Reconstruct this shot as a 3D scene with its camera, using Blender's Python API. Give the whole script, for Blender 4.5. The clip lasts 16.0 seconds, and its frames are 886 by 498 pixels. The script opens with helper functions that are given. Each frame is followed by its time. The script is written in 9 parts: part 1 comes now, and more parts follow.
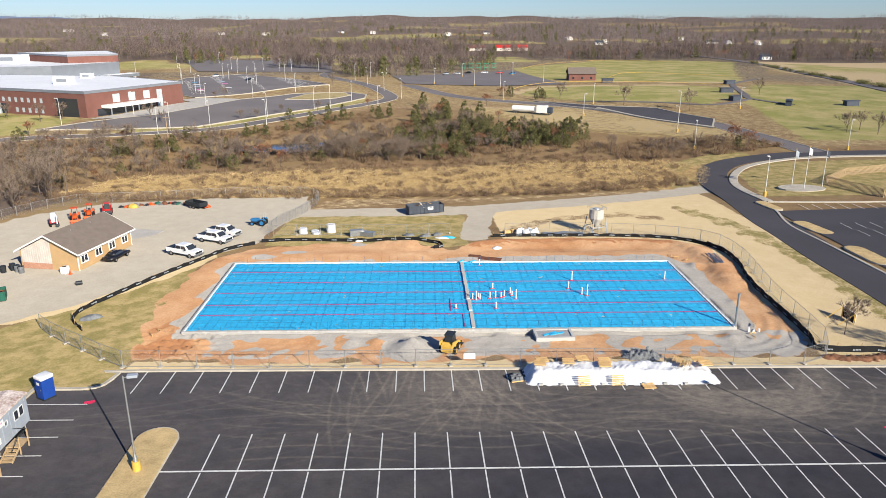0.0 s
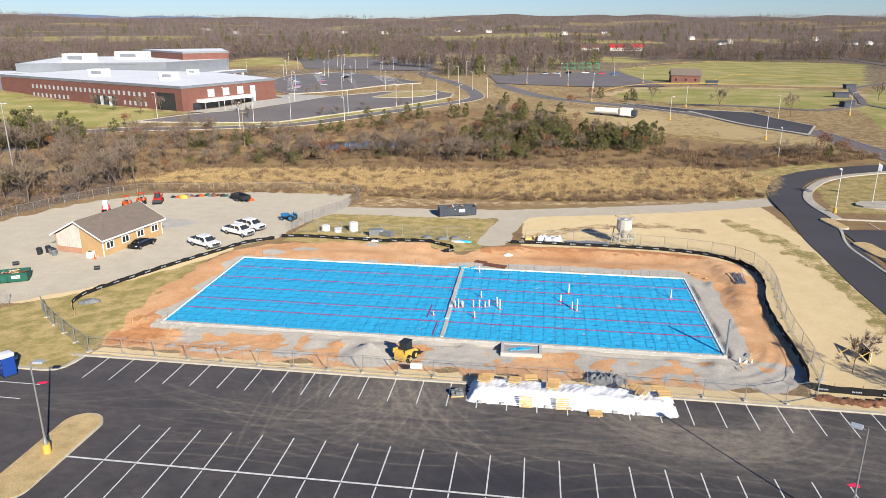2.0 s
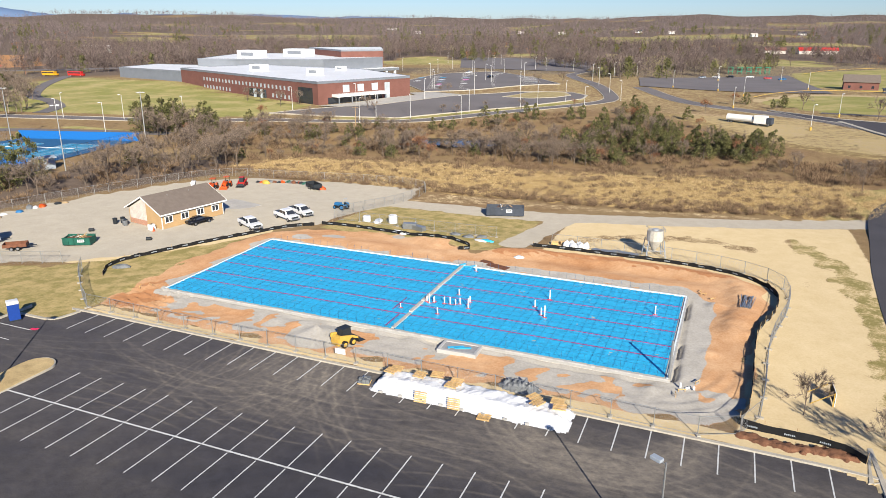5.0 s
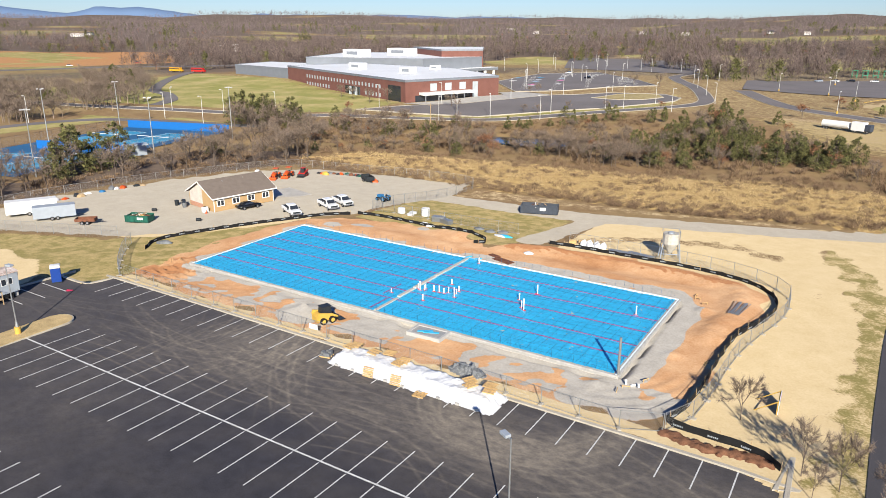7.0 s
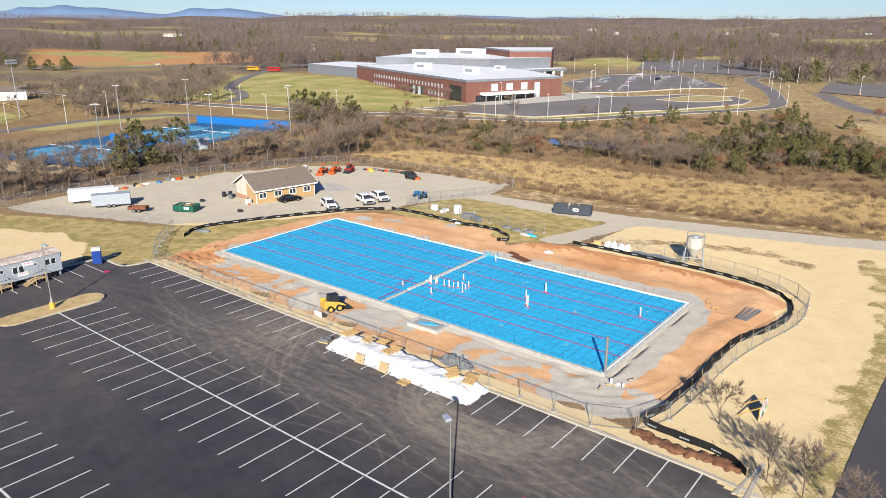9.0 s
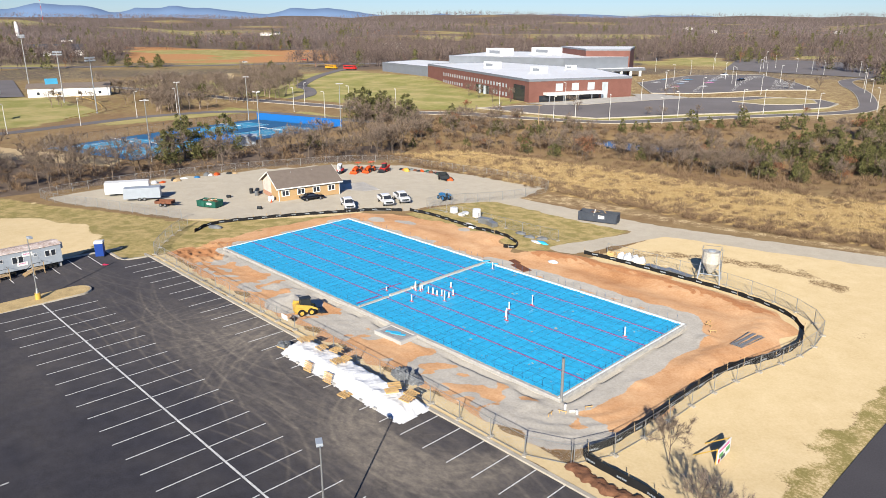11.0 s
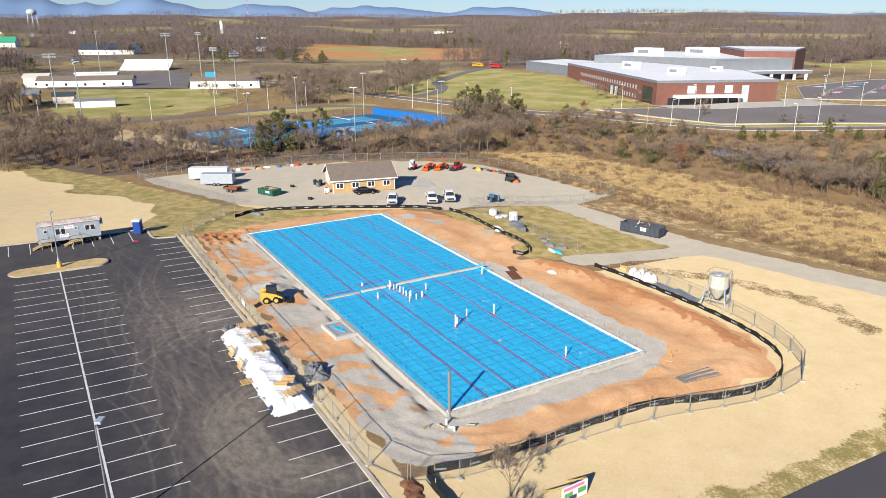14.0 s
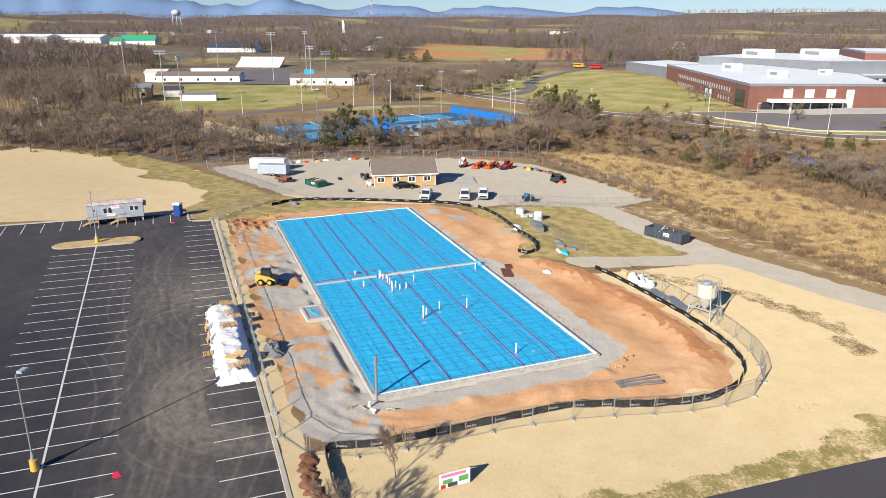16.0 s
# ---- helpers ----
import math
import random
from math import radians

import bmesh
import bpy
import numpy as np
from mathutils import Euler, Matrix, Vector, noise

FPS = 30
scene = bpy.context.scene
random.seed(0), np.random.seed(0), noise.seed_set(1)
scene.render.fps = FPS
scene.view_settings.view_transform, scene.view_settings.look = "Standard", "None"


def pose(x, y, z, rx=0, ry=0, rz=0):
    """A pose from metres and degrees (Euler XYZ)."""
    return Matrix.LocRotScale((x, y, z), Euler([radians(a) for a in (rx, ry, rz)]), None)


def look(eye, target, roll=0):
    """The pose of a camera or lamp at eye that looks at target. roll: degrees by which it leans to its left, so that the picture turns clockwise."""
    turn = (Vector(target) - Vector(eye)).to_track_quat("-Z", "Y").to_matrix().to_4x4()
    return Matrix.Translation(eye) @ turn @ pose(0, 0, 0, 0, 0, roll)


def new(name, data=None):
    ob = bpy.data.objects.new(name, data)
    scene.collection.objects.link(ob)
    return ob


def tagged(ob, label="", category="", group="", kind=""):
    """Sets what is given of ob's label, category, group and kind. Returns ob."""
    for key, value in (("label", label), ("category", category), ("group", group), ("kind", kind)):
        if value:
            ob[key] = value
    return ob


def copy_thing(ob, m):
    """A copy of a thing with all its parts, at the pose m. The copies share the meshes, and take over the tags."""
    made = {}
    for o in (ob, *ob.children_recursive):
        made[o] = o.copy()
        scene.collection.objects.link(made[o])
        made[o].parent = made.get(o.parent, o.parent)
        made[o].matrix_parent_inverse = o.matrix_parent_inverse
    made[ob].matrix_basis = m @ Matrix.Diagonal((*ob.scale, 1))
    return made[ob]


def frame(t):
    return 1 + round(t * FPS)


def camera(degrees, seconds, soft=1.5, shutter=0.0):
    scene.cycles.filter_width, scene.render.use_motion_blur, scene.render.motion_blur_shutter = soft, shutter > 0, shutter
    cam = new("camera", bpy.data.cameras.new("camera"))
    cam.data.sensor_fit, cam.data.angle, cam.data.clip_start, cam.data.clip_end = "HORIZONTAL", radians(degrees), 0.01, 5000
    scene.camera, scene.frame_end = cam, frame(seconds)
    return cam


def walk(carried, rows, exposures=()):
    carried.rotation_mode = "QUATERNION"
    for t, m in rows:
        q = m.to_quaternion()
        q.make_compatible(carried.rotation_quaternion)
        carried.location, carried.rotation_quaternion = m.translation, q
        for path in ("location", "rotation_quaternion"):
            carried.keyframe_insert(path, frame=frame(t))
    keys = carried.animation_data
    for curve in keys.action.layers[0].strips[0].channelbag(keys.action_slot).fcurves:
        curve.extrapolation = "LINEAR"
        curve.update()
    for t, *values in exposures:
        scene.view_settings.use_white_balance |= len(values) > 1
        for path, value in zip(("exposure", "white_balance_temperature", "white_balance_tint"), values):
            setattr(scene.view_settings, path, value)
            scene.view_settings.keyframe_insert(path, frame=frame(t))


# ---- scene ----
cam = camera(64.0, 16.0, soft=0.8)
METRES, EYE, TILT, LEAN, TURN = 120.0, 33.35, -1.2, 0.65, -2.3
ROWS = [
    (0.0, 0.0, 0.0, 0.0, 0.17, -16.37, -0.59),
    (0.5, 0.0338, 0.0079, 0.0006, 2.55, -16.41, -0.58),
    (1.0, 0.0668, 0.0157, 0.0013, 4.94, -16.46, -0.64),
    (1.5, 0.0994, 0.0236, 0.0019, 7.33, -16.51, -0.73),
    (2.0, 0.1319, 0.0314, 0.0022, 9.73, -16.56, -0.8),
    (2.5, 0.1644, 0.0393, 0.0023, 12.15, -16.61, -0.86),
    (3.0, 0.1971, 0.0475, 0.0022, 14.56, -16.65, -0.92),
    (3.5, 0.23, 0.0558, 0.0022, 16.96, -16.69, -0.96),
    (4.0, 0.2627, 0.064, 0.0024, 19.38, -16.72, -1.05),
    (6.5, 0.4259, 0.104, 0.006, 31.48, -16.92, -1.29),
    (7.0, 0.4579, 0.112, 0.0065, 33.85, -16.98, -1.33),
    (7.5, 0.4838, 0.1187, 0.0066, 35.9, -16.96, -1.35),
    (8.0, 0.5023, 0.1233, 0.0067, 37.58, -16.96, -1.35),
    (8.5, 0.5151, 0.1283, 0.0068, 38.92, -17.02, -1.33),
    (9.0, 0.5241, 0.1397, 0.0073, 40.17, -17.08, -1.36),
    (11.5, 0.599, 0.2697, 0.008, 49.78, -17.4, -1.26),
    (12.0, 0.6174, 0.2987, 0.0086, 52.14, -17.48, -1.26),
    (12.5, 0.6354, 0.3274, 0.0093, 54.5, -17.53, -1.25),
    (13.0, 0.6533, 0.3558, 0.01, 56.88, -17.6, -1.27),
    (13.5, 0.6709, 0.3845, 0.0105, 59.25, -17.67, -1.27),
    (14.0, 0.6884, 0.4131, 0.0111, 61.62, -17.74, -1.28),
    (14.5, 0.7059, 0.4419, 0.0115, 64.01, -17.82, -1.29),
    (15.0, 0.7234, 0.4708, 0.0121, 66.4, -17.88, -1.3),
    (15.5, 0.7409, 0.4997, 0.0125, 68.77, -17.92, -1.3),
    (16.0, 0.7585, 0.5289, 0.0127, 71.16, -17.95, -1.3),
]
walk(cam, [(t, pose(0, 0, EYE, TILT, LEAN, TURN) @ pose(METRES * x, METRES * y, METRES * z, 90 + pitch, roll, yaw)) for t, x, y, z, yaw, pitch, roll in ROWS])

# world and sun
SUN_DIR = Vector((0.57, -0.82, 0.478)).normalized()
world = bpy.data.worlds.new("sky")
scene.world = world
world.use_nodes = True
wn = world.node_tree
sky = wn.nodes.new("ShaderNodeTexSky")
sky.sky_type = "NISHITA"
sky.sun_disc = False
sky.sun_elevation = radians(25.6)
sky.sun_rotation = math.atan2(SUN_DIR.x, SUN_DIR.y)
sky.altitude = 120
sky.air_density, sky.dust_density, sky.ozone_density = 1.0, 0.1, 4.0
wn.nodes["Background"].inputs[1].default_value = 0.064
tint = wn.nodes.new("ShaderNodeMix")
tint.data_type, tint.blend_type = "RGBA", "MULTIPLY"
tint.inputs[0].default_value = 1.0
tint.inputs[7].default_value = (0.80, 0.97, 1.36, 1)
wn.links.new(sky.outputs[0], tint.inputs[6])
wn.links.new(tint.outputs[2], wn.nodes["Background"].inputs[0])
sun_data = bpy.data.lights.new("sun", "SUN")
sun_data.energy, sun_data.angle, sun_data.color = 5.9, radians(0.55), (1.0, 0.922, 0.775)
sun = new("sun", sun_data)
sun.matrix_world = look(SUN_DIR * 200, (0, 0, 0))
scene.view_settings.exposure = 0.45

# ---- materials ----


def mat(name, color, rough=0.85, metal=0.0, vary=0.15, scale=3.0, fine=40.0, bump=0.15, color2=None, island=False, spec=0.3, objvary=0.0, detail=6.0, coarse=0.0):
    """A procedural material: two scales of tone, fine bump, optional second colour and per-piece variation."""
    m = bpy.data.materials.new(name)
    m.use_nodes = True
    nt = m.node_tree
    b = nt.nodes["Principled BSDF"]
    b.inputs["Roughness"].default_value = rough
    b.inputs["Metallic"].default_value = metal
    b.inputs["Specular IOR Level"].default_value = spec
    b.inputs["Diffuse Roughness"].default_value = coarse
    tc = nt.nodes.new("ShaderNodeTexCoord")
    n1 = nt.nodes.new("ShaderNodeTexNoise")
    n1.inputs["Scale"].default_value, n1.inputs["Detail"].default_value = scale, detail
    n2 = nt.nodes.new("ShaderNodeTexNoise")
    n2.inputs["Scale"].default_value, n2.inputs["Detail"].default_value = fine, 3.0
    for n in (n1, n2):
        nt.links.new(tc.outputs["Object"], n.inputs["Vector"])
    add = nt.nodes.new("ShaderNodeMath")
    add.operation = "ADD"
    nt.links.new(n1.outputs[0], add.inputs[0])
    nt.links.new(n2.outputs[0], add.inputs[1])
    half = nt.nodes.new("ShaderNodeMath")
    half.operation = "MULTIPLY"
    half.inputs[1].default_value = 0.5
    nt.links.new(add.outputs[0], half.inputs[0])
    val = half.outputs[0]
    if island or objvary:
        src = nt.nodes.new("ShaderNodeNewGeometry").outputs["Random Per Island"] if island else nt.nodes.new("ShaderNodeObjectInfo").outputs["Random"]
        mx = nt.nodes.new("ShaderNodeMix")
        mx.inputs[0].default_value = 0.75 if island else objvary
        nt.links.new(val, mx.inputs[2])
        nt.links.new(src, mx.inputs[3])
        val = mx.outputs[0]
    ramp = nt.nodes.new("ShaderNodeValToRGB")
    lo = [max(0, c * (1 - vary * 1.6)) for c in color]
    hi = [min(1, c * (1 + vary * 1.4)) for c in (color2 or color)]
    ramp.color_ramp.elements[0].position, ramp.color_ramp.elements[1].position = (0.1, 0.9) if island or objvary else (0.3, 0.7)
    ramp.color_ramp.elements[0].color, ramp.color_ramp.elements[1].color = (*lo, 1), (*hi, 1)
    nt.links.new(val, ramp.inputs[0])
    nt.links.new(ramp.outputs[0], b.inputs["Base Color"])
    if bump:
        bp = nt.nodes.new("ShaderNodeBump")
        bp.inputs["Strength"].default_value, bp.inputs["Distance"].default_value = bump, 0.05
        nt.links.new(half.outputs[0], bp.inputs["Height"])
        nt.links.new(bp.outputs[0], b.inputs["Normal"])
    return m


M = {}
M["line_paint"] = mat("line_paint", (0.62, 0.62, 0.6), 0.7, vary=0.2, scale=1.5, fine=14)
M["curb"] = mat("curb_concrete", (0.44, 0.40, 0.33), 0.9, vary=0.18, scale=0.8, fine=12)
M["concrete"] = mat("concrete", (0.5, 0.47, 0.42), 0.9, vary=0.15, scale=0.5, fine=9)
M["cmu"] = mat("block_concrete", (0.44, 0.43, 0.41), 0.92, vary=0.14, scale=2, fine=25, objvary=0.5)
M["tarp_blue"] = mat("blue_barrier", (0.035, 0.46, 0.77), 0.38, vary=0.14, scale=1.6, fine=7, bump=1.0, spec=0.5)
M["foam_white"] = mat("foam_board", (0.8, 0.88, 0.9), 0.6, vary=0.06, scale=1, fine=10)
M["red_tape"] = mat("red_tape", (0.30, 0.05, 0.17), 0.6, vary=0.3)
M["rebar"] = mat("rebar", (0.055, 0.14, 0.26), 0.6, metal=0.5, vary=0.2)
M["pvc"] = mat("white_pvc", (0.82, 0.82, 0.8), 0.35, vary=0.05)
M["pvc_red"] = mat("red_fitting", (0.6, 0.05, 0.06), 0.4, vary=0.1)
M["galv"] = mat("galvanised_steel", (0.42, 0.43, 0.43), 0.45, metal=0.7, vary=0.12, scale=4)
M["dark_steel"] = mat("dark_steel", (0.03, 0.035, 0.04), 0.5, metal=0.2, vary=0.2)
M["black"] = mat("black_fabric", (0.012, 0.012, 0.013), 0.9, vary=0.3, scale=1)
M["wood"] = mat("pale_wood", (0.55, 0.36, 0.16), 0.8, vary=0.18, scale=2, fine=25, objvary=0.4)
M["stake"] = mat("wooden_stake", (0.42, 0.30, 0.17), 0.85, vary=0.2)
M["wrap_white"] = mat("white_sheeting", (0.66, 0.67, 0.69), 0.45, vary=0.1, scale=1.2, fine=6, bump=0.6)
M["siding_tan"] = mat("tan_siding", (0.47, 0.31, 0.155), 0.75, vary=0.08, scale=0.6, fine=8)
M["siding_white"] = mat("weathered_white_board", (0.55, 0.50, 0.45), 0.85, vary=0.15, scale=0.8, fine=10)
M["brick_base"] = mat("faded_brick", (0.46, 0.25, 0.17), 0.9, vary=0.2, scale=3, fine=14)
M["trim_white"] = mat("white_trim", (0.78, 0.77, 0.74), 0.6, vary=0.05)
M["shingle"] = mat("brown_shingle", (0.185, 0.15, 0.125), 0.92, vary=0.12, scale=1.2, fine=16)
M["glass_dark"] = mat("window_glass", (0.03, 0.035, 0.045), 0.08, vary=0.1, bump=0, spec=0.8)
M["car_black"] = mat("black_car_paint", (0.01, 0.01, 0.012), 0.18, vary=0.1, bump=0, spec=0.7)
M["car_white"] = mat("white_car_paint", (0.78, 0.78, 0.78), 0.25, vary=0.03, bump=0, spec=0.6)
M["tyre"] = mat("tyre_rubber", (0.015, 0.015, 0.015), 0.9, vary=0.2)
M["rim"] = mat("wheel_rim", (0.4, 0.4, 0.42), 0.35, metal=0.7, vary=0.1)
M["yellow"] = mat("yellow_paint", (0.60, 0.38, 0.075), 0.5, vary=0.1, scale=2)
M["orange"] = mat("orange_paint", (0.62, 0.09, 0.015), 0.5, vary=0.1)
M["red"] = mat("red_paint", (0.5, 0.03, 0.025), 0.45, vary=0.1)
M["green"] = mat("dark_green_paint", (0.015, 0.10, 0.07), 0.6, vary=0.25, scale=1.5)
M["tractor_blue"] = mat("blue_machine_paint", (0.03, 0.16, 0.36), 0.45, vary=0.1)
M["navy"] = mat("navy_plastic", (0.012, 0.05, 0.26), 0.45, vary=0.1)
M["white_plastic"] = mat("white_plastic", (0.75, 0.75, 0.74), 0.45, vary=0.05)
M["grey_plastic"] = mat("grey_tarp", (0.16, 0.17, 0.18), 0.7, vary=0.3, scale=2, bump=0.4)
M["trailer_grey"] = mat("pale_grey_metal", (0.36, 0.40, 0.45), 0.5, metal=0.1, vary=0.08, scale=1)
M["rust"] = mat("rusted_roof_metal", (0.36, 0.17, 0.09), 0.8, vary=0.25, scale=0.8, fine=5, color2=(0.62, 0.56, 0.52))
M["slate"] = mat("slate_blue_steel", (0.055, 0.065, 0.085), 0.6, vary=0.2, scale=1.2)
M["rust_inner"] = mat("rusted_steel", (0.17, 0.07, 0.04), 0.85, vary=0.3, scale=2)
M["brick"] = mat("red_brick_wall", (0.19, 0.085, 0.068), 0.9, vary=0.12, scale=0.3, fine=3)
M["roof_white"] = mat("white_membrane_roof", (0.78, 0.79, 0.80), 0.7, vary=0.06, scale=0.05, fine=0.6)
M["metal_grey"] = mat("grey_metal_panel", (0.22, 0.24, 0.27), 0.55, metal=0.2, vary=0.08, scale=0.3)
M["pane_light"] = mat("window_light_pane", (0.45, 0.50, 0.53), 0.2, vary=0.15, scale=0.4, bump=0, spec=0.6)
M["court_blue"] = mat("court_blue", (0.03, 0.125, 0.26), 0.7, vary=0.12, scale=0.2)
M["court_light"] = mat("court_light_blue", (0.05, 0.30, 0.50), 0.7, vary=0.12, scale=0.2)
M["windscreen"] = mat("blue_windscreen", (0.008, 0.13, 0.42), 0.7, vary=0.08)
M["pole_white"] = mat("pale_pole", (0.62, 0.62, 0.60), 0.5, metal=0.1, vary=0.06)
M["water"] = mat("pond_water", (0.02, 0.03, 0.035), 0.04, vary=0.2, scale=0.3, bump=0.02, spec=0.9)
M["bark"] = mat("bark", (0.15, 0.115, 0.09), 0.95, vary=0.25, scale=3)
M["twig"] = mat("bare_twigs", (0.135, 0.10, 0.077), 0.95, vary=0.35, island=True, color2=(0.24, 0.185, 0.145), bump=0)
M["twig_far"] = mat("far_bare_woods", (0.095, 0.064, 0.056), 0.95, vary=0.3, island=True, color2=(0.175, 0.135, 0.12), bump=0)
# paler and mauver than the nearer woods: distance haze put into the colour
M["twig_hazed"] = mat("hazed_bare_woods", (0.125, 0.092, 0.09), 0.95, vary=0.28, island=True, color2=(0.215, 0.17, 0.165), bump=0)
M["cedar"] = mat("cedar_foliage", (0.052, 0.058, 0.021), 0.9, vary=0.4, island=True, color2=(0.135, 0.13, 0.048), bump=0)
M["russet"] = mat("russet_leaves", (0.15, 0.065, 0.035), 0.9, vary=0.35, island=True, color2=(0.27, 0.13, 0.07), bump=0)
M["brush"] = mat("brown_brush", (0.13, 0.082, 0.05), 0.95, vary=0.4, island=True, color2=(0.23, 0.155, 0.095), bump=0)
M["straw"] = mat("straw_grass", (0.30, 0.205, 0.10), 0.95, vary=0.35, island=True, color2=(0.52, 0.385, 0.20), bump=0)
M["gravel_pile"] = mat("grey_gravel_heap", (0.33, 0.33, 0.33), 0.95, vary=0.14, scale=2, fine=18, bump=0.4)
M["soil"] = mat("red_soil_heap", (0.32, 0.145, 0.06), 0.95, vary=0.25, scale=1, fine=8, bump=0.5)
M["mulch"] = mat("mulch", (0.19, 0.09, 0.05), 0.95, vary=0.35, scale=2, fine=20, bump=0.5)
M["turf_far"] = mat("winter_turf", (0.34, 0.275, 0.12), 0.95, vary=0.15, scale=0.3, fine=3, color2=(0.42, 0.33, 0.16))
M["green_roof"] = mat("green_roof", (0.04, 0.30, 0.18), 0.6, vary=0.08)
M["blue_poly"] = mat("cyan_sheeting", (0.05, 0.45, 0.75), 0.4, vary=0.1)
M["print_pink"] = mat("print_pink", (0.65, 0.2, 0.4), 0.6, vary=0.1)
M["print_green"] = mat("print_green", (0.12, 0.35, 0.12), 0.6, vary=0.2)
M["school_bus"] = mat("bus_yellow", (0.65, 0.33, 0.02), 0.5, vary=0.08)
M["red_mark"] = mat("red_marking", (0.75, 0.03, 0.10), 0.6, vary=0.1)


def asphalt_material(name, base, tracks):
    """Asphalt with stains, tyre arcs, dusty marks carried from the site and painted backscatter."""
    m = mat(name, base, 0.9, vary=0.22, scale=0.9, fine=9, bump=0.3, coarse=0.8)
    nt = m.node_tree
    b = nt.nodes["Principled BSDF"]
    old = b.inputs["Base Color"].links[0].from_socket
    tc = nt.nodes.new("ShaderNodeTexCoord")
    dust_light = nt.nodes.new("ShaderNodeAttribute")
    dust_light.attribute_name = "dust_light"
    n = nt.nodes.new("ShaderNodeTexNoise")
    n.inputs["Scale"].default_value, n.inputs["Detail"].default_value, n.inputs["Roughness"].default_value = 1.4, 8, 0.75
    mp = nt.nodes.new("ShaderNodeMapping")
    mp.inputs["Scale"].default_value = (0.9, 1.3, 1)
    nt.links.new(tc.outputs["Object"], mp.inputs[0])
    nt.links.new(mp.outputs[0], n.inputs["Vector"])
    ramp = nt.nodes.new("ShaderNodeMapRange")
    ramp.inputs[1].default_value, ramp.inputs[2].default_value = 0.15, 0.72
    nt.links.new(n.outputs[0], ramp.inputs[0])
    mul = nt.nodes.new("ShaderNodeMath")
    mul.operation = "MULTIPLY"
    nt.links.new(dust_light.outputs["Fac"], mul.inputs[0])
    nt.links.new(ramp.outputs[0], mul.inputs[1])
    mx = nt.nodes.new("ShaderNodeMix")
    mx.data_type = "RGBA"
    mx.inputs[7].default_value = (0.20, 0.175, 0.148, 1)
    nt.links.new(mul.outputs[0], mx.inputs[0])
    nt.links.new(old, mx.inputs[6])
    nt.links.new(mx.outputs[2], b.inputs["Base Color"])
    return m


M["asphalt"] = asphalt_material("asphalt_lot", (0.028, 0.0275, 0.0355), True)
M["asphalt_old"] = mat("asphalt_worn", (0.115, 0.105, 0.108), 0.9, vary=0.15, scale=0.06, fine=6, coarse=0.5)
M["asphalt_road"] = mat("asphalt_road", (0.047, 0.045, 0.052), 0.9, vary=0.15, scale=0.1, fine=8, coarse=0.6)

# ---- shape of the land ----
CTRL = ((-60, 20, .6), (0, 0, .6), (0, 48, .2), (60, 48, -.7), (110, 40, -.9), (-30, 66, .3), (10, 66, -.25), (48, 68, -.7), (-15, 74, -.4), (25, 74, -.4), (-33, 90, -.5), (5, 104, -.45),
        (45, 90, -.35), (52, 76, -.75), (55, 105, -.9), (-49, 99, -.8), (-35, 112, -.9), (-62, 88, -1.2), (-88, 68, -1.6), (-60, 130, -1.5), (0, 134, -2.0), (31, 116, -1.4), (-21, 145, -2.5))
CTRL += ((70, 130, -1.6), (90, 100, -1.0), (0, 165, -2.8), (60, 165, -2.5), (-60, 165, -3.0), (-60, 200, -4.2), (0, 200, -3.8), (60, 200, -2.5), (-109, 130, -.6), (-119, 165, -.6), (-160, 140, -.5),
         (-90, 235, -1.2), (-122, 268, .8), (-94, 306, 1.4), (40, 230, -1.2), (0, 280, 0.5), (100, 240, -.5), (120, 350, 2), (-50, 400, 3), (-200, 250, 1), (-250, 350, 3), (-300, 150, 1), (-300, 40, 1), (-150, 50, -1))


def wave(x, y, s, seed):
    """Smooth pseudo-noise in about -1..1 with features of about s metres."""
    r = np.random.RandomState(seed)
    out = np.zeros(np.broadcast(x, y).shape)
    for i in range(7):
        a, f, p = r.uniform(0, 6.283), r.uniform(0.6, 2.2) * 6.283 / s, r.uniform(0, 6.283)
        out = out + np.sin((x * np.cos(a) + y * np.sin(a)) * f + p + 0.8 * np.sin((y * np.cos(a) - x * np.sin(a)) * f * 0.7 + p))
    return out / 3.5


def in_poly(x, y, poly):
    """Signed distance to a polygon: positive inside."""
    x, y = np.asarray(x, float), np.asarray(y, float)
    inside = np.zeros(np.broadcast(x, y).shape, bool)
    dist = np.full(inside.shape, 1e9)
    for (ax, ay), (bx, by) in zip(poly, poly[1:] + poly[:1]):
        dx, dy = bx - ax, by - ay
        t = np.clip(((x - ax) * dx + (y - ay) * dy) / (dx * dx + dy * dy), 0, 1)
        dist = np.minimum(dist, np.hypot(x - ax - t * dx, y - ay - t * dy))
        if ay != by:
            inside ^= ((ay > y) != (by > y)) & (x < (bx - ax) * (y - ay) / (by - ay) + ax)
    return np.where(inside, dist, -dist)


def near_line(x, y, line):
    """Distance to a polyline."""
    dist = np.full(np.broadcast(np.asarray(x, float), y).shape, 1e9)
    for (ax, ay), (bx, by) in zip(line, line[1:]):
        dx, dy = bx - ax, by - ay
        t = np.clip(((x - ax) * dx + (y - ay) * dy) / (dx * dx + dy * dy), 0, 1)
        dist = np.minimum(dist, np.hypot(x - ax - t * dx, y - ay - t * dy))
    return dist


def step(v, lo, hi):
    t = np.clip((v - lo) / (hi - lo), 0, 1)
    return t * t * (3 - 2 * t)


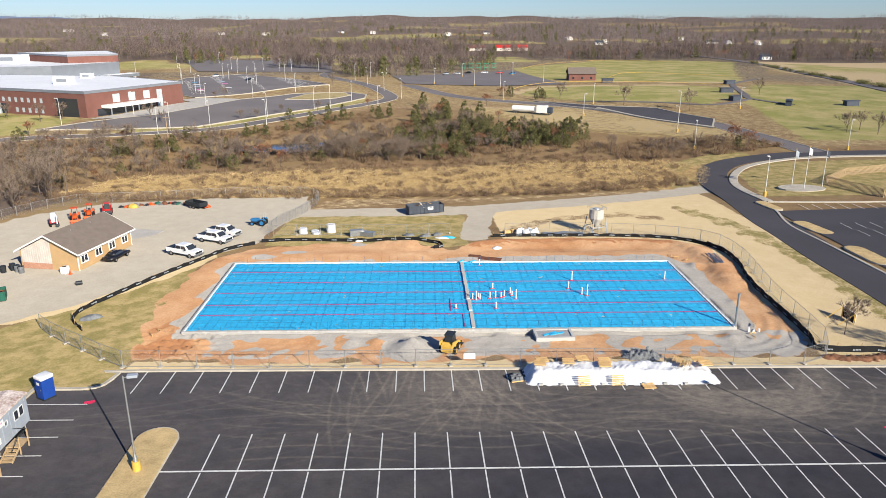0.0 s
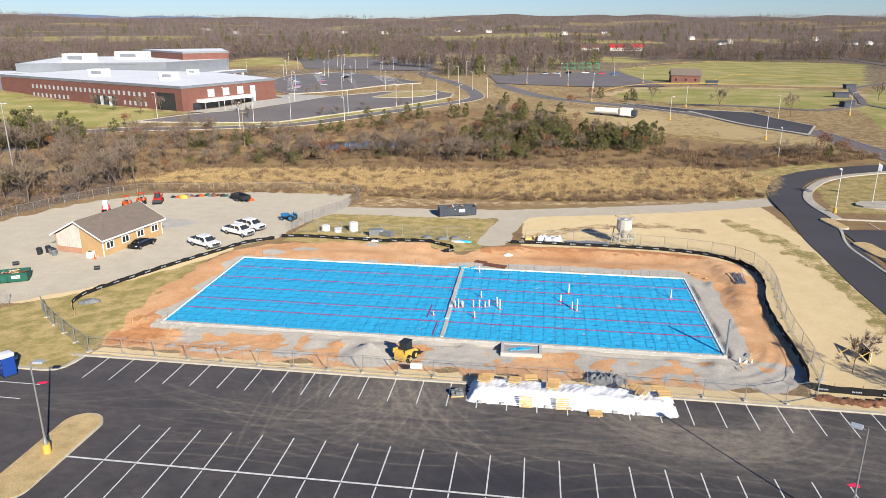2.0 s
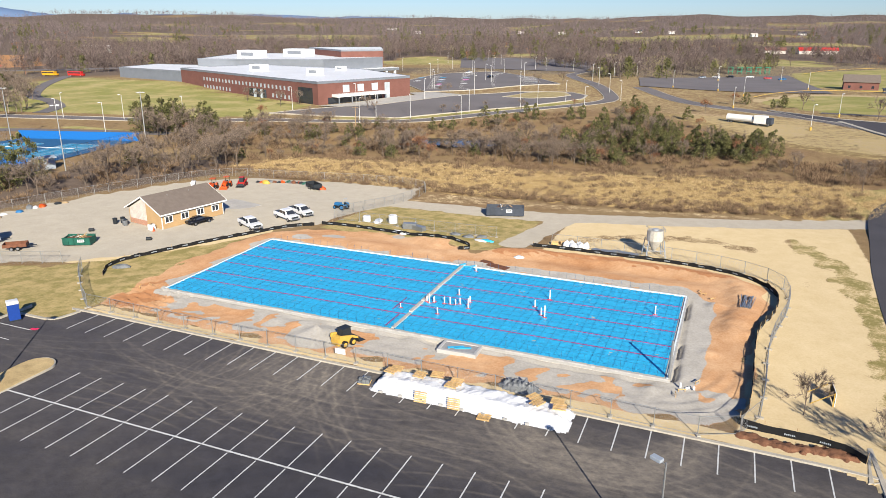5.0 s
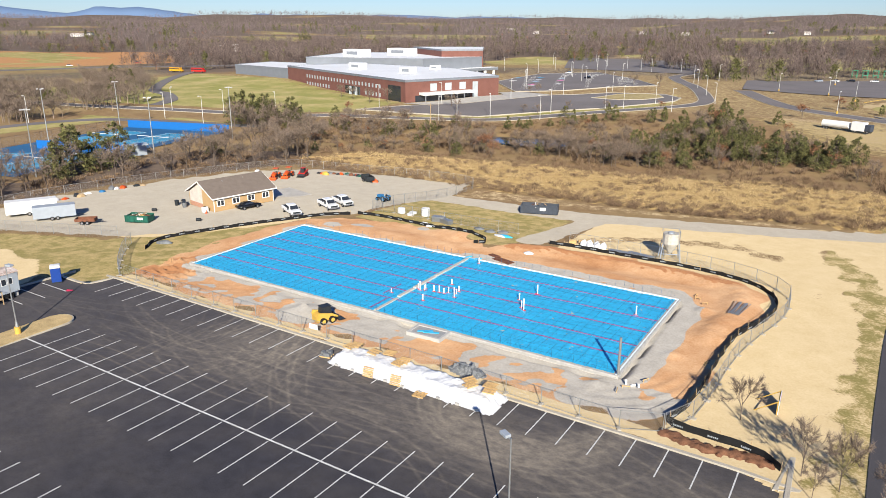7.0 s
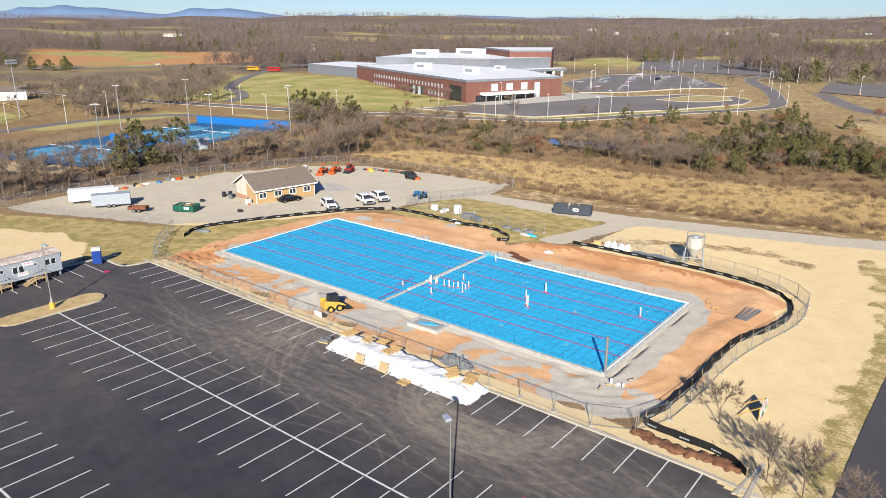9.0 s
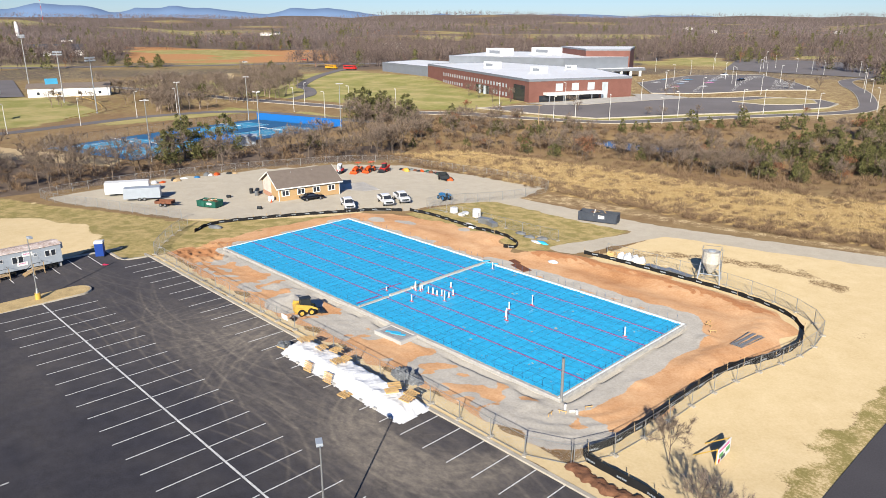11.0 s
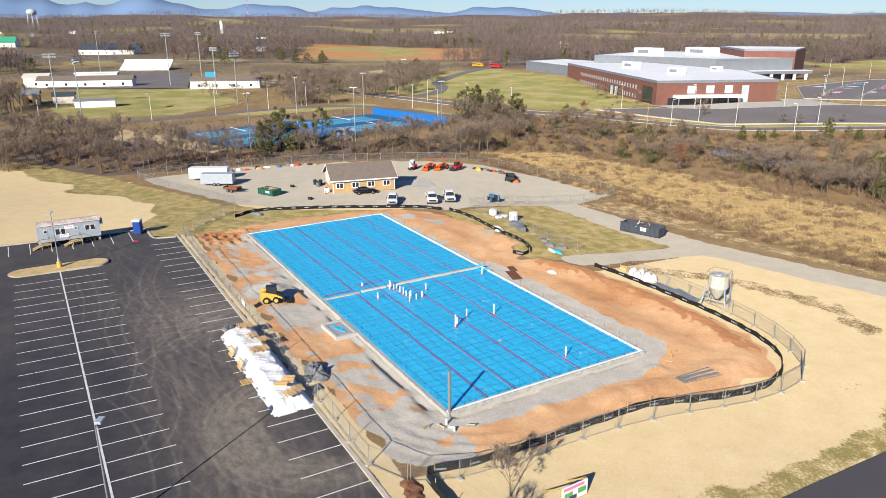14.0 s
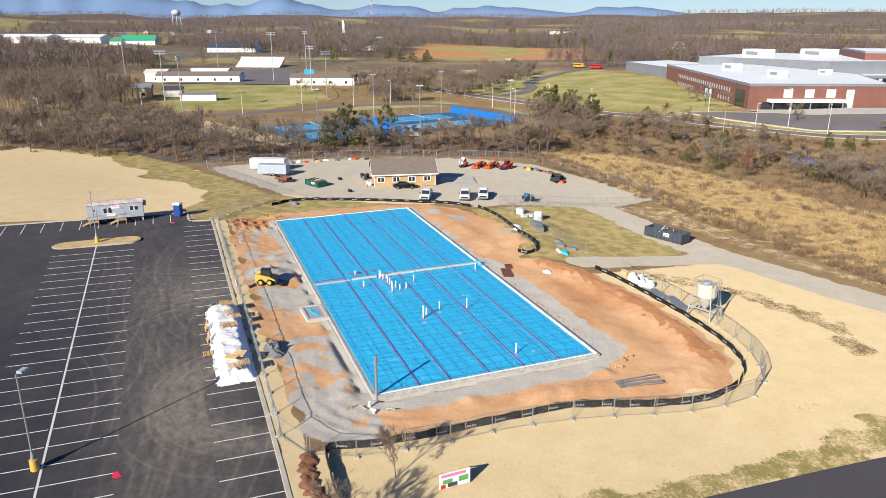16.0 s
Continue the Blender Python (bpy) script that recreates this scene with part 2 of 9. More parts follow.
POND = [(-62, 224), (-50, 217), (-36, 216), (-26, 222), (-20, 234), (-30, 238), (-48, 228)]
SLAB = (-27.2, 37.0, 75.1, 99.3)
PADM = pose(-27.141, 75.284, -0.034, 0.41, 0.23, -0.549) @ pose(27.2, -75.1, 0)
PAD = [tuple((PADM @ Vector((SLAB[i], SLAB[j], 0)))[:2]) for i, j in ((0, 2), (1, 2), (1, 3), (0, 3))]
LOT = [(-36.4, -60), (-36.4, 61.3), (-31.6, 61.3), (-30.2, 62.4), (-29.8, 65.0), (50.5, 65.0), (53.2, 63.5), (54, 60), (54, -60)]
DIRT = [(-30, 67.5), (-31.5, 74), (-33, 84), (-32.5, 95), (-31, 104), (-27, 109), (-15, 112.5), (-5, 111.5), (3.5, 108), (6, 106), (12, 112.5), (22, 114.5), (33, 114.5), (42, 112.3), (46.5, 108),
        (47.2, 102), (46.3, 95), (44.6, 88), (44.5, 78), (44, 71), (41, 68), (20, 67)]
YARD = [(-88, 68), (-70, 73.5), (-50, 80), (-43, 86), (-37, 97), (-32, 106), (-26.5, 113), (-25, 125), (-21.5, 141), (-24, 152), (-45, 150), (-64, 146), (-76, 132), (-84, 108), (-90, 86)]
DRIVE = [(-40, 141), (-22, 137.5), (0, 136), (14, 137.5), (30, 140.5), (44, 145), (58, 152), (70, 158)]
SPUR = [(9.5, 114), (10.5, 124), (13, 136)]
EAST_ROAD = [(61.5, -60), (62.5, 60), (62.8, 85), (63.5, 105), (65, 122), (67, 138), (68.5, 150), (70.5, 163), (75, 175), (83, 185), (94, 191), (108, 194), (135, 194), (200, 193)]
SCHOOL_ROAD = [(-330, 170), (-230, 190), (-147, 213), (-122, 228), (-92, 240), (-72, 249), (-55, 267), (-32, 298), (-16, 325), (-12, 342), (-18, 364), (-31, 398), (-46, 432), (-60, 480), (-62, 540)]
SCHOOL_LOT = [(-126, 240), (-112, 244), (-96, 250), (-78, 254), (-59, 276), (-43, 297), (-24, 336), (-24, 347), (-33, 354), (-59, 349), (-78, 328), (-88, 294), (-98, 277), (-108, 266)]
NORTH_LOT = [(-102, 336), (-138, 385), (-144, 463), (-118, 500), (-66, 420), (-46, 386), (-64, 371), (-84, 350)]
FIELD_LOT = [(53, 325), (77, 305), (99, 296), (111, 263), (101, 240), (92, 258), (84, 276), (79, 294), (66, 304)]
WEST_ROAD = [(-165, -60), (-178, 8), (-189, 42), (-191, 90), (-199, 138), (-190, 168), (-160, 180), (-128, 188)]
NE_ROAD = [(-5, 390), (20, 345), (45, 322), (70, 303), (88, 280), (104, 255), (108, 225), (113, 196)]


def field_mask(x, y):
    """Open farm fields between the woods."""
    return step(wave(x, y, 520, 66) + 0.35 * wave(x, y, 170, 67) - 0.42, 0, 0.12) * step(np.hypot(x, y - 60), 420, 600) * step(3000 - np.hypot(x, y), 0, 300)


def pad_z(x, y):
    """Height of the pad's slightly sloping top."""
    return -0.0585 - 0.004 * x + 0.0072 * (y - 87)


def lot_z(x, y):
    return 0.18 - 0.013 * np.asarray(x, float) - 0.018 * (np.clip(np.asarray(y, float), 0, 66) - 48)


def land(x, y, far=True):
    """Height of the natural and dug ground."""
    x, y = np.asarray(x, float), np.asarray(y, float)
    s = w = 0.0
    for cx, cy, cz in CTRL:
        k = 1.0 / ((x - cx) ** 2 + (y - cy) ** 2 + 60.0) ** 1.7
        s, w = s + k * cz, w + k
    z = s / w
    r = np.hypot(x - 20, y - 60)
    ramp = step(r, 450, 3600)
    z = z + ramp * (54 + 15 * wave(x, y, 1700, 5) + 8 * wave(x, y, 600, 8)) + step(r, 320, 700) * (1.6 * wave(x, y, 420, 3))
    # beside the slab the ground is graded
    d = -in_poly(x, y, PAD)
    site = step(in_poly(x, y, DIRT), -1.5, 2.0)
    graded = -0.36 + pad_z(x, y) + 0.04 * wave(x, y, 9, 21) + 0.012 * wave(x, y, 3.1, 22) + 0.008 * wave(x, y, 1.3, 23)
    up = step(69.6 - y, -3.0, 3.0)
    graded = graded * (1 - up) + (lot_z(x, y) + 0.12 + 0.05 * wave(x, y, 3.1, 22)) * up
    k = site * step(9 - d, 0, 5)
    z = z * (1 - k) + graded * k
    # spoil bank along the north and east edge
    bank = [(8, 107.5), (14, 110), (24, 111.7), (34, 111.5), (41, 109.4), (44, 105.5), (44.3, 98), (43, 90)]
    b = near_line(x, y, bank)
    z = z + 0.75 * step(3.4 - b, 0, 3.2) * (0.85 + 0.15 * wave(x, y, 4, 31)) + 0.035 * step(4 - b, 0, 2) * wave(x, y, 1.4, 32)
    # rough diggings on the south side
    rough = site * step(75.0 - y, 0.2, 1.5)
    z = z + rough * (0.05 * wave(x, y, 5, 41) + 0.035 * wave(x, y, 1.9, 42) + 0.03 * wave(x, y, 1.1, 43) + 0.04 * np.abs(wave(x, y, 0.8, 44)))
    ruts = site * step(9 - np.hypot(x - 43, y - 72), 0, 5)
    z = z + ruts * 0.06 * np.sin(np.hypot(x - 33, y - 80) * 4.2)
    z = z - 1.9 * step(in_poly(x, y, POND), -1.5, 2.0)
    # footing trench along the pad
    cut = np.maximum(np.maximum(step(y, 75.2, 76) * step(79.8 - y, 0, 1), step(y, 80.6, 81.4) * step(85 - y, 0, 1)), step(y, 91.5, 92.4) * step(97.6 - y, 0, 1))
    z = z - (0.2 + 0.35 * cut) * step(37.85 - x, 0, 0.35) * step(x, 36.5, 36.8) * step(y, 74.8, 75.4) * step(98.6 - y, 0, 0.8)
    z = z - 0.40 * step(0.7 - np.abs(y - 74.52 + 0.00958 * x), 0, 0.45) * step(x, -12, -9) * step(36 - x, 0, 2) * step(wave(x, y, 9, 46), -0.6, 0.6)
    z = z + 0.22 * site * step(-21 - x, 0, 3) * step(79 - y, 0, 3) * (wave(x, y, 1.7, 47) + 0.5 * wave(x, y, 0.9, 48))
    # heaps
    for hx, hy, hr, hh in ((-0.6, 70.6, 3.3, 1.15), (-4.6, 72.2, 2.2, 0.5), (-7.5, 72.5, 1.8, 0.5), (-1.5, 109.3, 3.6, 0.9), (-5, 110.5, 3.2, 0.55), (40.6, 97.0, 1.6, 0.6), (40.4, 83, 1.3, 0.3), (-29.6, 75.5, 1.5, 0.35), (-24.5, 70.4, 2.0, 0.5), (35.3, 72.3, 1.4, 0.45)):
        d2 = np.hypot(x - hx, y - hy)
        z = z + hh * np.clip(1 - d2 / hr, 0, 1) ** 1.1 * (1 + 0.12 * wave(x, y, 1.5, 51))
    # roads and the car park lie in the land
    z = np.where(in_poly(x, y, LOT) > -0.05, lot_z(x, y) - 0.25, z)
    e = step(in_poly(x, y, LOT), -2.2, -0.1)
    return np.where(in_poly(x, y, LOT) > -0.05, z, z * (1 - e) + (lot_z(x, y) + 0.10) * e)


def floor_z(x, y):
    return float(land(np.array([x]), np.array([y]))[0])


def axis(fine_lo, fine_hi, fine, mid_lo, mid_hi, mid, out_lo, out_hi, out, reach):
    a = list(np.arange(fine_lo, fine_hi, fine))
    a = list(np.arange(mid_lo, fine_lo, mid)) + a + list(np.arange(fine_hi, mid_hi, mid))
    a = list(np.arange(out_lo, mid_lo, out)) + a + list(np.arange(mid_hi, out_hi, out))
    v, s = a[-1], out
    while v < reach:
        s *= 1.12
        v += s
        a.append(v)
    v, s = a[0], out
    while v > -reach:
        s *= 1.12
        v -= s
        a.insert(0, v)
    return np.array(a)


def colour_layer(me, name, values):
    at = me.attributes.new(name, "FLOAT_COLOR", "POINT")
    at.data.foreach_set("color", np.ascontiguousarray(values, dtype=np.float32).ravel())


def sheet(name, xs, ys, zs):
    nx, ny = len(xs), len(ys)
    X, Y = np.meshgrid(xs, ys)
    co = np.stack([X, Y, zs], -1).reshape(-1, 3)
    i = np.arange(nx * ny).reshape(ny, nx)
    quads = np.stack([i[:-1, :-1], i[:-1, 1:], i[1:, 1:], i[1:, :-1]], -1).reshape(-1, 4)
    me = bpy.data.meshes.new(name)
    me.vertices.add(len(co))
    me.vertices.foreach_set("co", co.ravel())
    me.loops.add(quads.size)
    me.loops.foreach_set("vertex_index", quads.ravel())
    me.polygons.add(len(quads))
    me.polygons.foreach_set("loop_start", np.arange(len(quads)) * 4)
    me.polygons.foreach_set("use_smooth", np.ones(len(quads), bool))
    me.update(calc_edges=True)
    return me


xs = axis(-48, 62, 0.32, -130, 140, 2.2, -420, 420, 9, 4700)
ys = axis(62, 152, 0.32, 20, 262, 2.2, -150, 620, 9, 4700)
GX, GY = np.meshgrid(xs, ys)
GZ = land(GX, GY)
# the ground under the slab is hidden and lies low
under = in_poly(GX, GY, PAD)
GZ = np.where(under > 0.2, -0.9, GZ)
ground_mesh = sheet("ground", xs, ys, GZ)

# what covers the ground, as soft masks
n1, n2, n3 = wave(GX, GY, 7, 61), wave(GX, GY, 24, 62), wave(GX, GY, 80, 63)
slab_d = -under
dirt = step(in_poly(GX, GY, DIRT) + 0.7 * n1, -0.6, 0.8)
grey = step(2.0 + 0.8 * n1 + 0.8 * step(GX, 34, 38) - slab_d, 0, 1.2)
grey = np.maximum(grey, step(5.5 + 1.2 * n1 - np.hypot(GX - 37.5, (GY - 70.3) * 1.3), 0, 1.5))
grey = np.maximum(grey, step(0.55 * n1 + 0.45 * wave(GX, GY, 3, 64) + 0.5 * n2 + 0.25, 0, 0.4) * step(75 - GY, 0, 1) * step(GY, 67.5, 69) * step(GX, -26, -20))
grey = np.maximum(grey, step(1.7 - near_line(GX, GY, [(39, 76), (39.5, 97), (36, 101.5), (5, 101)]) + 0.4 * n1, 0, 1.2))
grey = np.maximum(grey, step(4.0 - np.hypot(GX + 0.6, GY - 70.6), 0, 0.8)) * np.maximum(dirt, step(4 - np.hypot(GX + 0.6, GY - 70.6), 0, 1))
grey = np.maximum(grey, np.where(slab_d < 0.3, 1.0, 0))
for cx, cy, cr in ((-23.5, 103.2, 1.6), (-19.5, 106.2, 1.9), (-9.5, 110.8, 1.3)):
    grey = np.maximum(grey, step(cr - np.hypot((GX - cx) * 0.7, GY - cy) + 0.4 * n1, 0, 0.6))
yard = step(in_poly(GX, GY, YARD) + 0.5 * n1, -0.6, 0.6)
yard = np.maximum(yard, step(3.4 + 0.3 * n1 - near_line(GX, GY, DRIVE), -0.5, 0.5))
yard = np.maximum(yard, 0.9 * step(2.6 + 0.4 * n1 - near_line(GX, GY, SPUR), -0.4, 0.5))
tan = step(in_poly(GX, GY, [(43, 66), (62, 40), (62, 150), (50, 148), (30, 139), (14, 136), (14, 112), (34, 114), (45, 107), (44, 90)]), -1, 1.5)
tan *= 1 - 0.45 * step(0.6 * n1 + 0.5 * n2 - 0.78, 0, 0.4) - 0.5 * step(3.0 + 0.8 * n1 - near_line(GX, GY, [(18, 122), (26, 128), (38, 130), (45, 127)]), 0, 2)
verge = step(3.4 + 1.0 * n1 - near_line(GX, GY, [(57.5, 60), (58.5, 85), (59, 105), (57, 122), (52, 134)]), 0, 2)
tan = np.clip(tan * (1 - 0.55 * verge), 0, 1)
tan = np.maximum(tan, step(1.5 - np.abs(GY - 66.4) + 0.3 * n1, 0, 0.8) * step(GX, -30, -29) * step(53 - GX, 0, 1))
tan = np.maximum(tan, step(in_poly(GX, GY, [(-150, -80), (-39, -80), (-39, 58), (-48, 66), (-58, 66), (-84, 55), (-110, 45), (-150, 10)]) + 2.0 * n2, -1, 2))
tan = np.maximum(tan, 0.8 * step(0.6 * n1 + 0.6 * n2 - 0.25, 0, 0.5) * step(in_poly(GX, GY, [(-92, 60), (-60, 68), (-50, 74), (-88, 66)]), -2, 2))
tan = np.maximum(tan, 0.85 * step(2.2 - near_line(GX, GY, [(-50, 81), (-43, 85.5), (-37, 95.5), (-32, 105)]) + 0.6 * n1, 0, 1))
tan = np.maximum(tan, 0.46 * step(in_poly(GX, GY, [(-24, 139), (70, 150), (66, 157), (20, 149), (-20, 151)]) + 0.4 * n1, -2, 2))
lawn = step(in_poly(GX, GY, [(-64, 60), (-30, 60), (-30, 84), (-33, 103), (-40, 88), (-50, 78)]), -1, 1)
lawn = np.maximum(lawn, step(in_poly(GX, GY, [(-25, 111), (-5, 110), (8, 107), (9, 133), (-24, 134)]), -1, 1))
lawn = np.maximum(lawn, step(in_poly(GX, GY, [(-95, 62), (-130, 40), (-125, 30), (-95, 50), (-60, 60), (-50, 72), (-52, 78)]), -3, 3))
lawn = np.maximum(lawn, 0.7 * verge * step(GX, 50, 52))
lawn = np.maximum(lawn, step(in_poly(GX, GY, [(74, 145), (140, 145), (140, 185), (95, 185), (80, 172)]), -1, 1))
lawn = np.maximum(lawn, step(in_poly(GX, GY, [(70, 158), (60, 152), (58, 160), (72, 182), (95, 196), (90, 204), (64, 184)]), -2, 2))
green = step(in_poly(GX, GY, [(50, 354), (70, 384), (116, 386), (162, 378), (147, 332), (126, 305), (104, 313), (74, 323)]), -3, 3)
green = np.maximum(green, step(in_poly(GX, GY, [(75, 450), (110, 425), (190, 420), (280, 640), (180, 700), (75, 570)]), -10, 10))
green = np.maximum(green, step(in_poly(GX, GY, [(120, 215), (260, 215), (260, 390), (190, 400), (145, 310)]), -6, 6))
green = np.maximum(green, step(in_poly(GX, GY, [(-320, 70), (-240, 58), (-205, 62), (-203, 100), (-228, 130), (-290, 130)]), -3, 3))
green = np.maximum(green, 0.7 * step(in_poly(GX, GY, [(-330, 180), (-150, 218), (-122, 235), (-122, 266), (-240, 318), (-330, 330)]), -4, 4))
green = np.maximum(green, 0.6 * step(in_poly(GX, GY, [(-110, 236), (-80, 242), (-35, 290), (-20, 330), (-28, 360), (-60, 300)]), -3, 3))
green = np.maximum(green, 0.7 * step(in_poly(GX, GY, [(-190, 80), (-175, 190), (-128, 190), (-205, 175)]), -3, 3))
meadow = step(in_poly(GX, GY, [(-80, 153), (-40, 150), (20, 152), (66, 158), (76, 178), (66, 192), (30, 190), (-20, 185), (-74, 178)]) + 4 * n1 + 3 * n2, -3, 3) * (1 - 0.7 * step(0.5 * n1 + 0.7 * n2 - 0.35, 0, 0.4))
soil = step(in_poly(GX, GY, [(-262, 82), (-248, 82), (-238, 94), (-252, 104), (-268, 98)]), -3, 3)
soil = np.maximum(soil, step(in_poly(GX, GY, [(140, 280), (168, 268), (185, 268), (180, 292), (156, 298)]), -3, 3))
soil = np.maximum(soil, step(in_poly(GX, GY, [(-900, 420), (-560, 270), (-480, 440), (-680, 580)]), -15, 15))
pale = step(in_poly(GX, GY, [(-350, 196), (-300, 184), (-300, 228), (-390, 280)]), -5, 5)
pale = np.maximum(pale, step(in_poly(GX, GY, [(73, 260), (85, 262), (88, 240), (78, 233)]), -2, 2))
pale = np.maximum(pale, step(in_poly(GX, GY, [(55, 287), (68, 276), (56, 263), (43, 267)]), -2, 2))
for ring_ in ([(48, 356), (68, 388), (116, 391), (166, 381)], [(113, 425), (145, 495), (206, 460), (171, 412), (113, 425)], [(79, 546), (126, 627), (208, 637), (193, 571), (138, 507), (100, 491), (79, 546)]):
    pale = np.maximum(pale, 0.85 * step(3.0 - near_line(GX, GY, ring_), -1.5, 1.5))
pale = np.maximum(pale, step(in_poly(GX, GY, [(247, 372), (298, 674), (560, 640), (560, 380)]), -8, 8))
pale = np.maximum(pale, 0.55 * step(in_poly(GX, GY, [(46, 250), (112, 200), (104, 262), (60, 312), (10, 300)]), -2, 6))
lawn = np.maximum(lawn, 0.5 * step(in_poly(GX, GY, [(46, 240), (112, 198), (104, 262), (60, 312), (0, 300)]), -2, 6))
pale = np.maximum(pale, step(in_poly(GX, GY, [(150, 350), (190, 352), (235, 330), (235, 345), (180, 372)]), -2, 3))
pale = np.maximum(pale, step(in_poly(GX, GY, [(-185, 70), (-165, 78), (-118, 96), (-112, 90), (-150, 70)]), -3, 3))
fields = field_mask(GX, GY)
pale = np.maximum(pale, 0.62 * fields * step(wave(GX, GY, 500, 68), -0.4, 0.2))
green = np.maximum(green, 0.6 * fields)
west = step(in_poly(GX, GY, [(-1150, -220), (-300, -60), (-200, -40), (-200, 190), (-330, 330), (-480, 430), (-1150, 20)]), -10, 20)
green = np.maximum(green, 0.44 * west)
pale = np.maximum(pale, 0.45 * west * step(wave(GX, GY, 120, 69), -0.6, 0.4))
green = np.maximum(green, 0.43 * step(in_poly(GX, GY, [(-330, 180), (-100, 230), (-10, 292), (30, 300), (110, 200), (330, 180), (400, 420), (300, 760), (-20, 760), (-300, 620)]), -5, 10))
pale = np.maximum(pale, 0.46 * step(in_poly(GX, GY, [(-140, 222), (-10, 285), (40, 300), (112, 198), (260, 190), (330, 500), (200, 760), (-230, 740)]), -5, 10))
woods = step(np.hypot(GX, GY - 60), 330, 520) * (1 - fields)
woods = np.maximum(woods, step(in_poly(GX, GY, [(-180, -10), (-112, 40), (-96, 62), (-88, 105), (-72, 152), (-84, 165), (-108, 140), (-108, 95), (-165, 62)]), -2, 3))
colour_layer(ground_mesh, "cover_a", np.stack([dirt, grey, yard, woods], -1))
n4 = wave(GX, GY, 2.6, 65)
red = step(2.2 + 0.9 * n4 - near_line(GX, GY, [(9, 108), (14, 110.5), (24, 112.2), (34, 112), (41, 110)]), 0, 1.8)
red = np.maximum(red, 0.6 * step(4.5 + 1.5 * n1 - np.hypot(GX + 28, (GY - 72) * 0.6), 0, 2))
red = np.maximum(red, 0.42 * step(0.6 * n1 + 0.5 * n4 - 0.1, 0, 0.5) * step(75 - GY, 0, 1) * step(GX, -32, -30) * step(24 - GX, 0, 12))
red = np.maximum(red, 0.35 * step(0.7 * n1 + 0.4 * n4 - 0.45, 0, 0.4)) * dirt
colour_layer(ground_mesh, "cover_b", np.stack([tan, lawn, green, red], -1))
colour_layer(ground_mesh, "cover_c", np.stack([meadow, soil, pale, np.ones_like(dirt)], -1))


def ground_material():
    m = bpy.data.materials.new("ground_cover")
    m.use_nodes = True
    nt = m.node_tree
    b = nt.nodes["Principled BSDF"]
    b.inputs["Roughness"].default_value, b.inputs["Specular IOR Level"].default_value, b.inputs["Diffuse Roughness"].default_value = 0.95, 0.15, 0.45
    tc = nt.nodes.new("ShaderNodeTexCoord")

    def noise_at(scale, detail=8.0, rough=0.65):
        n = nt.nodes.new("ShaderNodeTexNoise")
        n.inputs["Scale"].default_value, n.inputs["Detail"].default_value, n.inputs["Roughness"].default_value = scale, detail, rough
        nt.links.new(tc.outputs["Object"], n.inputs["Vector"])
        return n.outputs[0]
    wide, mid, fine = noise_at(0.06), noise_at(0.45), noise_at(4.0, 4.0)

    avg = nt.nodes.new("ShaderNodeMath")
    avg.operation = "MULTIPLY_ADD"
    avg.inputs[1].default_value = 0.5
    half = nt.nodes.new("ShaderNodeMath")
    half.operation = "MULTIPLY"
    half.inputs[1].default_value = 0.5
    nt.links.new(fine, half.inputs[0])
    nt.links.new(mid, avg.inputs[0])
    nt.links.new(half.outputs[0], avg.inputs[2])
    both = avg.outputs[0]

    def tone(a, c, src, lo=0.3, hi=0.7):
        r = nt.nodes.new("ShaderNodeValToRGB")
        r.color_ramp.elements[0].position, r.color_ramp.elements[1].position = lo, hi
        k = 1.0 if c == (1, 1, 1) else 0.77
        r.color_ramp.elements[0].color, r.color_ramp.elements[1].color = (*(v * k for v in a), 1), (*(v * k for v in c), 1)
        nt.links.new(src, r.inputs[0])
        return r.outputs[0]

    def blend(fac, a, c):
        x = nt.nodes.new("ShaderNodeMix")
        x.data_type = "RGBA"
        nt.links.new(fac, x.inputs[0])
        nt.links.new(a, x.inputs[6])
        nt.links.new(c, x.inputs[7])
        return x.outputs[2]

    def rough_edge(fac):
        """Breaks a soft mask up with noise."""
        s = nt.nodes.new("ShaderNodeMath")
        s.operation = "ADD"
        nt.links.new(fac, s.inputs[0])
        nt.links.new(both, s.inputs[1])
        r = nt.nodes.new("ShaderNodeMapRange")
        r.inputs[1].default_value, r.inputs[2].default_value = 0.94, 1.08
        nt.links.new(s.outputs[0], r.inputs[0])
        return r.outputs[0]
    masks = []
    for name in ("cover_a", "cover_b", "cover_c"):
        at = nt.nodes.new("ShaderNodeAttribute")
        at.attribute_name = name
        sp = nt.nodes.new("ShaderNodeSeparateColor")
        nt.links.new(at.outputs["Color"], sp.inputs[0])
        masks.append(sp.outputs)
        if name == "cover_a":
            wooded = at.outputs["Alpha"]
        if name == "cover_b":
            clay = at.outputs["Alpha"]
    c = blend(tone((0, 0, 0), (1, 1, 1), wide, 0.4, 0.6), tone((0.16, 0.10, 0.055), (0.30, 0.20, 0.105), both, 0.35, 0.65), tone((0.20, 0.14, 0.07), (0.34, 0.24, 0.125), both, 0.35, 0.65))
    c = blend(rough_edge(wooded), c, tone((0.095, 0.07, 0.055), (0.19, 0.145, 0.115), both, 0.35, 0.65))
    c = blend(rough_edge(masks[2][2]), c, tone((0.44, 0.33, 0.19), (0.54, 0.42, 0.26), both))
    c = blend(rough_edge(masks[2][1]), c, tone((0.36, 0.17, 0.07), (0.50, 0.28, 0.13), both))
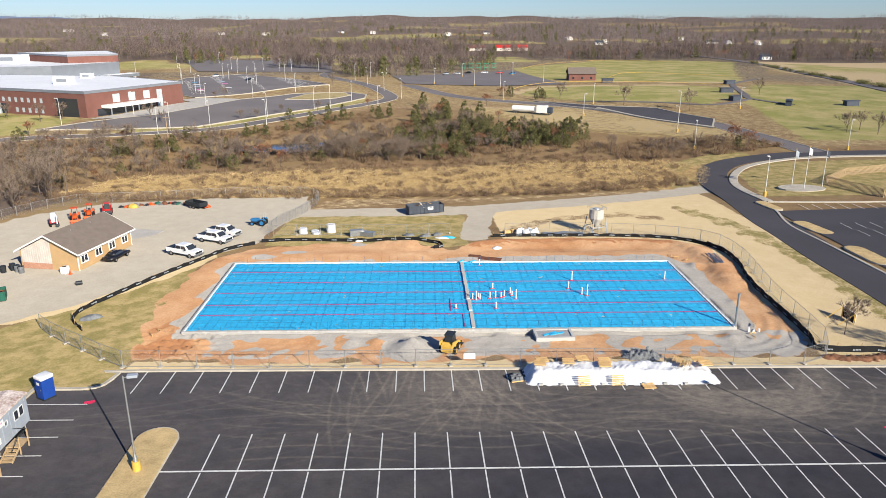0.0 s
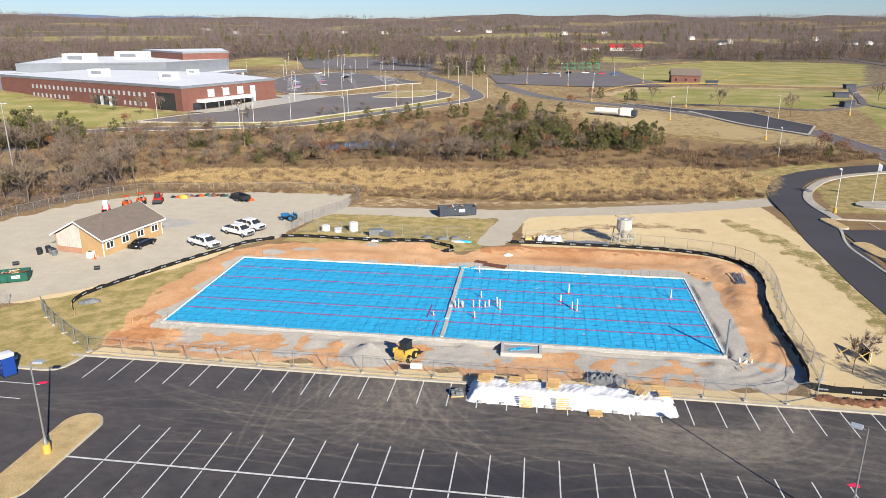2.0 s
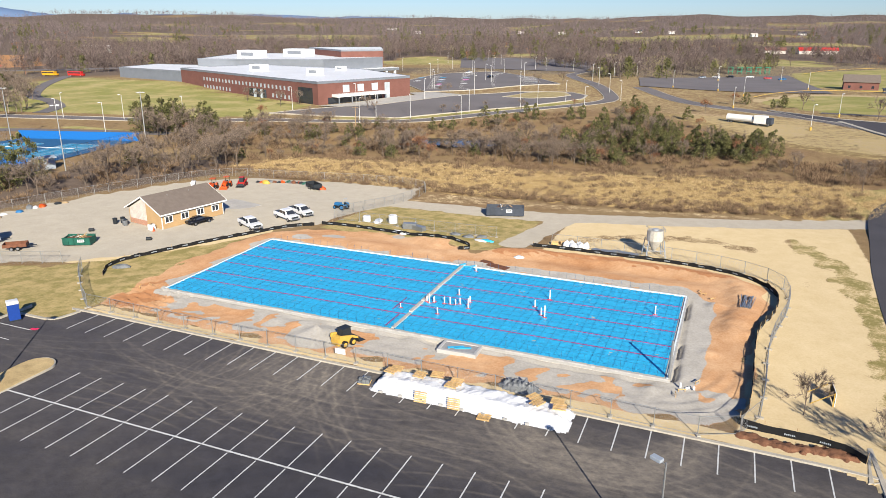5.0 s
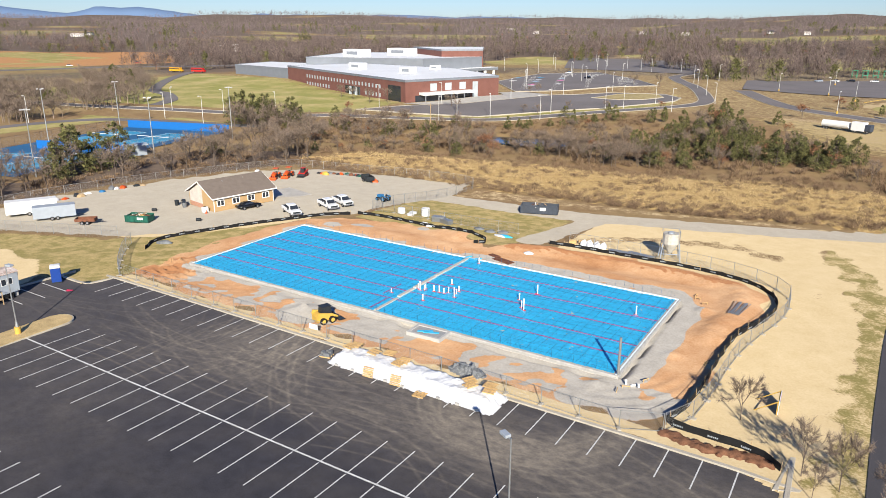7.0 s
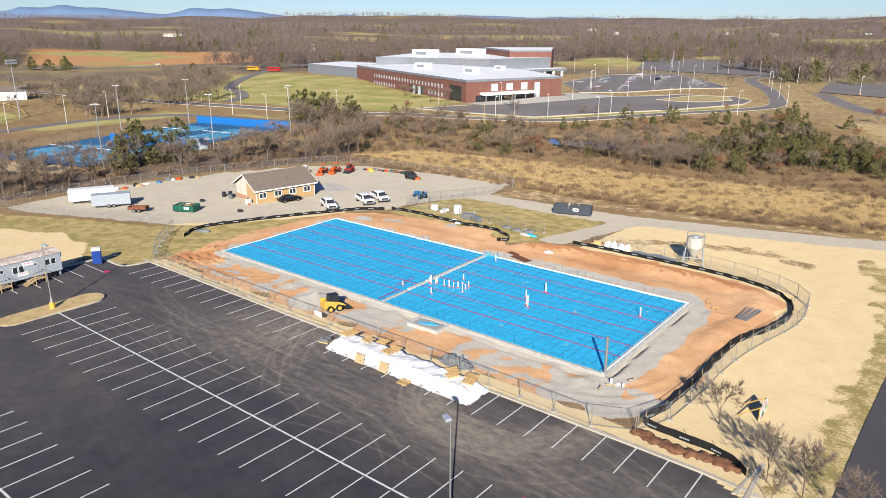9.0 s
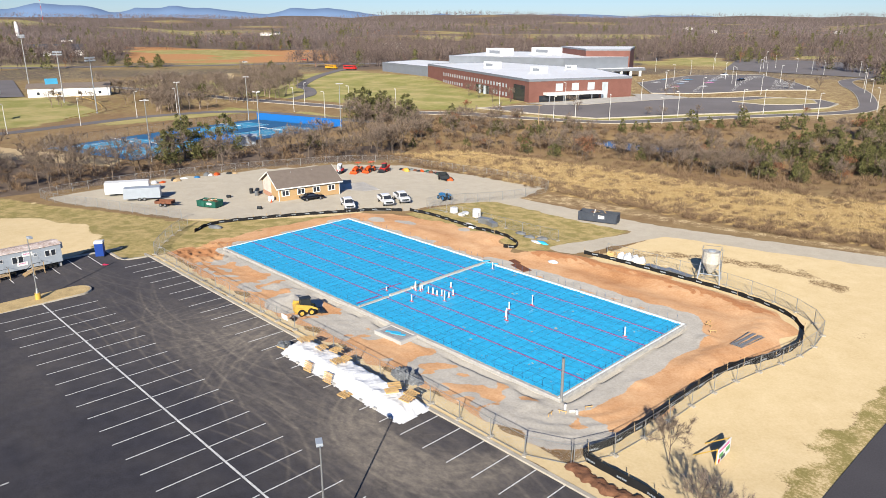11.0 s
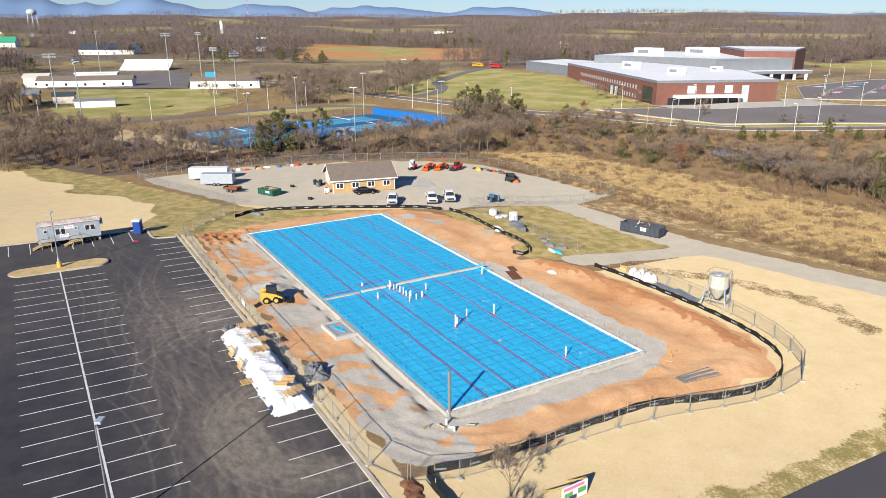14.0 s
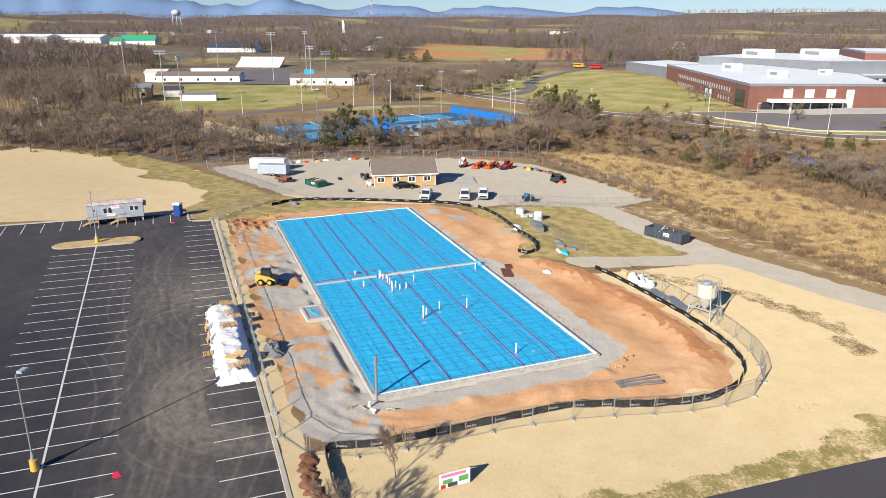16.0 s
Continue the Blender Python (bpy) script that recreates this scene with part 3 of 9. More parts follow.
    c = blend(rough_edge(masks[1][2]), c, blend(tone((0, 0, 0), (1, 1, 1), wide, 0.42, 0.62), tone((0.21, 0.22, 0.065), (0.30, 0.28, 0.095), both), tone((0.35, 0.30, 0.125), (0.47, 0.385, 0.19), both)))
    c = blend(rough_edge(masks[2][0]), c, tone((0.24, 0.145, 0.06), (0.62, 0.45, 0.20), both, 0.40, 0.60))
    c = blend(rough_edge(masks[1][1]), c, blend(tone((0, 0, 0), (1, 1, 1), mid, 0.42, 0.6), tone((0.22, 0.19, 0.068), (0.32, 0.265, 0.105), fine), tone((0.38, 0.295, 0.13), (0.50, 0.385, 0.19), fine)))
    c = blend(rough_edge(masks[1][0]), c, tone((0.59, 0.455, 0.255), (0.72, 0.58, 0.36), both, 0.33, 0.66))
    c = blend(rough_edge(masks[0][2]), c, tone((0.39, 0.35, 0.285), (0.54, 0.49, 0.41), both))
    c = blend(rough_edge(masks[0][0]), c, blend(tone((0, 0, 0), (1, 1, 1), wide, 0.35, 0.6), tone((0.40, 0.195, 0.09), (0.58, 0.32, 0.165), both, 0.36, 0.64), tone((0.55, 0.31, 0.16), (0.70, 0.46, 0.275), both, 0.36, 0.64)))
    c = blend(rough_edge(clay), c, tone((0.36, 0.155, 0.07), (0.55, 0.28, 0.135), both, 0.36, 0.64))
    c = blend(rough_edge(masks[0][1]), c, tone((0.36, 0.34, 0.31), (0.53, 0.50, 0.46), both, 0.34, 0.66))
    nt.links.new(c, b.inputs["Base Color"])
    bp = nt.nodes.new("ShaderNodeBump")
    bp.inputs["Strength"].default_value, bp.inputs["Distance"].default_value = 0.45, 0.09
    nt.links.new(both, bp.inputs["Height"])
    nt.links.new(bp.outputs[0], b.inputs["Normal"])
    return m


ground_mesh.materials.append(ground_material())
ground = tagged(new("ground", ground_mesh), "grass, gravel and dug red clay ground reaching the hills", "ground", kind="structure")

# ---- building helpers ----


def bm_new():
    return bmesh.new()


def add_box(bm, x0, y0, z0, x1, y1, z1, bevel=0.0):
    r = bmesh.ops.create_cube(bm, size=1)
    bmesh.ops.transform(bm, matrix=Matrix.Translation(((x0 + x1) / 2, (y0 + y1) / 2, (z0 + z1) / 2)) @ Matrix.Diagonal((x1 - x0, y1 - y0, z1 - z0, 1)), verts=r["verts"])
    if bevel:
        es = list({e for v in r["verts"] for e in v.link_edges})
        bmesh.ops.bevel(bm, geom=es, offset=bevel, segments=2, affect="EDGES", profile=0.7)
    return r["verts"]


def add_bar(bm, a, b, r0, r1=None, seg=6, cap=True):
    a, b = Vector(a), Vector(b)
    d = b - a
    r = bmesh.ops.create_cone(bm, cap_ends=cap, segments=seg, radius1=r0, radius2=r0 if r1 is None else r1, depth=d.length)
    bmesh.ops.transform(bm, matrix=Matrix.Translation((a + b) / 2) @ d.to_track_quat("Z", "Y").to_matrix().to_4x4(), verts=r["verts"])
    return r["verts"]


def add_prism(bm, outline, lo, hi, axis="z"):
    """Extrudes a plan outline from lo to hi along an axis."""
    def at(p, h):
        return {"z": (p[0], p[1], h), "x": (h, p[0], p[1]), "y": (p[0], h, p[1])}[axis]
    a, b = [bm.verts.new(at(p, lo)) for p in outline], [bm.verts.new(at(p, hi)) for p in outline]
    n = len(outline)
    bm.faces.new(a[::-1])
    bm.faces.new(b)
    for i in range(n):
        bm.faces.new((a[i], a[(i + 1) % n], b[(i + 1) % n], b[i]))
    return a + b


def mesh_of(name, bm, material, smooth=False):
    bmesh.ops.recalc_face_normals(bm, faces=bm.faces[:])
    me = bpy.data.meshes.new(name)
    bm.to_mesh(me)
    bm.free()
    for m in (material if isinstance(material, (list, tuple)) else [material]):
        me.materials.append(M[m] if isinstance(m, str) else m)
    if smooth:
        me.polygons.foreach_set("use_smooth", [True] * len(me.polygons))
    return me


def part(name, bm, material, parent, label="", smooth=False):
    ob = new(name, mesh_of(name, bm, material, smooth))
    ob.parent = parent
    return tagged(ob, label)


def thing(name, at, label, category, group="", kind=""):
    ob = new(name)
    ob.empty_display_size = 0.2
    ob.matrix_basis = at
    return tagged(ob, label, category, group, kind)


def solid(name, bm, material, at, label, category, group="", kind="", smooth=False):
    ob = new(name, mesh_of(name, bm, material, smooth))
    ob.matrix_basis = at
    return tagged(ob, label, category, group, kind)


def piece(name, me, parent, m):
    ob = new(name, me)
    ob.parent = parent
    ob.matrix_basis = m
    return ob


def on_ground(x, y, rz=0.0, dz=0.0):
    return pose(x, y, floor_z(x, y) + dz, 0, 0, rz)


def arrays_mesh(name, co, faces, material):
    """A mesh from numpy arrays of vertices and equal-sided faces."""
    n = faces.shape[1]
    me = bpy.data.meshes.new(name)
    me.vertices.add(len(co))
    me.vertices.foreach_set("co", np.ascontiguousarray(co, dtype=np.float32).ravel())
    me.loops.add(faces.size)
    me.loops.foreach_set("vertex_index", np.ascontiguousarray(faces, dtype=np.int32).ravel())
    me.polygons.add(len(faces))
    me.polygons.foreach_set("loop_start", np.arange(len(faces), dtype=np.int32) * n)
    me.update(calc_edges=True)
    me.materials.append(M[material])
    return me


def resample(line, every):
    pts = [Vector((*p, 0)) for p in line]
    out = []
    # smooth through the corners
    for i in range(len(pts) - 1):
        p0, p1, p2, p3 = pts[max(i - 1, 0)], pts[i], pts[i + 1], pts[min(i + 2, len(pts) - 1)]
        n = max(2, int((p2 - p1).length / every))
        for k in range(n):
            t = k / n
            out.append(0.5 * (2 * p1 + (p2 - p0) * t + (2 * p0 - 5 * p1 + 4 * p2 - p3) * t * t + (3 * p1 - p0 - 3 * p2 + p3) * t ** 3))
    out.append(pts[-1])
    return out


def ribbon(name, line, lo, hi, lift, material, every=4.0, across=1, skirt=None):
    """A strip that follows a line on the land from offset lo to hi (metres to its left), with sides."""
    pts = resample(line, every)
    bm = bm_new()
    rows = []
    for i, p in enumerate(pts):
        d = (pts[min(i + 1, len(pts) - 1)] - pts[max(i - 1, 0)]).normalized()
        nrm = Vector((-d.y, d.x, 0))
        q = [p + nrm * (lo + (hi - lo) * k / across) for k in range(across + 1)]
        zc = max(floor_z(v.x, v.y) for v in q)
        row = [bm.verts.new((v.x, v.y, zc + lift)) for v in q]
        low = zc - 0.5 if skirt is None else zc + lift - skirt
        rows.append([bm.verts.new((q[0].x, q[0].y, low))] + row + [bm.verts.new((q[-1].x, q[-1].y, low))])
    for a, b in zip(rows, rows[1:]):
        for k in range(len(a) - 1):
            bm.faces.new((a[k], a[k + 1], b[k + 1], b[k]))
    return mesh_of(name, bm, material)


def draped(name, corners, nu, nv, lift, material):
    """A four-cornered surface that follows the land."""
    a, b, c, d = (np.array(p, float) for p in corners)
    u, v = np.meshgrid(np.linspace(0, 1, nu), np.linspace(0, 1, nv))
    p = a[None, None] * ((1 - u) * (1 - v))[..., None] + b * (u * (1 - v))[..., None] + c * (u * v)[..., None] + d * ((1 - u) * v)[..., None]
    z = land(p[..., 0], p[..., 1]) + lift
    i = np.arange(nu * nv).reshape(nv, nu)
    quads = np.stack([i[:-1, :-1], i[:-1, 1:], i[1:, 1:], i[1:, :-1]], -1).reshape(-1, 4)
    return arrays_mesh(name, np.stack([p[..., 0], p[..., 1], z], -1).reshape(-1, 3), quads, material)


def patch(name, outline, lift, material, every=0.6):
    """A many-sided surface that follows the land."""
    o = np.array(outline, float)
    gx, gy = np.arange(o[:, 0].min(), o[:, 0].max() + every, every), np.arange(o[:, 1].min(), o[:, 1].max() + every, every)
    X, Y = np.meshgrid(gx, gy)
    i = np.arange(X.size).reshape(X.shape)
    quads = np.stack([i[:-1, :-1], i[:-1, 1:], i[1:, 1:], i[1:, :-1]], -1).reshape(-1, 4)
    quads = quads[in_poly(X[:-1, :-1] + every / 2, Y[:-1, :-1] + every / 2, outline).ravel() > 0]
    used, back = np.unique(quads, return_inverse=True)
    co = np.stack([X, Y, land(X, Y) + lift], -1).reshape(-1, 3)[used]
    return arrays_mesh(name, co, back.reshape(-1, 4), material)


# ---- car park ----
lx, ly = np.arange(-36.4, 54.01, 0.16), np.concatenate([np.arange(-60, 40, 2.0), np.arange(40, 65.01, 0.1389)])
LX, LY = np.meshgrid(lx, ly)
bm = bm_new()
lot_mesh = sheet("car_park", lx, ly, lot_z(LX, LY))
keep = in_poly(LX, LY, LOT)
bmx = bm_new()
bmx.from_mesh(lot_mesh)
bmx.verts.ensure_lookup_table()
flat = keep.ravel()
bmesh.ops.delete(bmx, geom=[v for v in bmx.verts if flat[v.index] < -0.4], context="VERTS")
bmx.to_mesh(lot_mesh)
bmx.free()
bm.free()
co = np.zeros(len(lot_mesh.vertices) * 3)
lot_mesh.vertices.foreach_get("co", co)
co = co.reshape(-1, 3)
px, py = co[:, 0], co[:, 1]
lane = step(7.5 - np.abs(py - 57.5), 0, 6) * step(px, -14, 6) * 0.42
ring = np.hypot(px - 31.5, py - 66.2)
loop = step(3.4 - np.abs(ring - 8.6), 0, 2.4) * 0.55 * step(px, 18, 29) * (0.7 + 0.3 * wave(px, py, 2.5, 302))
lr = np.random.RandomState(31)
for k in range(16):
    ring = np.hypot(px - 31.5 - lr.normal(0, 1.6), py - 66.2 - lr.normal(0, 1.2))
    swing = np.arctan2(py - 66.2, px - 31.5)
    loop = loop + lr.uniform(0.10, 0.34) * step(0.22 - np.abs(ring - lr.uniform(6.0, 11.5)), 0, 0.2) * step(np.cos(swing - lr.uniform(-2.6, -0.3)), 0.35, 0.85)
spill = step(7 - np.hypot((px - 4) * 0.55, py - 63.5), 0, 6) * 0.35
# the paler west half stands for light scattered back off the asphalt
dust_light_mask = 0.03 + 0.12 * step(16 - px, 0, 22) + 0.05 * wave(px, py, 9, 301) + lane * (0.72 + 0.28 * wave(px * 0.25, py, 1.6, 303)) + loop + spill + 0.16 * step(px, 12, 34) * step(py, 44, 54)
# pairs of thin tyre lines swinging over the lanes and out of the site gate
tr = np.random.RandomState(77)
for k in range(74):
    gate = k < 26
    x, y = (tr.normal(3, 6), tr.uniform(58, 65)) if gate else (tr.uniform(-30, 45), tr.normal(56.5, 3.2))
    head, bend = (tr.normal(1.57, 0.45) if gate else tr.normal(0, 0.16)), tr.choice((-1, 1)) * tr.uniform(7, 60)
    cx, cy = x - math.sin(head) * bend, y + math.cos(head) * bend
    reach, wt = tr.uniform(4, 13), tr.uniform(0.06, 0.30) * (1.0 if x > -8 else 0.6)
    rad = np.hypot(px - cx, py - cy)
    near = step(reach - np.hypot(px - x, py - y), 0, 4)
    for off in (-0.85, 0.85):
        dust_light_mask = dust_light_mask + wt * near * step(0.19 - np.abs(rad - abs(bend) - off), 0, 0.17)
dust_light_mask = np.clip(dust_light_mask, 0, 1)
colour_layer(lot_mesh, "dust_light", np.stack([dust_light_mask, dust_light_mask, dust_light_mask, np.ones_like(dust_light_mask)], -1))
lot_mesh.materials.append(M["asphalt"])
tagged(new("car_park", lot_mesh), "dark asphalt car park with dusty tyre arcs", "car park", kind="structure")


def curb_run(name, line, width=0.42, high=0.15, label="pale concrete kerb beside the asphalt", base=None):
    pts = resample(line, 1.5)
    b2 = bm_new()
    rows = []
    for i, p in enumerate(pts):
        d = (pts[min(i + 1, len(pts) - 1)] - pts[max(i - 1, 0)]).normalized()
        nrm = Vector((-d.y, d.x, 0)) * (width / 2)
        z = (float(lot_z(p.x, p.y)) if base is None else floor_z(p.x, p.y) + base)
        rows.append([b2.verts.new((p + nrm * s).to_tuple()[:2] + (z + h,)) for s, h in ((-1, -0.1), (-1, high - 0.03), (-0.85, high), (0.85, high), (1, high - 0.03), (1, -0.1))])
    for a, b in zip(rows, rows[1:]):
        for k in range(5):
            b2.faces.new((a[k], a[k + 1], b[k + 1], b[k]))
    b2.faces.new(rows[0])
    b2.faces.new(rows[-1][::-1])
    return tagged(new(name, mesh_of(name, b2, "curb")), label, "kerb", kind="structure")


curb_run("kerb", [(-36.5, -60), (-36.5, 20), (-36.5, 61.0), (-36.2, 61.4), (-32, 61.4), (-30.4, 62.2), (-29.9, 64.6), (-29.4, 65.1), (0, 65.1), (50.3, 65.1), (53, 63.8), (54, 60), (54, -60)])


def stripe_mesh(length, width=0.11):
    b2 = bm_new()
    add_box(b2, -width / 2, 0, 0, width / 2, length, 0.006)
    return mesh_of("stripe", b2, "line_paint")


markings = thing("parking_lines", Matrix(), "worn white painted parking bay lines on asphalt", "parking lines", kind="structure")
s_front, s_double, s_left = stripe_mesh(4.5), stripe_mesh(5.35), stripe_mesh(5.4)
for k in range(29):
    x = -27.2 + 2.764 * k
    piece("stripe", s_front, markings, pose(x, 60.45, float(lot_z(x, 60.45)) + 0.003, -1.03))
for k in range(24):
    x = -17.0 + 2.756 * k
    for y in (42.2, 47.75):
        piece("stripe", s_double, markings, pose(x, y, float(lot_z(x, y)) + 0.003, -1.03))
for k in range(22):
    x = -14.33 + 2.745 * k
    for y in (23.95, 29.4):
        piece("stripe", s_double, markings, pose(x, y, float(lot_z(x, y)) + 0.003, -1.03))
bm = bm_new()
add_box(bm, -17, 29.26, 0, 45, 29.44, 0.008)
for v in bm.verts:
    v.co.z += float(lot_z(v.co.x, v.co.y)) + 0.004
part("centre_stripe", bm, "line_paint", markings)
bm = bm_new()
add_box(bm, -20.3, 47.68, 0, 51, 47.86, 0.008)
for v in bm.verts:
    v.co.z += float(lot_z(v.co.x, v.co.y)) + 0.004
part("centre_stripe", bm, "line_paint", markings)
for k in range(22):
    y = 58.5 - 2.78 * k
    piece("stripe", s_left, markings, pose(-30.3, y, float(lot_z(-30.3, y)) + 0.003, 0.74, 0, 90))
for n, (x, y) in enumerate(((-30.3, 58.9), (41.2, 53.2))):
    bm = bm_new()
    add_box(bm, -0.45, -0.22, 0, 0.45, 0.22, 0.006)
    add_box(bm, -0.1, -0.36, 0.006, 0.3, -0.1, 0.01)
    solid("painted_mark", bm, "red_mark", pose(x, y, float(lot_z(x, y)) + 0.012, 0, 0, 20), "small red spray-painted mark on asphalt", "marking")


def islet(name, x, y0, y1, half, label, base_z, rot=0, cx=None):
    """A planted island with a kerb round it and straw-coloured turf."""
    isl = thing(name, Matrix(), label, "traffic island", kind="structure")
    outline = []
    for k in range(13):
        a = math.pi * k / 12
        outline.append((x + half * math.cos(a), y1 - half + half * math.sin(a)))
    for k in range(13):
        a = math.pi + math.pi * k / 12
        outline.append((x + half * math.cos(a), y0 + half + half * math.sin(a)))
    c = Vector((x, (y0 + y1) / 2))
    r = Matrix.Rotation(radians(rot), 2)
    outline = [tuple(c + r @ (Vector(p) - c)) for p in outline]
    inner = [tuple(c + (Vector(p) - c) * (1 - 0.16 / max(0.3, (Vector(p) - c).length))) for p in outline]
    b2 = bm_new()
    add_prism(b2, outline, base_z - 0.2, base_z + 0.15)
    part("kerb", b2, "curb", isl)
    b2 = bm_new()
    add_prism(b2, inner, base_z - 0.1, base_z + 0.19)
    part("turf", b2, M["turf"], isl)
    return isl


M["turf"] = mat("dormant_turf", (0.46, 0.33, 0.15), 0.95, vary=0.2, scale=0.8, fine=9, color2=(0.54, 0.40, 0.2))
islet("traffic_island", -21.9, 41.6, 54.0, 1.75, "rounded traffic island with straw turf and concrete kerb", 0.45)

# ---- roads beyond ----
for nm, line, half, mt, lab in (("east_road", EAST_ROAD, 3.6, "asphalt_road", "dark asphalt access road with kerbs"), ("school_road", SCHOOL_ROAD, 3.3, "asphalt_old", "grey asphalt road past the school"),
                                ("west_road", WEST_ROAD, 3.2, "asphalt_old", "narrow asphalt road behind the trees"), ("ballfield_road", NE_ROAD, 4.0, "asphalt_old", "asphalt road beside the ball fields")):
    tagged(new(nm, ribbon(nm, line, -half, half, 0.06, mt)), lab, "road", kind="structure")
    if nm in ("school_road", "ballfield_road"):
        for s in (-half - 0.3, half):
            tagged(new("road_kerb", ribbon("road_kerb", line, s, s + 0.3, 0.16, "curb", 6)), "pale concrete kerb along the road", "kerb", kind="structure")
tagged(new("highway", ribbon("highway", [(-1300, -220), (-1010, 0), (-697, 95), (-536, 190), (-482, 356), (-400, 412), (-340, 520)], -7, 7, 0.3, "asphalt_old", 25)), "distant grey highway", "road", kind="structure")
tagged(new("running_track", ribbon("running_track", [(-206, 205), (-214, 220), (-240, 238), (-262, 248), (-300, 285), (-342, 338)], -3, 3, 0.15, "asphalt_old", 8)), "curving dark asphalt path on the lawn", "path", kind="structure")
for nm, cs, lift, mt in (("east_lot", [(67, 60), (140, 60), (140, 136), (70, 132)], 0.12, "asphalt_road"), ("school_lot_far", [(-160, 540), (-60, 520), (-80, 690), (-215, 690)], 0.3, "asphalt_old"),
                         ("ballfield_lot", [(-6, 395), (84, 400), (72, 545), (-16, 470)], 0.3, "asphalt_old"), ("stadium_apron", [(-330, 60), (-296, 122), (-420, 150), (-470, 80)], 0.3, "asphalt_old")):
    tagged(new(nm, draped(nm, cs, 24, 24, lift, mt)), "asphalt parking area" if "lot" in nm else "pale paved forecourt", "car park", kind="structure")
for nm, cs, lift, mt, edge in (("school_lot", SCHOOL_LOT, 0.25, "asphalt_old", 1), ("school_lot_north", NORTH_LOT, 0.25, "asphalt_old", 1), ("field_lot", FIELD_LOT, 0.22, "asphalt_road", 1),
                               ("school_plaza", [(-118, 262), (-108, 265), (-98, 276.5), (-88, 293), (-78, 327), (-97, 334), (-106, 325), (-98, 316)], 0.32, "concrete", 0)):
    tagged(new(nm, patch(nm, cs, lift, mt)), "asphalt parking area" if "lot" in nm else "pale paved forecourt", "car park", kind="structure")
    if edge:
        for a, b in zip(cs, cs[1:] + cs[:1]):
            tagged(new("lot_kerb", ribbon("lot_kerb", [a, b], -0.3, 0.3, lift + 0.12, "curb", 6)), "pale concrete kerb round the parking area", "kerb", kind="structure")
teardrop = [(-59, 327), (-53, 345), (-44, 351), (-35, 351), (-31, 344), (-37, 334), (-47, 327)]
tagged(new("lot_island", patch("lot_island", teardrop, 0.42, "turf_far")), "tear-shaped grass island in the school lot", "traffic island", kind="structure")
for a, b in zip(teardrop, teardrop[1:] + teardrop[:1]):
    tagged(new("lot_kerb", ribbon("lot_kerb", [a, b], -0.25, 0.25, 0.46, "curb", 6)), "pale concrete kerb round the grass island", "kerb", kind="structure")
tagged(new("lot_island", ribbon("lot_island", [(76, 299), (80, 289), (90, 261), (102, 241)], -0.9, 0.9, 0.36, "curb", 5)), "long pale kerbed strip in the field car park", "traffic island", kind="structure")
tagged(new("field_path", ribbon("field_path", [(214, 448), (187, 416), (172, 388), (153, 330), (150, 318), (160, 300)], -1.5, 1.5, 0.2, "asphalt_old", 5)), "grey paved path between the ball fields", "path", kind="structure")
tagged(new("field_path", ribbon("field_path", [(72, 320), (104, 309), (127, 301), (150, 318)], -1.2, 1.2, 0.2, "asphalt_old", 5)), "grey paved path between the ball fields", "path", kind="structure")
curb_run("road_kerb", [(66.6, 60), (66.8, 90), (67, 118), (70, 131.5), (71.5, 139)], 0.5, 0.15, "straw verge and concrete kerb along the road", 0.06)
curb_run("road_kerb", [(72.5, 140), (72.6, 150), (74.5, 161), (79, 171), (86, 180), (96, 186), (110, 189.5), (140, 189.6)], 1.9, 0.14, "pale concrete kerb along the road", 0.06)
curb_run("road_kerb", [(72, 139.5), (100, 138), (140, 138.5)], 0.5, 0.16, "pale concrete kerb along the bays", 0.06)
for x, y0, y1, hf, rot in ((70.3, 114.5, 123.5, 1.5, 8), (69.5, 97, 106.5, 1.6, 2), (70.5, 132.2, 139.5, 1.2, 8)):
    islet("traffic_island", x, y0, y1, hf, "rounded traffic island with straw turf and kerb", floor_z(x, (y0 + y1) / 2) + 0.12, rot)
east_lines = thing("parking_lines", Matrix(), "white painted bay lines on the east car park", "parking lines", kind="structure")
for k in range(18):
    for y in (132.5, 117.5, 112.2, 101):
        x = 77 + 2.75 * k
        piece("stripe", s_front, east_lines, pose(x, y, floor_z(x, y + 2) + 0.16))

# ---- the slab under construction ----
slab = thing("building_slab", PADM, "large building pad under blue vapour barrier with block edge", "building pad")
X0, X1, Y0, Y1 = SLAB
bm = bm_new()
add_box(bm, X0 + 0.2, Y0 + 0.2, -0.7, X1 - 0.2, Y1 - 0.2, -0.08)
part("fill", bm, "concrete", slab)
sx, sy = np.arange(X0 + 0.42, X1 - 0.41, 0.2), np.arange(Y0 + 0.42, Y1 - 0.41, 0.2)
SX, SY = np.meshgrid(sx, sy)
ridge1 = np.abs(np.sin(SX * 2.7 + 1.1 * np.sin(SY * 0.9) + 0.8 * wave(SX, SY, 4, 71)))
ridge2 = np.abs(np.sin(SY * 3.3 + 1.7 * np.sin(SX * 0.7) + 1.1 * wave(SX, SY, 3, 76)))
SZ = -0.04 + 0.012 * wave(SX, SY, 2.2, 72) + 0.028 * wave(SX, SY, 0.8, 73) + 0.045 * (1 - ridge2) ** 8 * (wave(SX, SY, 2.4, 77) > 0.0) + 0.03 * (1 - ridge1) ** 6 * (wave(SX, SY, 3, 74) > 0.1) + 0.015 * wave(SX, SY, 6, 75)
barrier = sheet("vapour_barrier", sx, sy, SZ)
barrier.materials.append(M["tarp_blue"])
o = new("vapour_barrier", barrier)
o.parent = slab
tagged(o, "wrinkled bright blue plastic sheeting")
bm = bm_new()
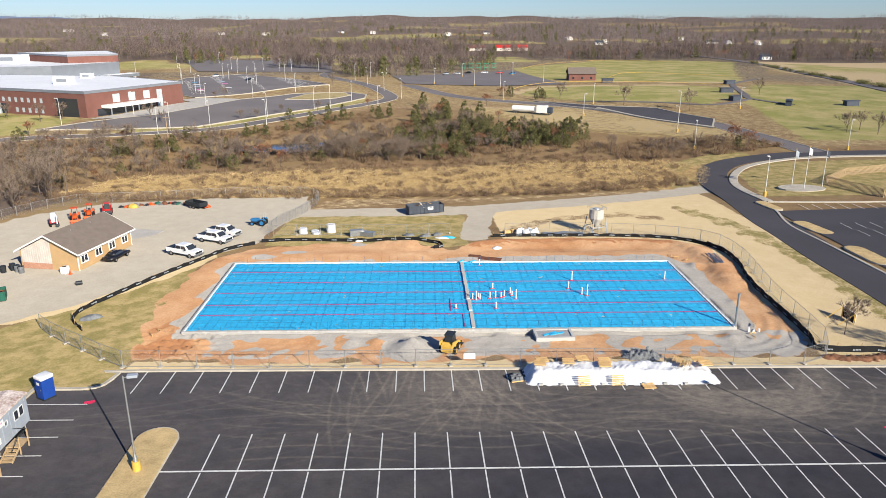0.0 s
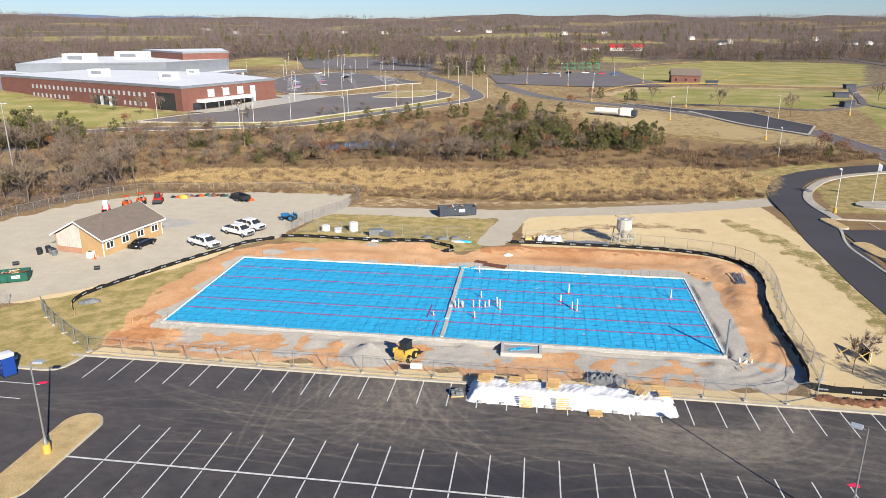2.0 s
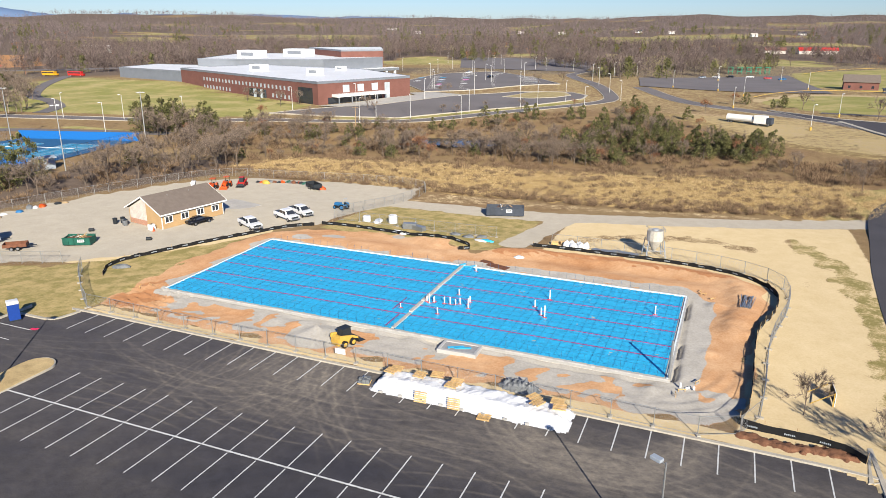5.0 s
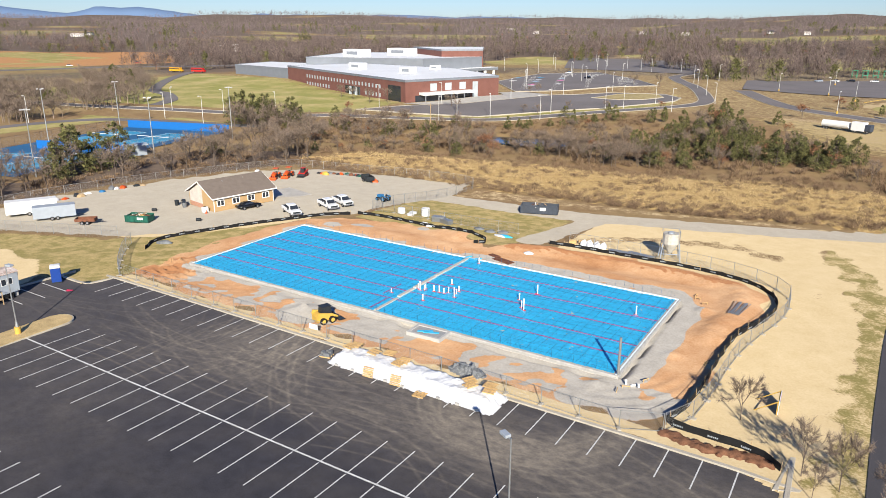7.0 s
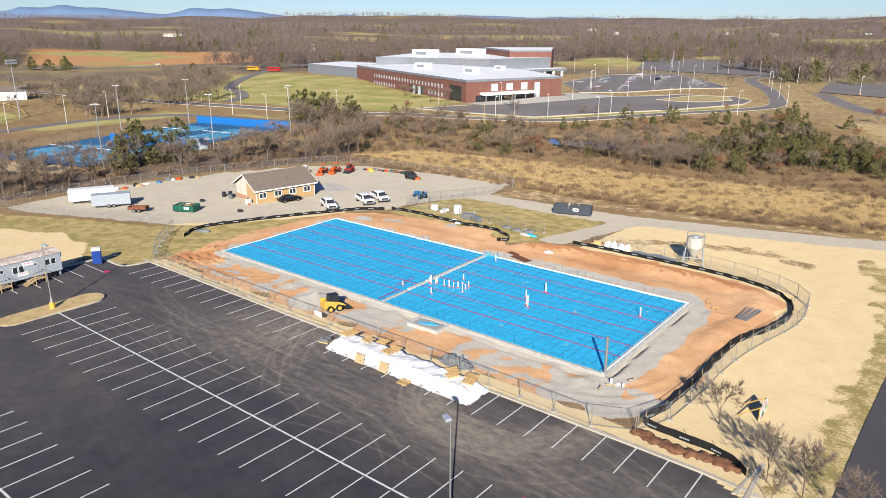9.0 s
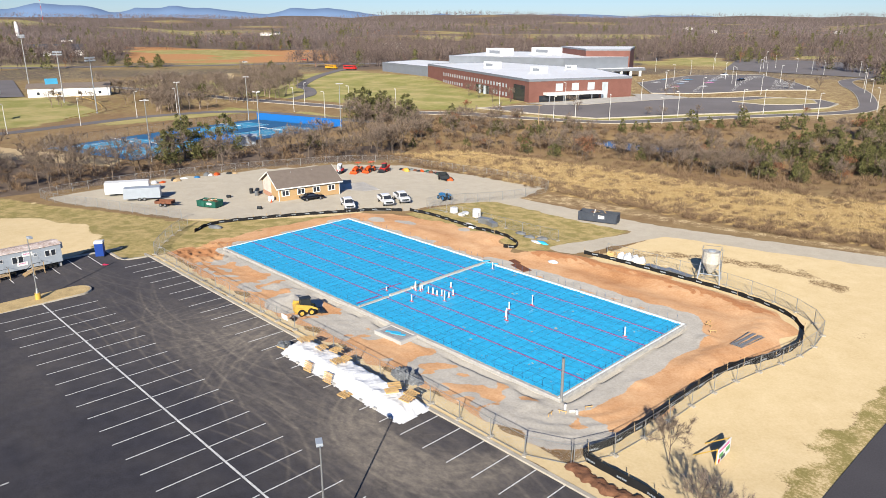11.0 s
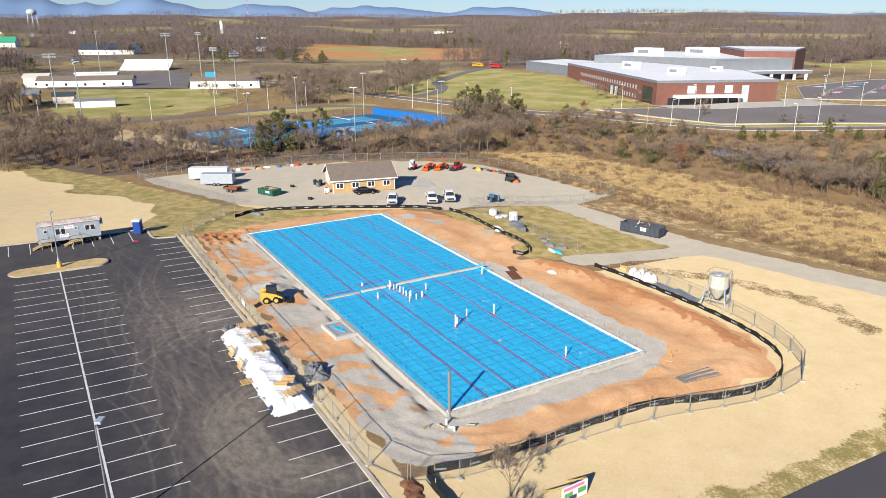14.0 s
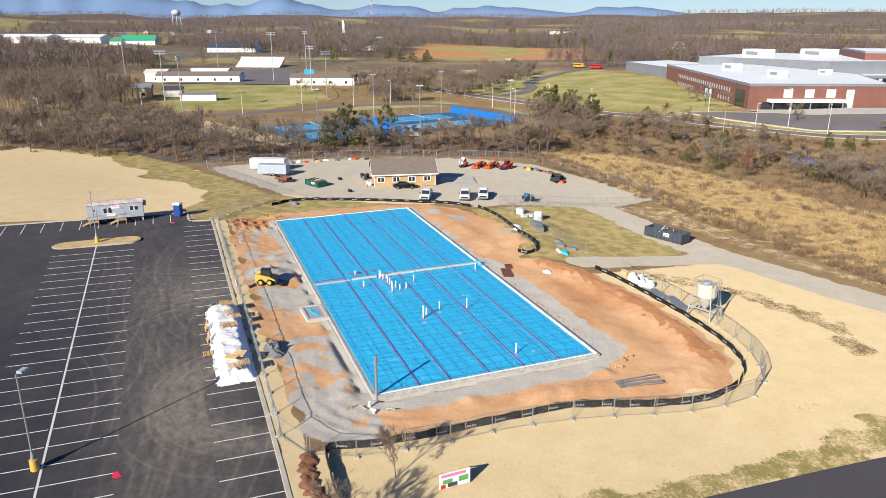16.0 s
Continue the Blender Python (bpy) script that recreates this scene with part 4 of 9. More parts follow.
add_box(bm, X0 + 0.2, Y1 - 0.42, -0.1, X1 - 0.2, Y1 - 0.2, 0.03)
add_box(bm, X0 + 0.2, Y0 + 0.2, -0.1, X0 + 0.34, Y1 - 0.42, 0.02)
add_box(bm, X1 - 0.36, Y0 + 0.2, -0.1, X1 - 0.2, Y1 - 0.42, 0.02)
part("foam_edge", bm, "foam_white", slab, "white foam edge insulation")
bar_x, bar_y = bm_new(), bm_new()
add_box(bar_x, X0 + 0.5, -0.007, -0.007, X1 - 0.5, 0.007, 0.007)
add_box(bar_y, -0.007, Y0 + 0.5, -0.007, 0.007, Y1 - 0.5, 0.007)
bar_x, bar_y = mesh_of("rebar", bar_x, "rebar"), mesh_of("rebar", bar_y, "rebar")
rr = random.Random(12)
for k in range(19):
    piece("rebar", bar_x, slab, pose(0, Y0 + 1.0 + 1.22 * k + rr.uniform(-0.4, 0.4), 0.02, 0, 0, rr.uniform(-0.12, 0.12)))
for k in range(52):
    piece("rebar", bar_y, slab, pose(X0 + 1.0 + 1.22 * k + rr.uniform(-0.2, 0.2), 0, 0.03))
for y in (79.8, 82.9, 87.0, 90.8, 94.9):
    bm = bm_new()
    add_box(bm, X0 + 0.6, y - 0.035, -0.03, X1 - 0.5, y + 0.035, 0.037)
    part("tape_line", bm, "red_tape", slab, "red seam tape")
for x, ya, yb in ((5.2, 76, 79.5), (3.8, 80.6, 84.6)):
    bm = bm_new()
    add_box(bm, x - 0.05, ya, -0.03, x + 0.05, yb, 0.04)
    part("tape_line", bm, "red_tape", slab)
# grade beam across the pad, broken into lengths
bm = bm_new()
for k, (ya, yb, h) in enumerate(((75.6, 80.3, 0.05), (80.6, 84.0, 0.16), (84.3, 89.4, 0.18), (89.5, 94.0, 0.17), (94.1, 98.7, 0.13))):
    xa, xb = 6.3 - 0.012 * (ya - 75), 6.3 - 0.012 * (yb - 75)
    add_box(bm, (xa + xb) / 2 - 0.22, ya, -0.08, (xa + xb) / 2 + 0.22, yb, h, 0.03)
part("grade_beam", bm, "concrete", slab, "pale concrete strip across the pad")
bm = bm_new()
for k, (x, y, r) in enumerate(((6.6, 98.6, 10), (7.1, 98.0, -20), (7.6, 98.9, 35), (6.0, 98.9, 60))):
    vs = add_box(bm, x - 0.5, y - 0.12, 0.02 + 0.04 * k, x + 0.5, y + 0.12, 0.10 + 0.05 * k)
    bmesh.ops.rotate(bm, cent=(x, y, 0), matrix=Matrix.Rotation(radians(r), 3, "Z"), verts=vs)
part("sheet_scrap", bm, "blue_poly", slab, "crumpled cyan sheeting scraps")

# stub pipes
PIPES = ((9.54, 81.23, 0.8), (4.57, 81.34, 0.5), (6.86, 84.3, 0.75), (7.3, 84.0, 1.2), (7.81, 84.32, 0.7), (7.65, 84.81, 0.6), (9.11, 84.55, 0.85), (9.85, 84.64, 0.9), (10.55, 84.68, 0.7), (12.41, 84.17, 1.3), (12.04, 85.32, 0.65),
         (11.92, 86.2, 0.75), (9.81, 87.95, 0.75), (11.0, 85.1, 0.8), (8.83, 97.27, 0.9), (21.78, 85.03, 1.5), (21.22, 85.6, 0.9), (19.89, 87.75, 0.9), (21.0, 90.84, 1.25), (33.91, 90.92, 1.1))
for x, y, h in PIPES:
    p = thing("stub_pipe", pose(x, y, pad_z(x, y)), "upright white plastic drain pipe stub in the pad", "pipe", "drain pipe stubs")
    bm = bm_new()
    add_bar(bm, (0, 0, -0.06), (0, 0, h), 0.075, seg=10)
    add_bar(bm, (0, 0, h - 0.06), (0, 0, h + 0.015), 0.088, seg=10)
    part("tube", bm, "pvc", p, smooth=False)
    bm = bm_new()
    add_bar(bm, (0, 0, -0.07), (0, 0, 0.05), 0.13, 0.1, seg=8)
    add_box(bm, -0.3, -0.06, -0.07, 0.3, 0.06, 0.02)
    part("collar", bm, "pvc_red", p, "red taped collar")
post = thing("steel_post", pose(36.95, 75.05, -0.75), "thin grey steel post at the pad corner", "post")
bm = bm_new()
add_bar(bm, (0, 0, 0), (0, 0, 4.5), 0.14, seg=12)
part("tube", bm, "galv", post)
bm = bm_new()
add_box(bm, -0.16, -0.16, 0, 0.16, 0.16, 0.06)
part("base_plate", bm, "galv", post)
# rebar dowels round the rim
bm = bm_new()
add_bar(bm, (0, 0, -0.1), (0.02, 0.03, 0.85), 0.014, seg=4)
dowel = mesh_of("dowel", bm, "rebar")
for k in range(52):
    piece("dowel", dowel, slab, pose(X0 + 0.7 + 1.22 * k, Y1 - 0.12, 0, 0, 0, k * 40))
for k in range(52):
    piece("dowel", dowel, slab, pose(X0 + 0.7 + 1.22 * k, Y0 + 0.5, 0, 0, 0, k * 50))
for k in range(19):
    piece("dowel", dowel, slab, pose(X1 - 0.55, Y0 + 1 + 1.22 * k, 0, 0, 0, k * 70))


def floor_box(x, y, w, d, name, label):
    bx = thing(name, pose(x, y, -0.3, 0, 0, 1), label, "formwork")
    b2 = bm_new()
    for a in ((-w / 2, -d / 2, w / 2, -d / 2 + 0.3), (-w / 2, d / 2 - 0.3, w / 2, d / 2), (-w / 2, -d / 2 + 0.3, -w / 2 + 0.3, d / 2 - 0.3), (w / 2 - 0.3, -d / 2 + 0.3, w / 2, d / 2 - 0.3)):
        add_box(b2, a[0], a[1], -0.3, a[2], a[3], 0.14)
    part("block_wall", b2, "cmu", bx)
    b2 = bm_new()
    add_box(b2, -w / 2 + 0.3, -d / 2 + 0.3, -0.3, w / 2 - 0.3, d / 2 - 0.3, 0.04)
    part("sand_bed", b2, "gravel_pile", bx)
    b2 = bm_new()
    for dx, r in ((-0.45, 28), (0.35, 20)):
        vs = add_box(b2, dx - 0.9, -0.17, 0.05, dx + 0.9, 0.17, 0.11)
        bmesh.ops.rotate(b2, cent=(dx, 0, 0.3), matrix=Matrix.Rotation(radians(r), 3, "Z"), verts=vs)
    part("sheet_strip", b2, "blue_poly", bx, "loose blue sheeting strips")
    return bx


floor_box(15.3, 73.6, 4.4, 2.6, "entry_footing", "small block footing with blue sheeting beside the pad")

# ---- tan house in the gravel yard ----


def house():
    L, D, H, rise, over = 13.0, 9.4, 2.75, 2.35, 0.55
    h = thing("yard_house", pose(-49.3, 99.4, floor_z(-48, 105) - 0.02, 0, 0, 78), "tan-sided one-storey house with brown shingle roof", "house")
    # local x runs along the front wall, y to the back
    b2 = bm_new()
    add_box(b2, 0, 0, 0, L, 0.2, H)
    part("wall", b2, "siding_tan", h, "tan lap-sided front wall")
    b2 = bm_new()
    add_box(b2, 0, D - 0.2, 0, L, D, H)
    part("wall", b2, "siding_tan", h)
    b2 = bm_new()
    add_prism(b2, [(0.2, 0), (D - 0.2, 0), (D - 0.2, H), (D / 2, H + rise), (0.2, H)], L - 0.2, L, "x")
    part("wall", b2, "siding_tan", h)
    b2 = bm_new()
    add_prism(b2, [(0.2, 0), (4.3, 0), (4.3, H + rise * 0.87), (0.2, H)], 0, 0.2, "x")
    part("wall", b2, "siding_tan", h)
    b2 = bm_new()
    add_prism(b2, [(4.3, 0.9), (D - 0.2, 0.9), (D - 0.2, H), (D / 2, H + rise), (4.3, H + rise * 0.87)], 0, 0.2, "x")
    gable = part("wall", b2, "siding_white", h, "weathered white board and batten gable")
    for k in range(13):
        y = 4.4 + 0.36 * k
        b2 = bm_new()
        add_box(b2, -0.035, y, 0.9, -0.002, y + 0.06, H + rise * (1 - abs(y - D / 2) / (D / 2)) - 0.12)
        part("batten", b2, "siding_white", gable)
    b2 = bm_new()
    add_box(b2, -0.02, 4.3, 0, 0.2, D - 0.2, 0.9)
    part("wall", b2, "brick_base", h, "faded brick base course")
    for k in range(11):
        b2 = bm_new()
        z = 0.12 + 0.235 * k
        add_box(b2, 0.02, -0.025, z, L - 0.02, 0, z + 0.20)
        if k % 2 == 0:
            part("siding_board", b2, "siding_tan", h)
        else:
            b2.free()
    th = 0.14
    for s in (0, 1):
        b2 = bm_new()
        y0, y1 = (-over, D / 2) if s == 0 else (D + over, D / 2)
        z0 = H - over * rise / (D / 2) + 0.1
        add_prism(b2, [(y0, z0), (y1, H + rise + 0.1), (y1, H + rise + 0.1 + th), (y0, z0 + th)], -0.6, L + 0.6, "x")
        part("roof", b2, "shingle", h, "brown asphalt shingle slope")
    for x in (-0.64, L + 0.6):
        for s in (0, 1):
            b2 = bm_new()
            y0, y1 = (-over, D / 2) if s == 0 else (D + over, D / 2)
            z0 = H - over * rise / (D / 2) + 0.1
            add_prism(b2, [(y0, z0 - 0.08), (y1, H + rise + 0.02), (y1, H + rise + 0.13 + th), (y0, z0 + th + 0.03)], x, x + 0.04, "x")
            part("bargeboard", b2, "trim_white", h)
    b2 = bm_new()
    add_box(b2, -0.6, -over - 0.05, H - 0.27, L + 0.6, -over, H - 0.02)
    part("fascia", b2, "trim_white", h)
    for x in (0.0, L):
        b2 = bm_new()
        add_box(b2, x - 0.07, -0.04, 0, x + 0.07, 0.06, H)
        part("corner_trim", b2, "trim_white", h)
    for x in (1.35, 4.65, 7.95, 11.25):
        b2 = bm_new()
        for a in ((x - 0.82, 0.95, x - 0.66, 2.2), (x + 0.66, 0.95, x + 0.82, 2.2), (x - 0.66, 0.95, x + 0.66, 1.1), (x - 0.66, 2.05, x + 0.66, 2.2), (x - 0.06, 1.1, x + 0.06, 2.05)):
            add_box(b2, a[0], -0.09, a[1], a[2], -0.026, a[3])
        w = part("window", b2, "trim_white", h, "white-framed double window")
        for s in (-0.36, 0.36):
            b2 = bm_new()
            add_box(b2, x + s - 0.3, -0.05, 1.1, x + s + 0.3, -0.03, 2.05)
            part("pane", b2, "glass_dark", w)
    for k in range(5):
        b2 = bm_new()
        x = 1.8 + 2.3 * k
        vs = add_bar(b2, (x, D / 2 - 1.0, H + rise - 0.55), (x, D / 2 - 1.0, H + rise - 0.1), 0.06, seg=6)
        if k in (1, 3):
            part("roof_vent", b2, "galv", h)
        else:
            b2.free()
    b2 = bm_new()
    add_box(b2, 0.0, D - 2.0, -0.02, 3.0, D - 1.9, 0.0)
    b2.free()
    return h


house()

# ---- school ----


def school():
    z0 = 0.3
    sc = thing("school_building", Matrix(), "long two-storey red brick school with white flat roofs", "school")

    def block(outline, lo, hi, material, label="", roof=True, rim=0.5):
        b2 = bm_new()
        add_prism(b2, outline, lo, hi)
        w = part("wall", b2, material, sc, label)
        if roof:
            c = Vector((sum(p[0] for p in outline) / len(outline), sum(p[1] for p in outline) / len(outline)))
            b2 = bm_new()
            add_prism(b2, [tuple(c + (Vector(p) - c) * 0.995) for p in outline], hi - 0.2, hi + 0.12)
            part("roof", b2, "roof_white", sc, "white membrane roof")
            b2 = bm_new()
            n = len(outline)
            for i in range(n):
                a, b = Vector(outline[i]), Vector(outline[(i + 1) % n])
                d = (b - a).normalized()
                nr = Vector((-d.y, d.x)) * 0.15
                add_prism(b2, [tuple(a + nr), tuple(b + nr), tuple(b - nr), tuple(a - nr)], hi - 0.7, hi + 0.3)
            part("parapet", b2, "metal_grey", sc, "grey metal roof edge")
        return w

    A, B, C = Vector((-120.5, 267)), Vector((-100.5, 315)), Vector((-240, 322))
    d1, d2 = (C - A).normalized(), (B - A).normalized()
    block([tuple(p) for p in (A, B, Vector((-145, 352)), Vector((-222, 366)), C)], z0 - 2, z0 + 9.8, "brick", "red brick wall")
    # entry porch and corner opening: flat dark panels on the wall paint the shade of set-back recesses
    def panel(p, q, lo, hi, off, material, name, parent, label=""):
        d = (q - p).normalized()
        nr = Vector((d.y, -d.x))
        b2 = bm_new()
        add_prism(b2, [tuple(p - nr * 0.05), tuple(q - nr * 0.05), tuple(q + nr * off), tuple(p + nr * off)], lo, hi)
        return part(name, b2, material, parent, label)
    nA = 118
    for k in range(28):
        s = 22 + k * 3.4
        if s > 104:
            break
        for lo, hi in ((z0 + 5.0, z0 + 6.7),) + (((z0 + 1.2, z0 + 2.9),) if s < 38 or s > 74 else ()):
            w = panel(A + d1 * (s + 1.3), A + d1 * s, lo, hi, 0.06, "pane_light", "window", sc)
    panel(A + d1 * 58, A + d1 * 42, z0, z0 + 4.2, 0.05, "glass_dark", "entrance", sc, "dark panel standing for shade in the entrance recess")
    panel(A + d1 * 15, A + d1 * 4, z0, z0 + 7.2, 0.05, "glass_dark", "entrance", sc, "tall dark panel standing for shade in a recess")
    for s in (45, 51):
        p = A + d1 * s
        b2 = bm_new()
        add_box(b2, p.x - 0.45, p.y - 1.6, z0 - 1, p.x + 0.45, p.y - 0.7, z0 + 4.2)
        part("column", b2, "pane_light", sc, "pale round column")
    for s, w in ((13, 3.5), (21, 3.5), (29, 3.5)):
        panel(A + d2 * s, A + d2 * (s + w), z0 + 4.9, z0 + 8.0, 0.06, "pane_light", "window", sc)
    panel(A + d2 * 36.5, A + d2 * 39.5, z0 + 0.4, z0 + 7.9, 0.08, "pane_light", "window", sc, "tall stair window")
    panel(A + d2 * 5, A + d2 * 35, z0, z0 + 3.2, 0.05, "glass_dark", "entrance", sc, "long glazed entry front")
    e = Vector((d2.y, -d2.x))
    b2 = bm_new()
    p, q = A + d2 * 7, A + d2 * 35
    add_prism(b2, [tuple(p), tuple(q), tuple(q + e * 4), tuple(p + e * 4)], z0 + 3.4, z0 + 4.5)
    part("canopy", b2, "trim_white", sc, "white entry canopy")
    for s in (8, 15, 22, 29, 34):
        b2 = bm_new()
        c = A + d2 * s + e * 3.7
        add_bar(b2, (c.x, c.y, z0 - 0.6), (c.x, c.y, z0 + 3.4), 0.25, seg=8)
        part("column", b2, "metal_grey", sc)
    # far wings
    block([(-241, 323), (-298, 336), (-303, 372), (-240, 372)], z0 - 2, z0 + 8.2, "metal_grey", "grey metal wing")
    block([(-262, 362), (-188, 384), (-171, 428), (-210, 470), (-290, 440)], z0 - 2, z0 + 12.6, "metal_grey", "grey metal wing with white roof")
    block([(-193, 414), (-172.5, 432), (-198, 480), (-240, 452)], z0 - 2, z0 + 17.0, "brick", "tall red brick hall")
    p, q = Vector((-188.5, 385)), Vector((-169, 437))
    run = (q - p).normalized()
    e = Vector((run.y, -run.x))
    b2 = bm_new()
    add_prism(b2, [tuple(p), tuple(q), tuple(q + e * 7), tuple(p + e * 7)], z0 + 4.6, z0 + 6.2)
    part("canopy", b2, "metal_grey", sc, "long grey canopy with a pale top")
    b2 = bm_new()
    add_prism(b2, [tuple(p + e * 0.1), tuple(q + e * 0.1), tuple(q + e * 6.9), tuple(p + e * 6.9)], z0 + 6.2, z0 + 6.3)
    part("canopy_roof", b2, "roof_white", sc)
    for k in range(8):
        b2 = bm_new()
        c = p + run * (2 + 7.2 * k) + e * 6.2
        add_box(b2, c.x - 0.6, c.y - 0.6, z0 - 1, c.x + 0.6, c.y + 0.6, z0 + 4.6)
        part("column", b2, "trim_white", sc)
    for k in range(6):
        panel(p + run * (5 + 7.2 * k), p + run * (10 + 7.2 * k), z0 + 0.2, z0 + 3.8, 0.08, "glass_dark", "window", sc, "dark glazed entrance bay")
    panel(p + run * 16, p + run * 40, z0 + 9.0, z0 + 9.9, 0.08, "slate", "lettering_bar", sc, "row of dark raised letters")
    for p, w, h in (((-186, 318), 8, 3.4), ((-145, 305), 7, 3.0), ((-240, 386), 15, 4.6), ((-228, 420), 17, 4.6), ((-150, 338), 5, 2.2)):
        b2 = bm_new()
        top = z0 + (9.9 if p[1] < 350 else 12.7)
        add_box(b2, p[0] - w / 2, p[1] - w / 3, top, p[0] + w / 2, p[1] + w / 3, top + h, 0.2)
        unit = part("roof_unit", b2, "roof_white", sc, "pale rooftop plant unit")
        b2 = bm_new()
        add_box(b2, p[0] - w * 0.3, p[1] - w / 3 - 0.06, top + h * 0.3, p[0] + w * 0.3, p[1] - w / 3 - 0.01, top + h * 0.75)
        part("louvre", b2, "metal_grey", unit)


school()

# ---- tennis courts ----
tagged(new("tennis_court", draped("tennis_court", [(-150, 87), (-114, 97), (-125, 171), (-162, 161)], 30, 30, 0.2, "court_blue")), "dark blue hard tennis court surface", "tennis court", kind="structure")


def court(cx, cy, rz):
    c = thing("court_marking", pose(cx, cy, floor_z(cx, cy) + 0.28, 0, 0, rz), "light blue tennis court with white lines and net", "tennis court", "tennis courts")
    b2 = bm_new()
    add_box(b2, -11.9, -5.5, -0.15, 11.9, 5.5, 0.0)
    part("playing_surface", b2, "court_light", c)
    b2 = bm_new()
    for y in (-5.5, -4.1, 4.1, 5.5):
        add_box(b2, -11.9, y - 0.06, 0.0, 11.9, y + 0.06, 0.012)
    for x in (-11.9, -6.4, 6.4, 11.9):
        add_box(b2, x - 0.06, -5.5, 0.0, x + 0.06, 5.5, 0.012)
    add_box(b2, -6.4, -0.06, 0, 6.4, 0.06, 0.012)
    part("line", b2, "line_paint", c)
    b2 = bm_new()
    add_box(b2, -0.03, -6.2, 0.85, 0.03, 6.2, 1.0)
    part("net_band", b2, "line_paint", c)
    for y in (-6.2, 6.2):
        b2 = bm_new()
        add_bar(b2, (0, y, 0), (0, y, 1.07), 0.06)
        part("net_post", b2, "dark_steel", c)
    return c


c0 = court(-149.2, 143.6, 99)
for x, y in ((-131.8, 148.4), (-143.2, 105.6), (-125.8, 110.4)):
    copy_thing(c0, pose(x, y, floor_z(x, y) + 0.28, 0, 0, 99))
for a, b in (((-162.5, 161.8), (-124.5, 171.6)), ((-146, 121), (-118, 129.5))):
    bm = bm_new()
    p, q = Vector((*a, 0)), Vector((*b, 0))
    d = (q - p).normalized() * 0.06
    add_prism(bm, [(p.x - d.y, p.y + d.x), (q.x - d.y, q.y + d.x), (q.x + d.y, q.y - d.x), (p.x + d.y, p.y - d.x)], floor_z(*a) - 0.4, floor_z(*a) + 2.5)
    solid("windscreen", bm, "windscreen", Matrix(), "bright blue fabric windscreen on the court fence", "windscreen")
# pond
bm = bm_new()
add_prism(bm, [(-65, 225), (-50, 214.5), (-35, 213.5), (-23, 221), (-17, 235), (-30, 241), (-49, 231)], -4.6, -3.25)
solid("pond", bm, "water", Matrix(), "dark still pond reflecting the sky", "pond", kind="structure")

# ---- far ridge ----
def ridge(name, r, base, high, seed, color, a0, a1, label):
    az = np.linspace(radians(a0), radians(a1), 240)
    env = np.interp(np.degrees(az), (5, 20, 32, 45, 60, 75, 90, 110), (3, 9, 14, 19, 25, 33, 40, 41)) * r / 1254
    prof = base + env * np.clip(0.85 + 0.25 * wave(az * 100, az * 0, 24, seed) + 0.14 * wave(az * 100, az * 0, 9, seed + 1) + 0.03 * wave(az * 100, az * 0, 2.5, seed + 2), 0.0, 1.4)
    b2 = bm_new()
    rows = []
    for a, h in zip(az, prof):
        s, c = -math.sin(a), math.cos(a)
        rows.append([b2.verts.new((20 + s * rr, 60 + c * rr, zz)) for rr, zz in ((r - 400, -60), (r - 150, h * 0.72), (r, h), (r + 150, h * 0.6), (r + 300, -60))])
    for p, q in zip(rows, rows[1:]):
        for k in range(4):
            b2.faces.new((p[k], p[k + 1], q[k + 1], q[k]))
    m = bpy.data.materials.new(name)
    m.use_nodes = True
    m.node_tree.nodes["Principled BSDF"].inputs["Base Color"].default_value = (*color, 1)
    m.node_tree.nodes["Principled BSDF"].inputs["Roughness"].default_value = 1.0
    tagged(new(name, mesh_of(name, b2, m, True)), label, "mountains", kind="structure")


# the blue base colour carries the haze of the distance
ridge("backdrop_mountains", 4780, 33, 190, 11, (0.15, 0.24, 0.40), -12, 125, "mountain ridge on the horizon with blue haze in its colour")

# ---- trees and scrub ----
RNG = np.random.RandomState(7)


def limb(verts, faces, a, b, ra, rb, n=4):
    """A tapered limb of n sides."""
    a, b = np.array(a, float), np.array(b, float)
    d = b - a
    d = d / (np.linalg.norm(d) + 1e-9)
    u = np.cross(d, (0.3, 0.9, 0.1))
    u = u / np.linalg.norm(u)
    w = np.cross(d, u)
    i = len(verts)
    for p, r in ((a, ra), (b, rb)):
        for k in range(n):
            t = 6.283 * k / n
            verts.append(p + r * (math.cos(t) * u + math.sin(t) * w))
    for k in range(n):
        k2 = (k + 1) % n
        faces.append((i + k, i + k2, i + n + k2))
        faces.append((i + k, i + n + k2, i + n + k))


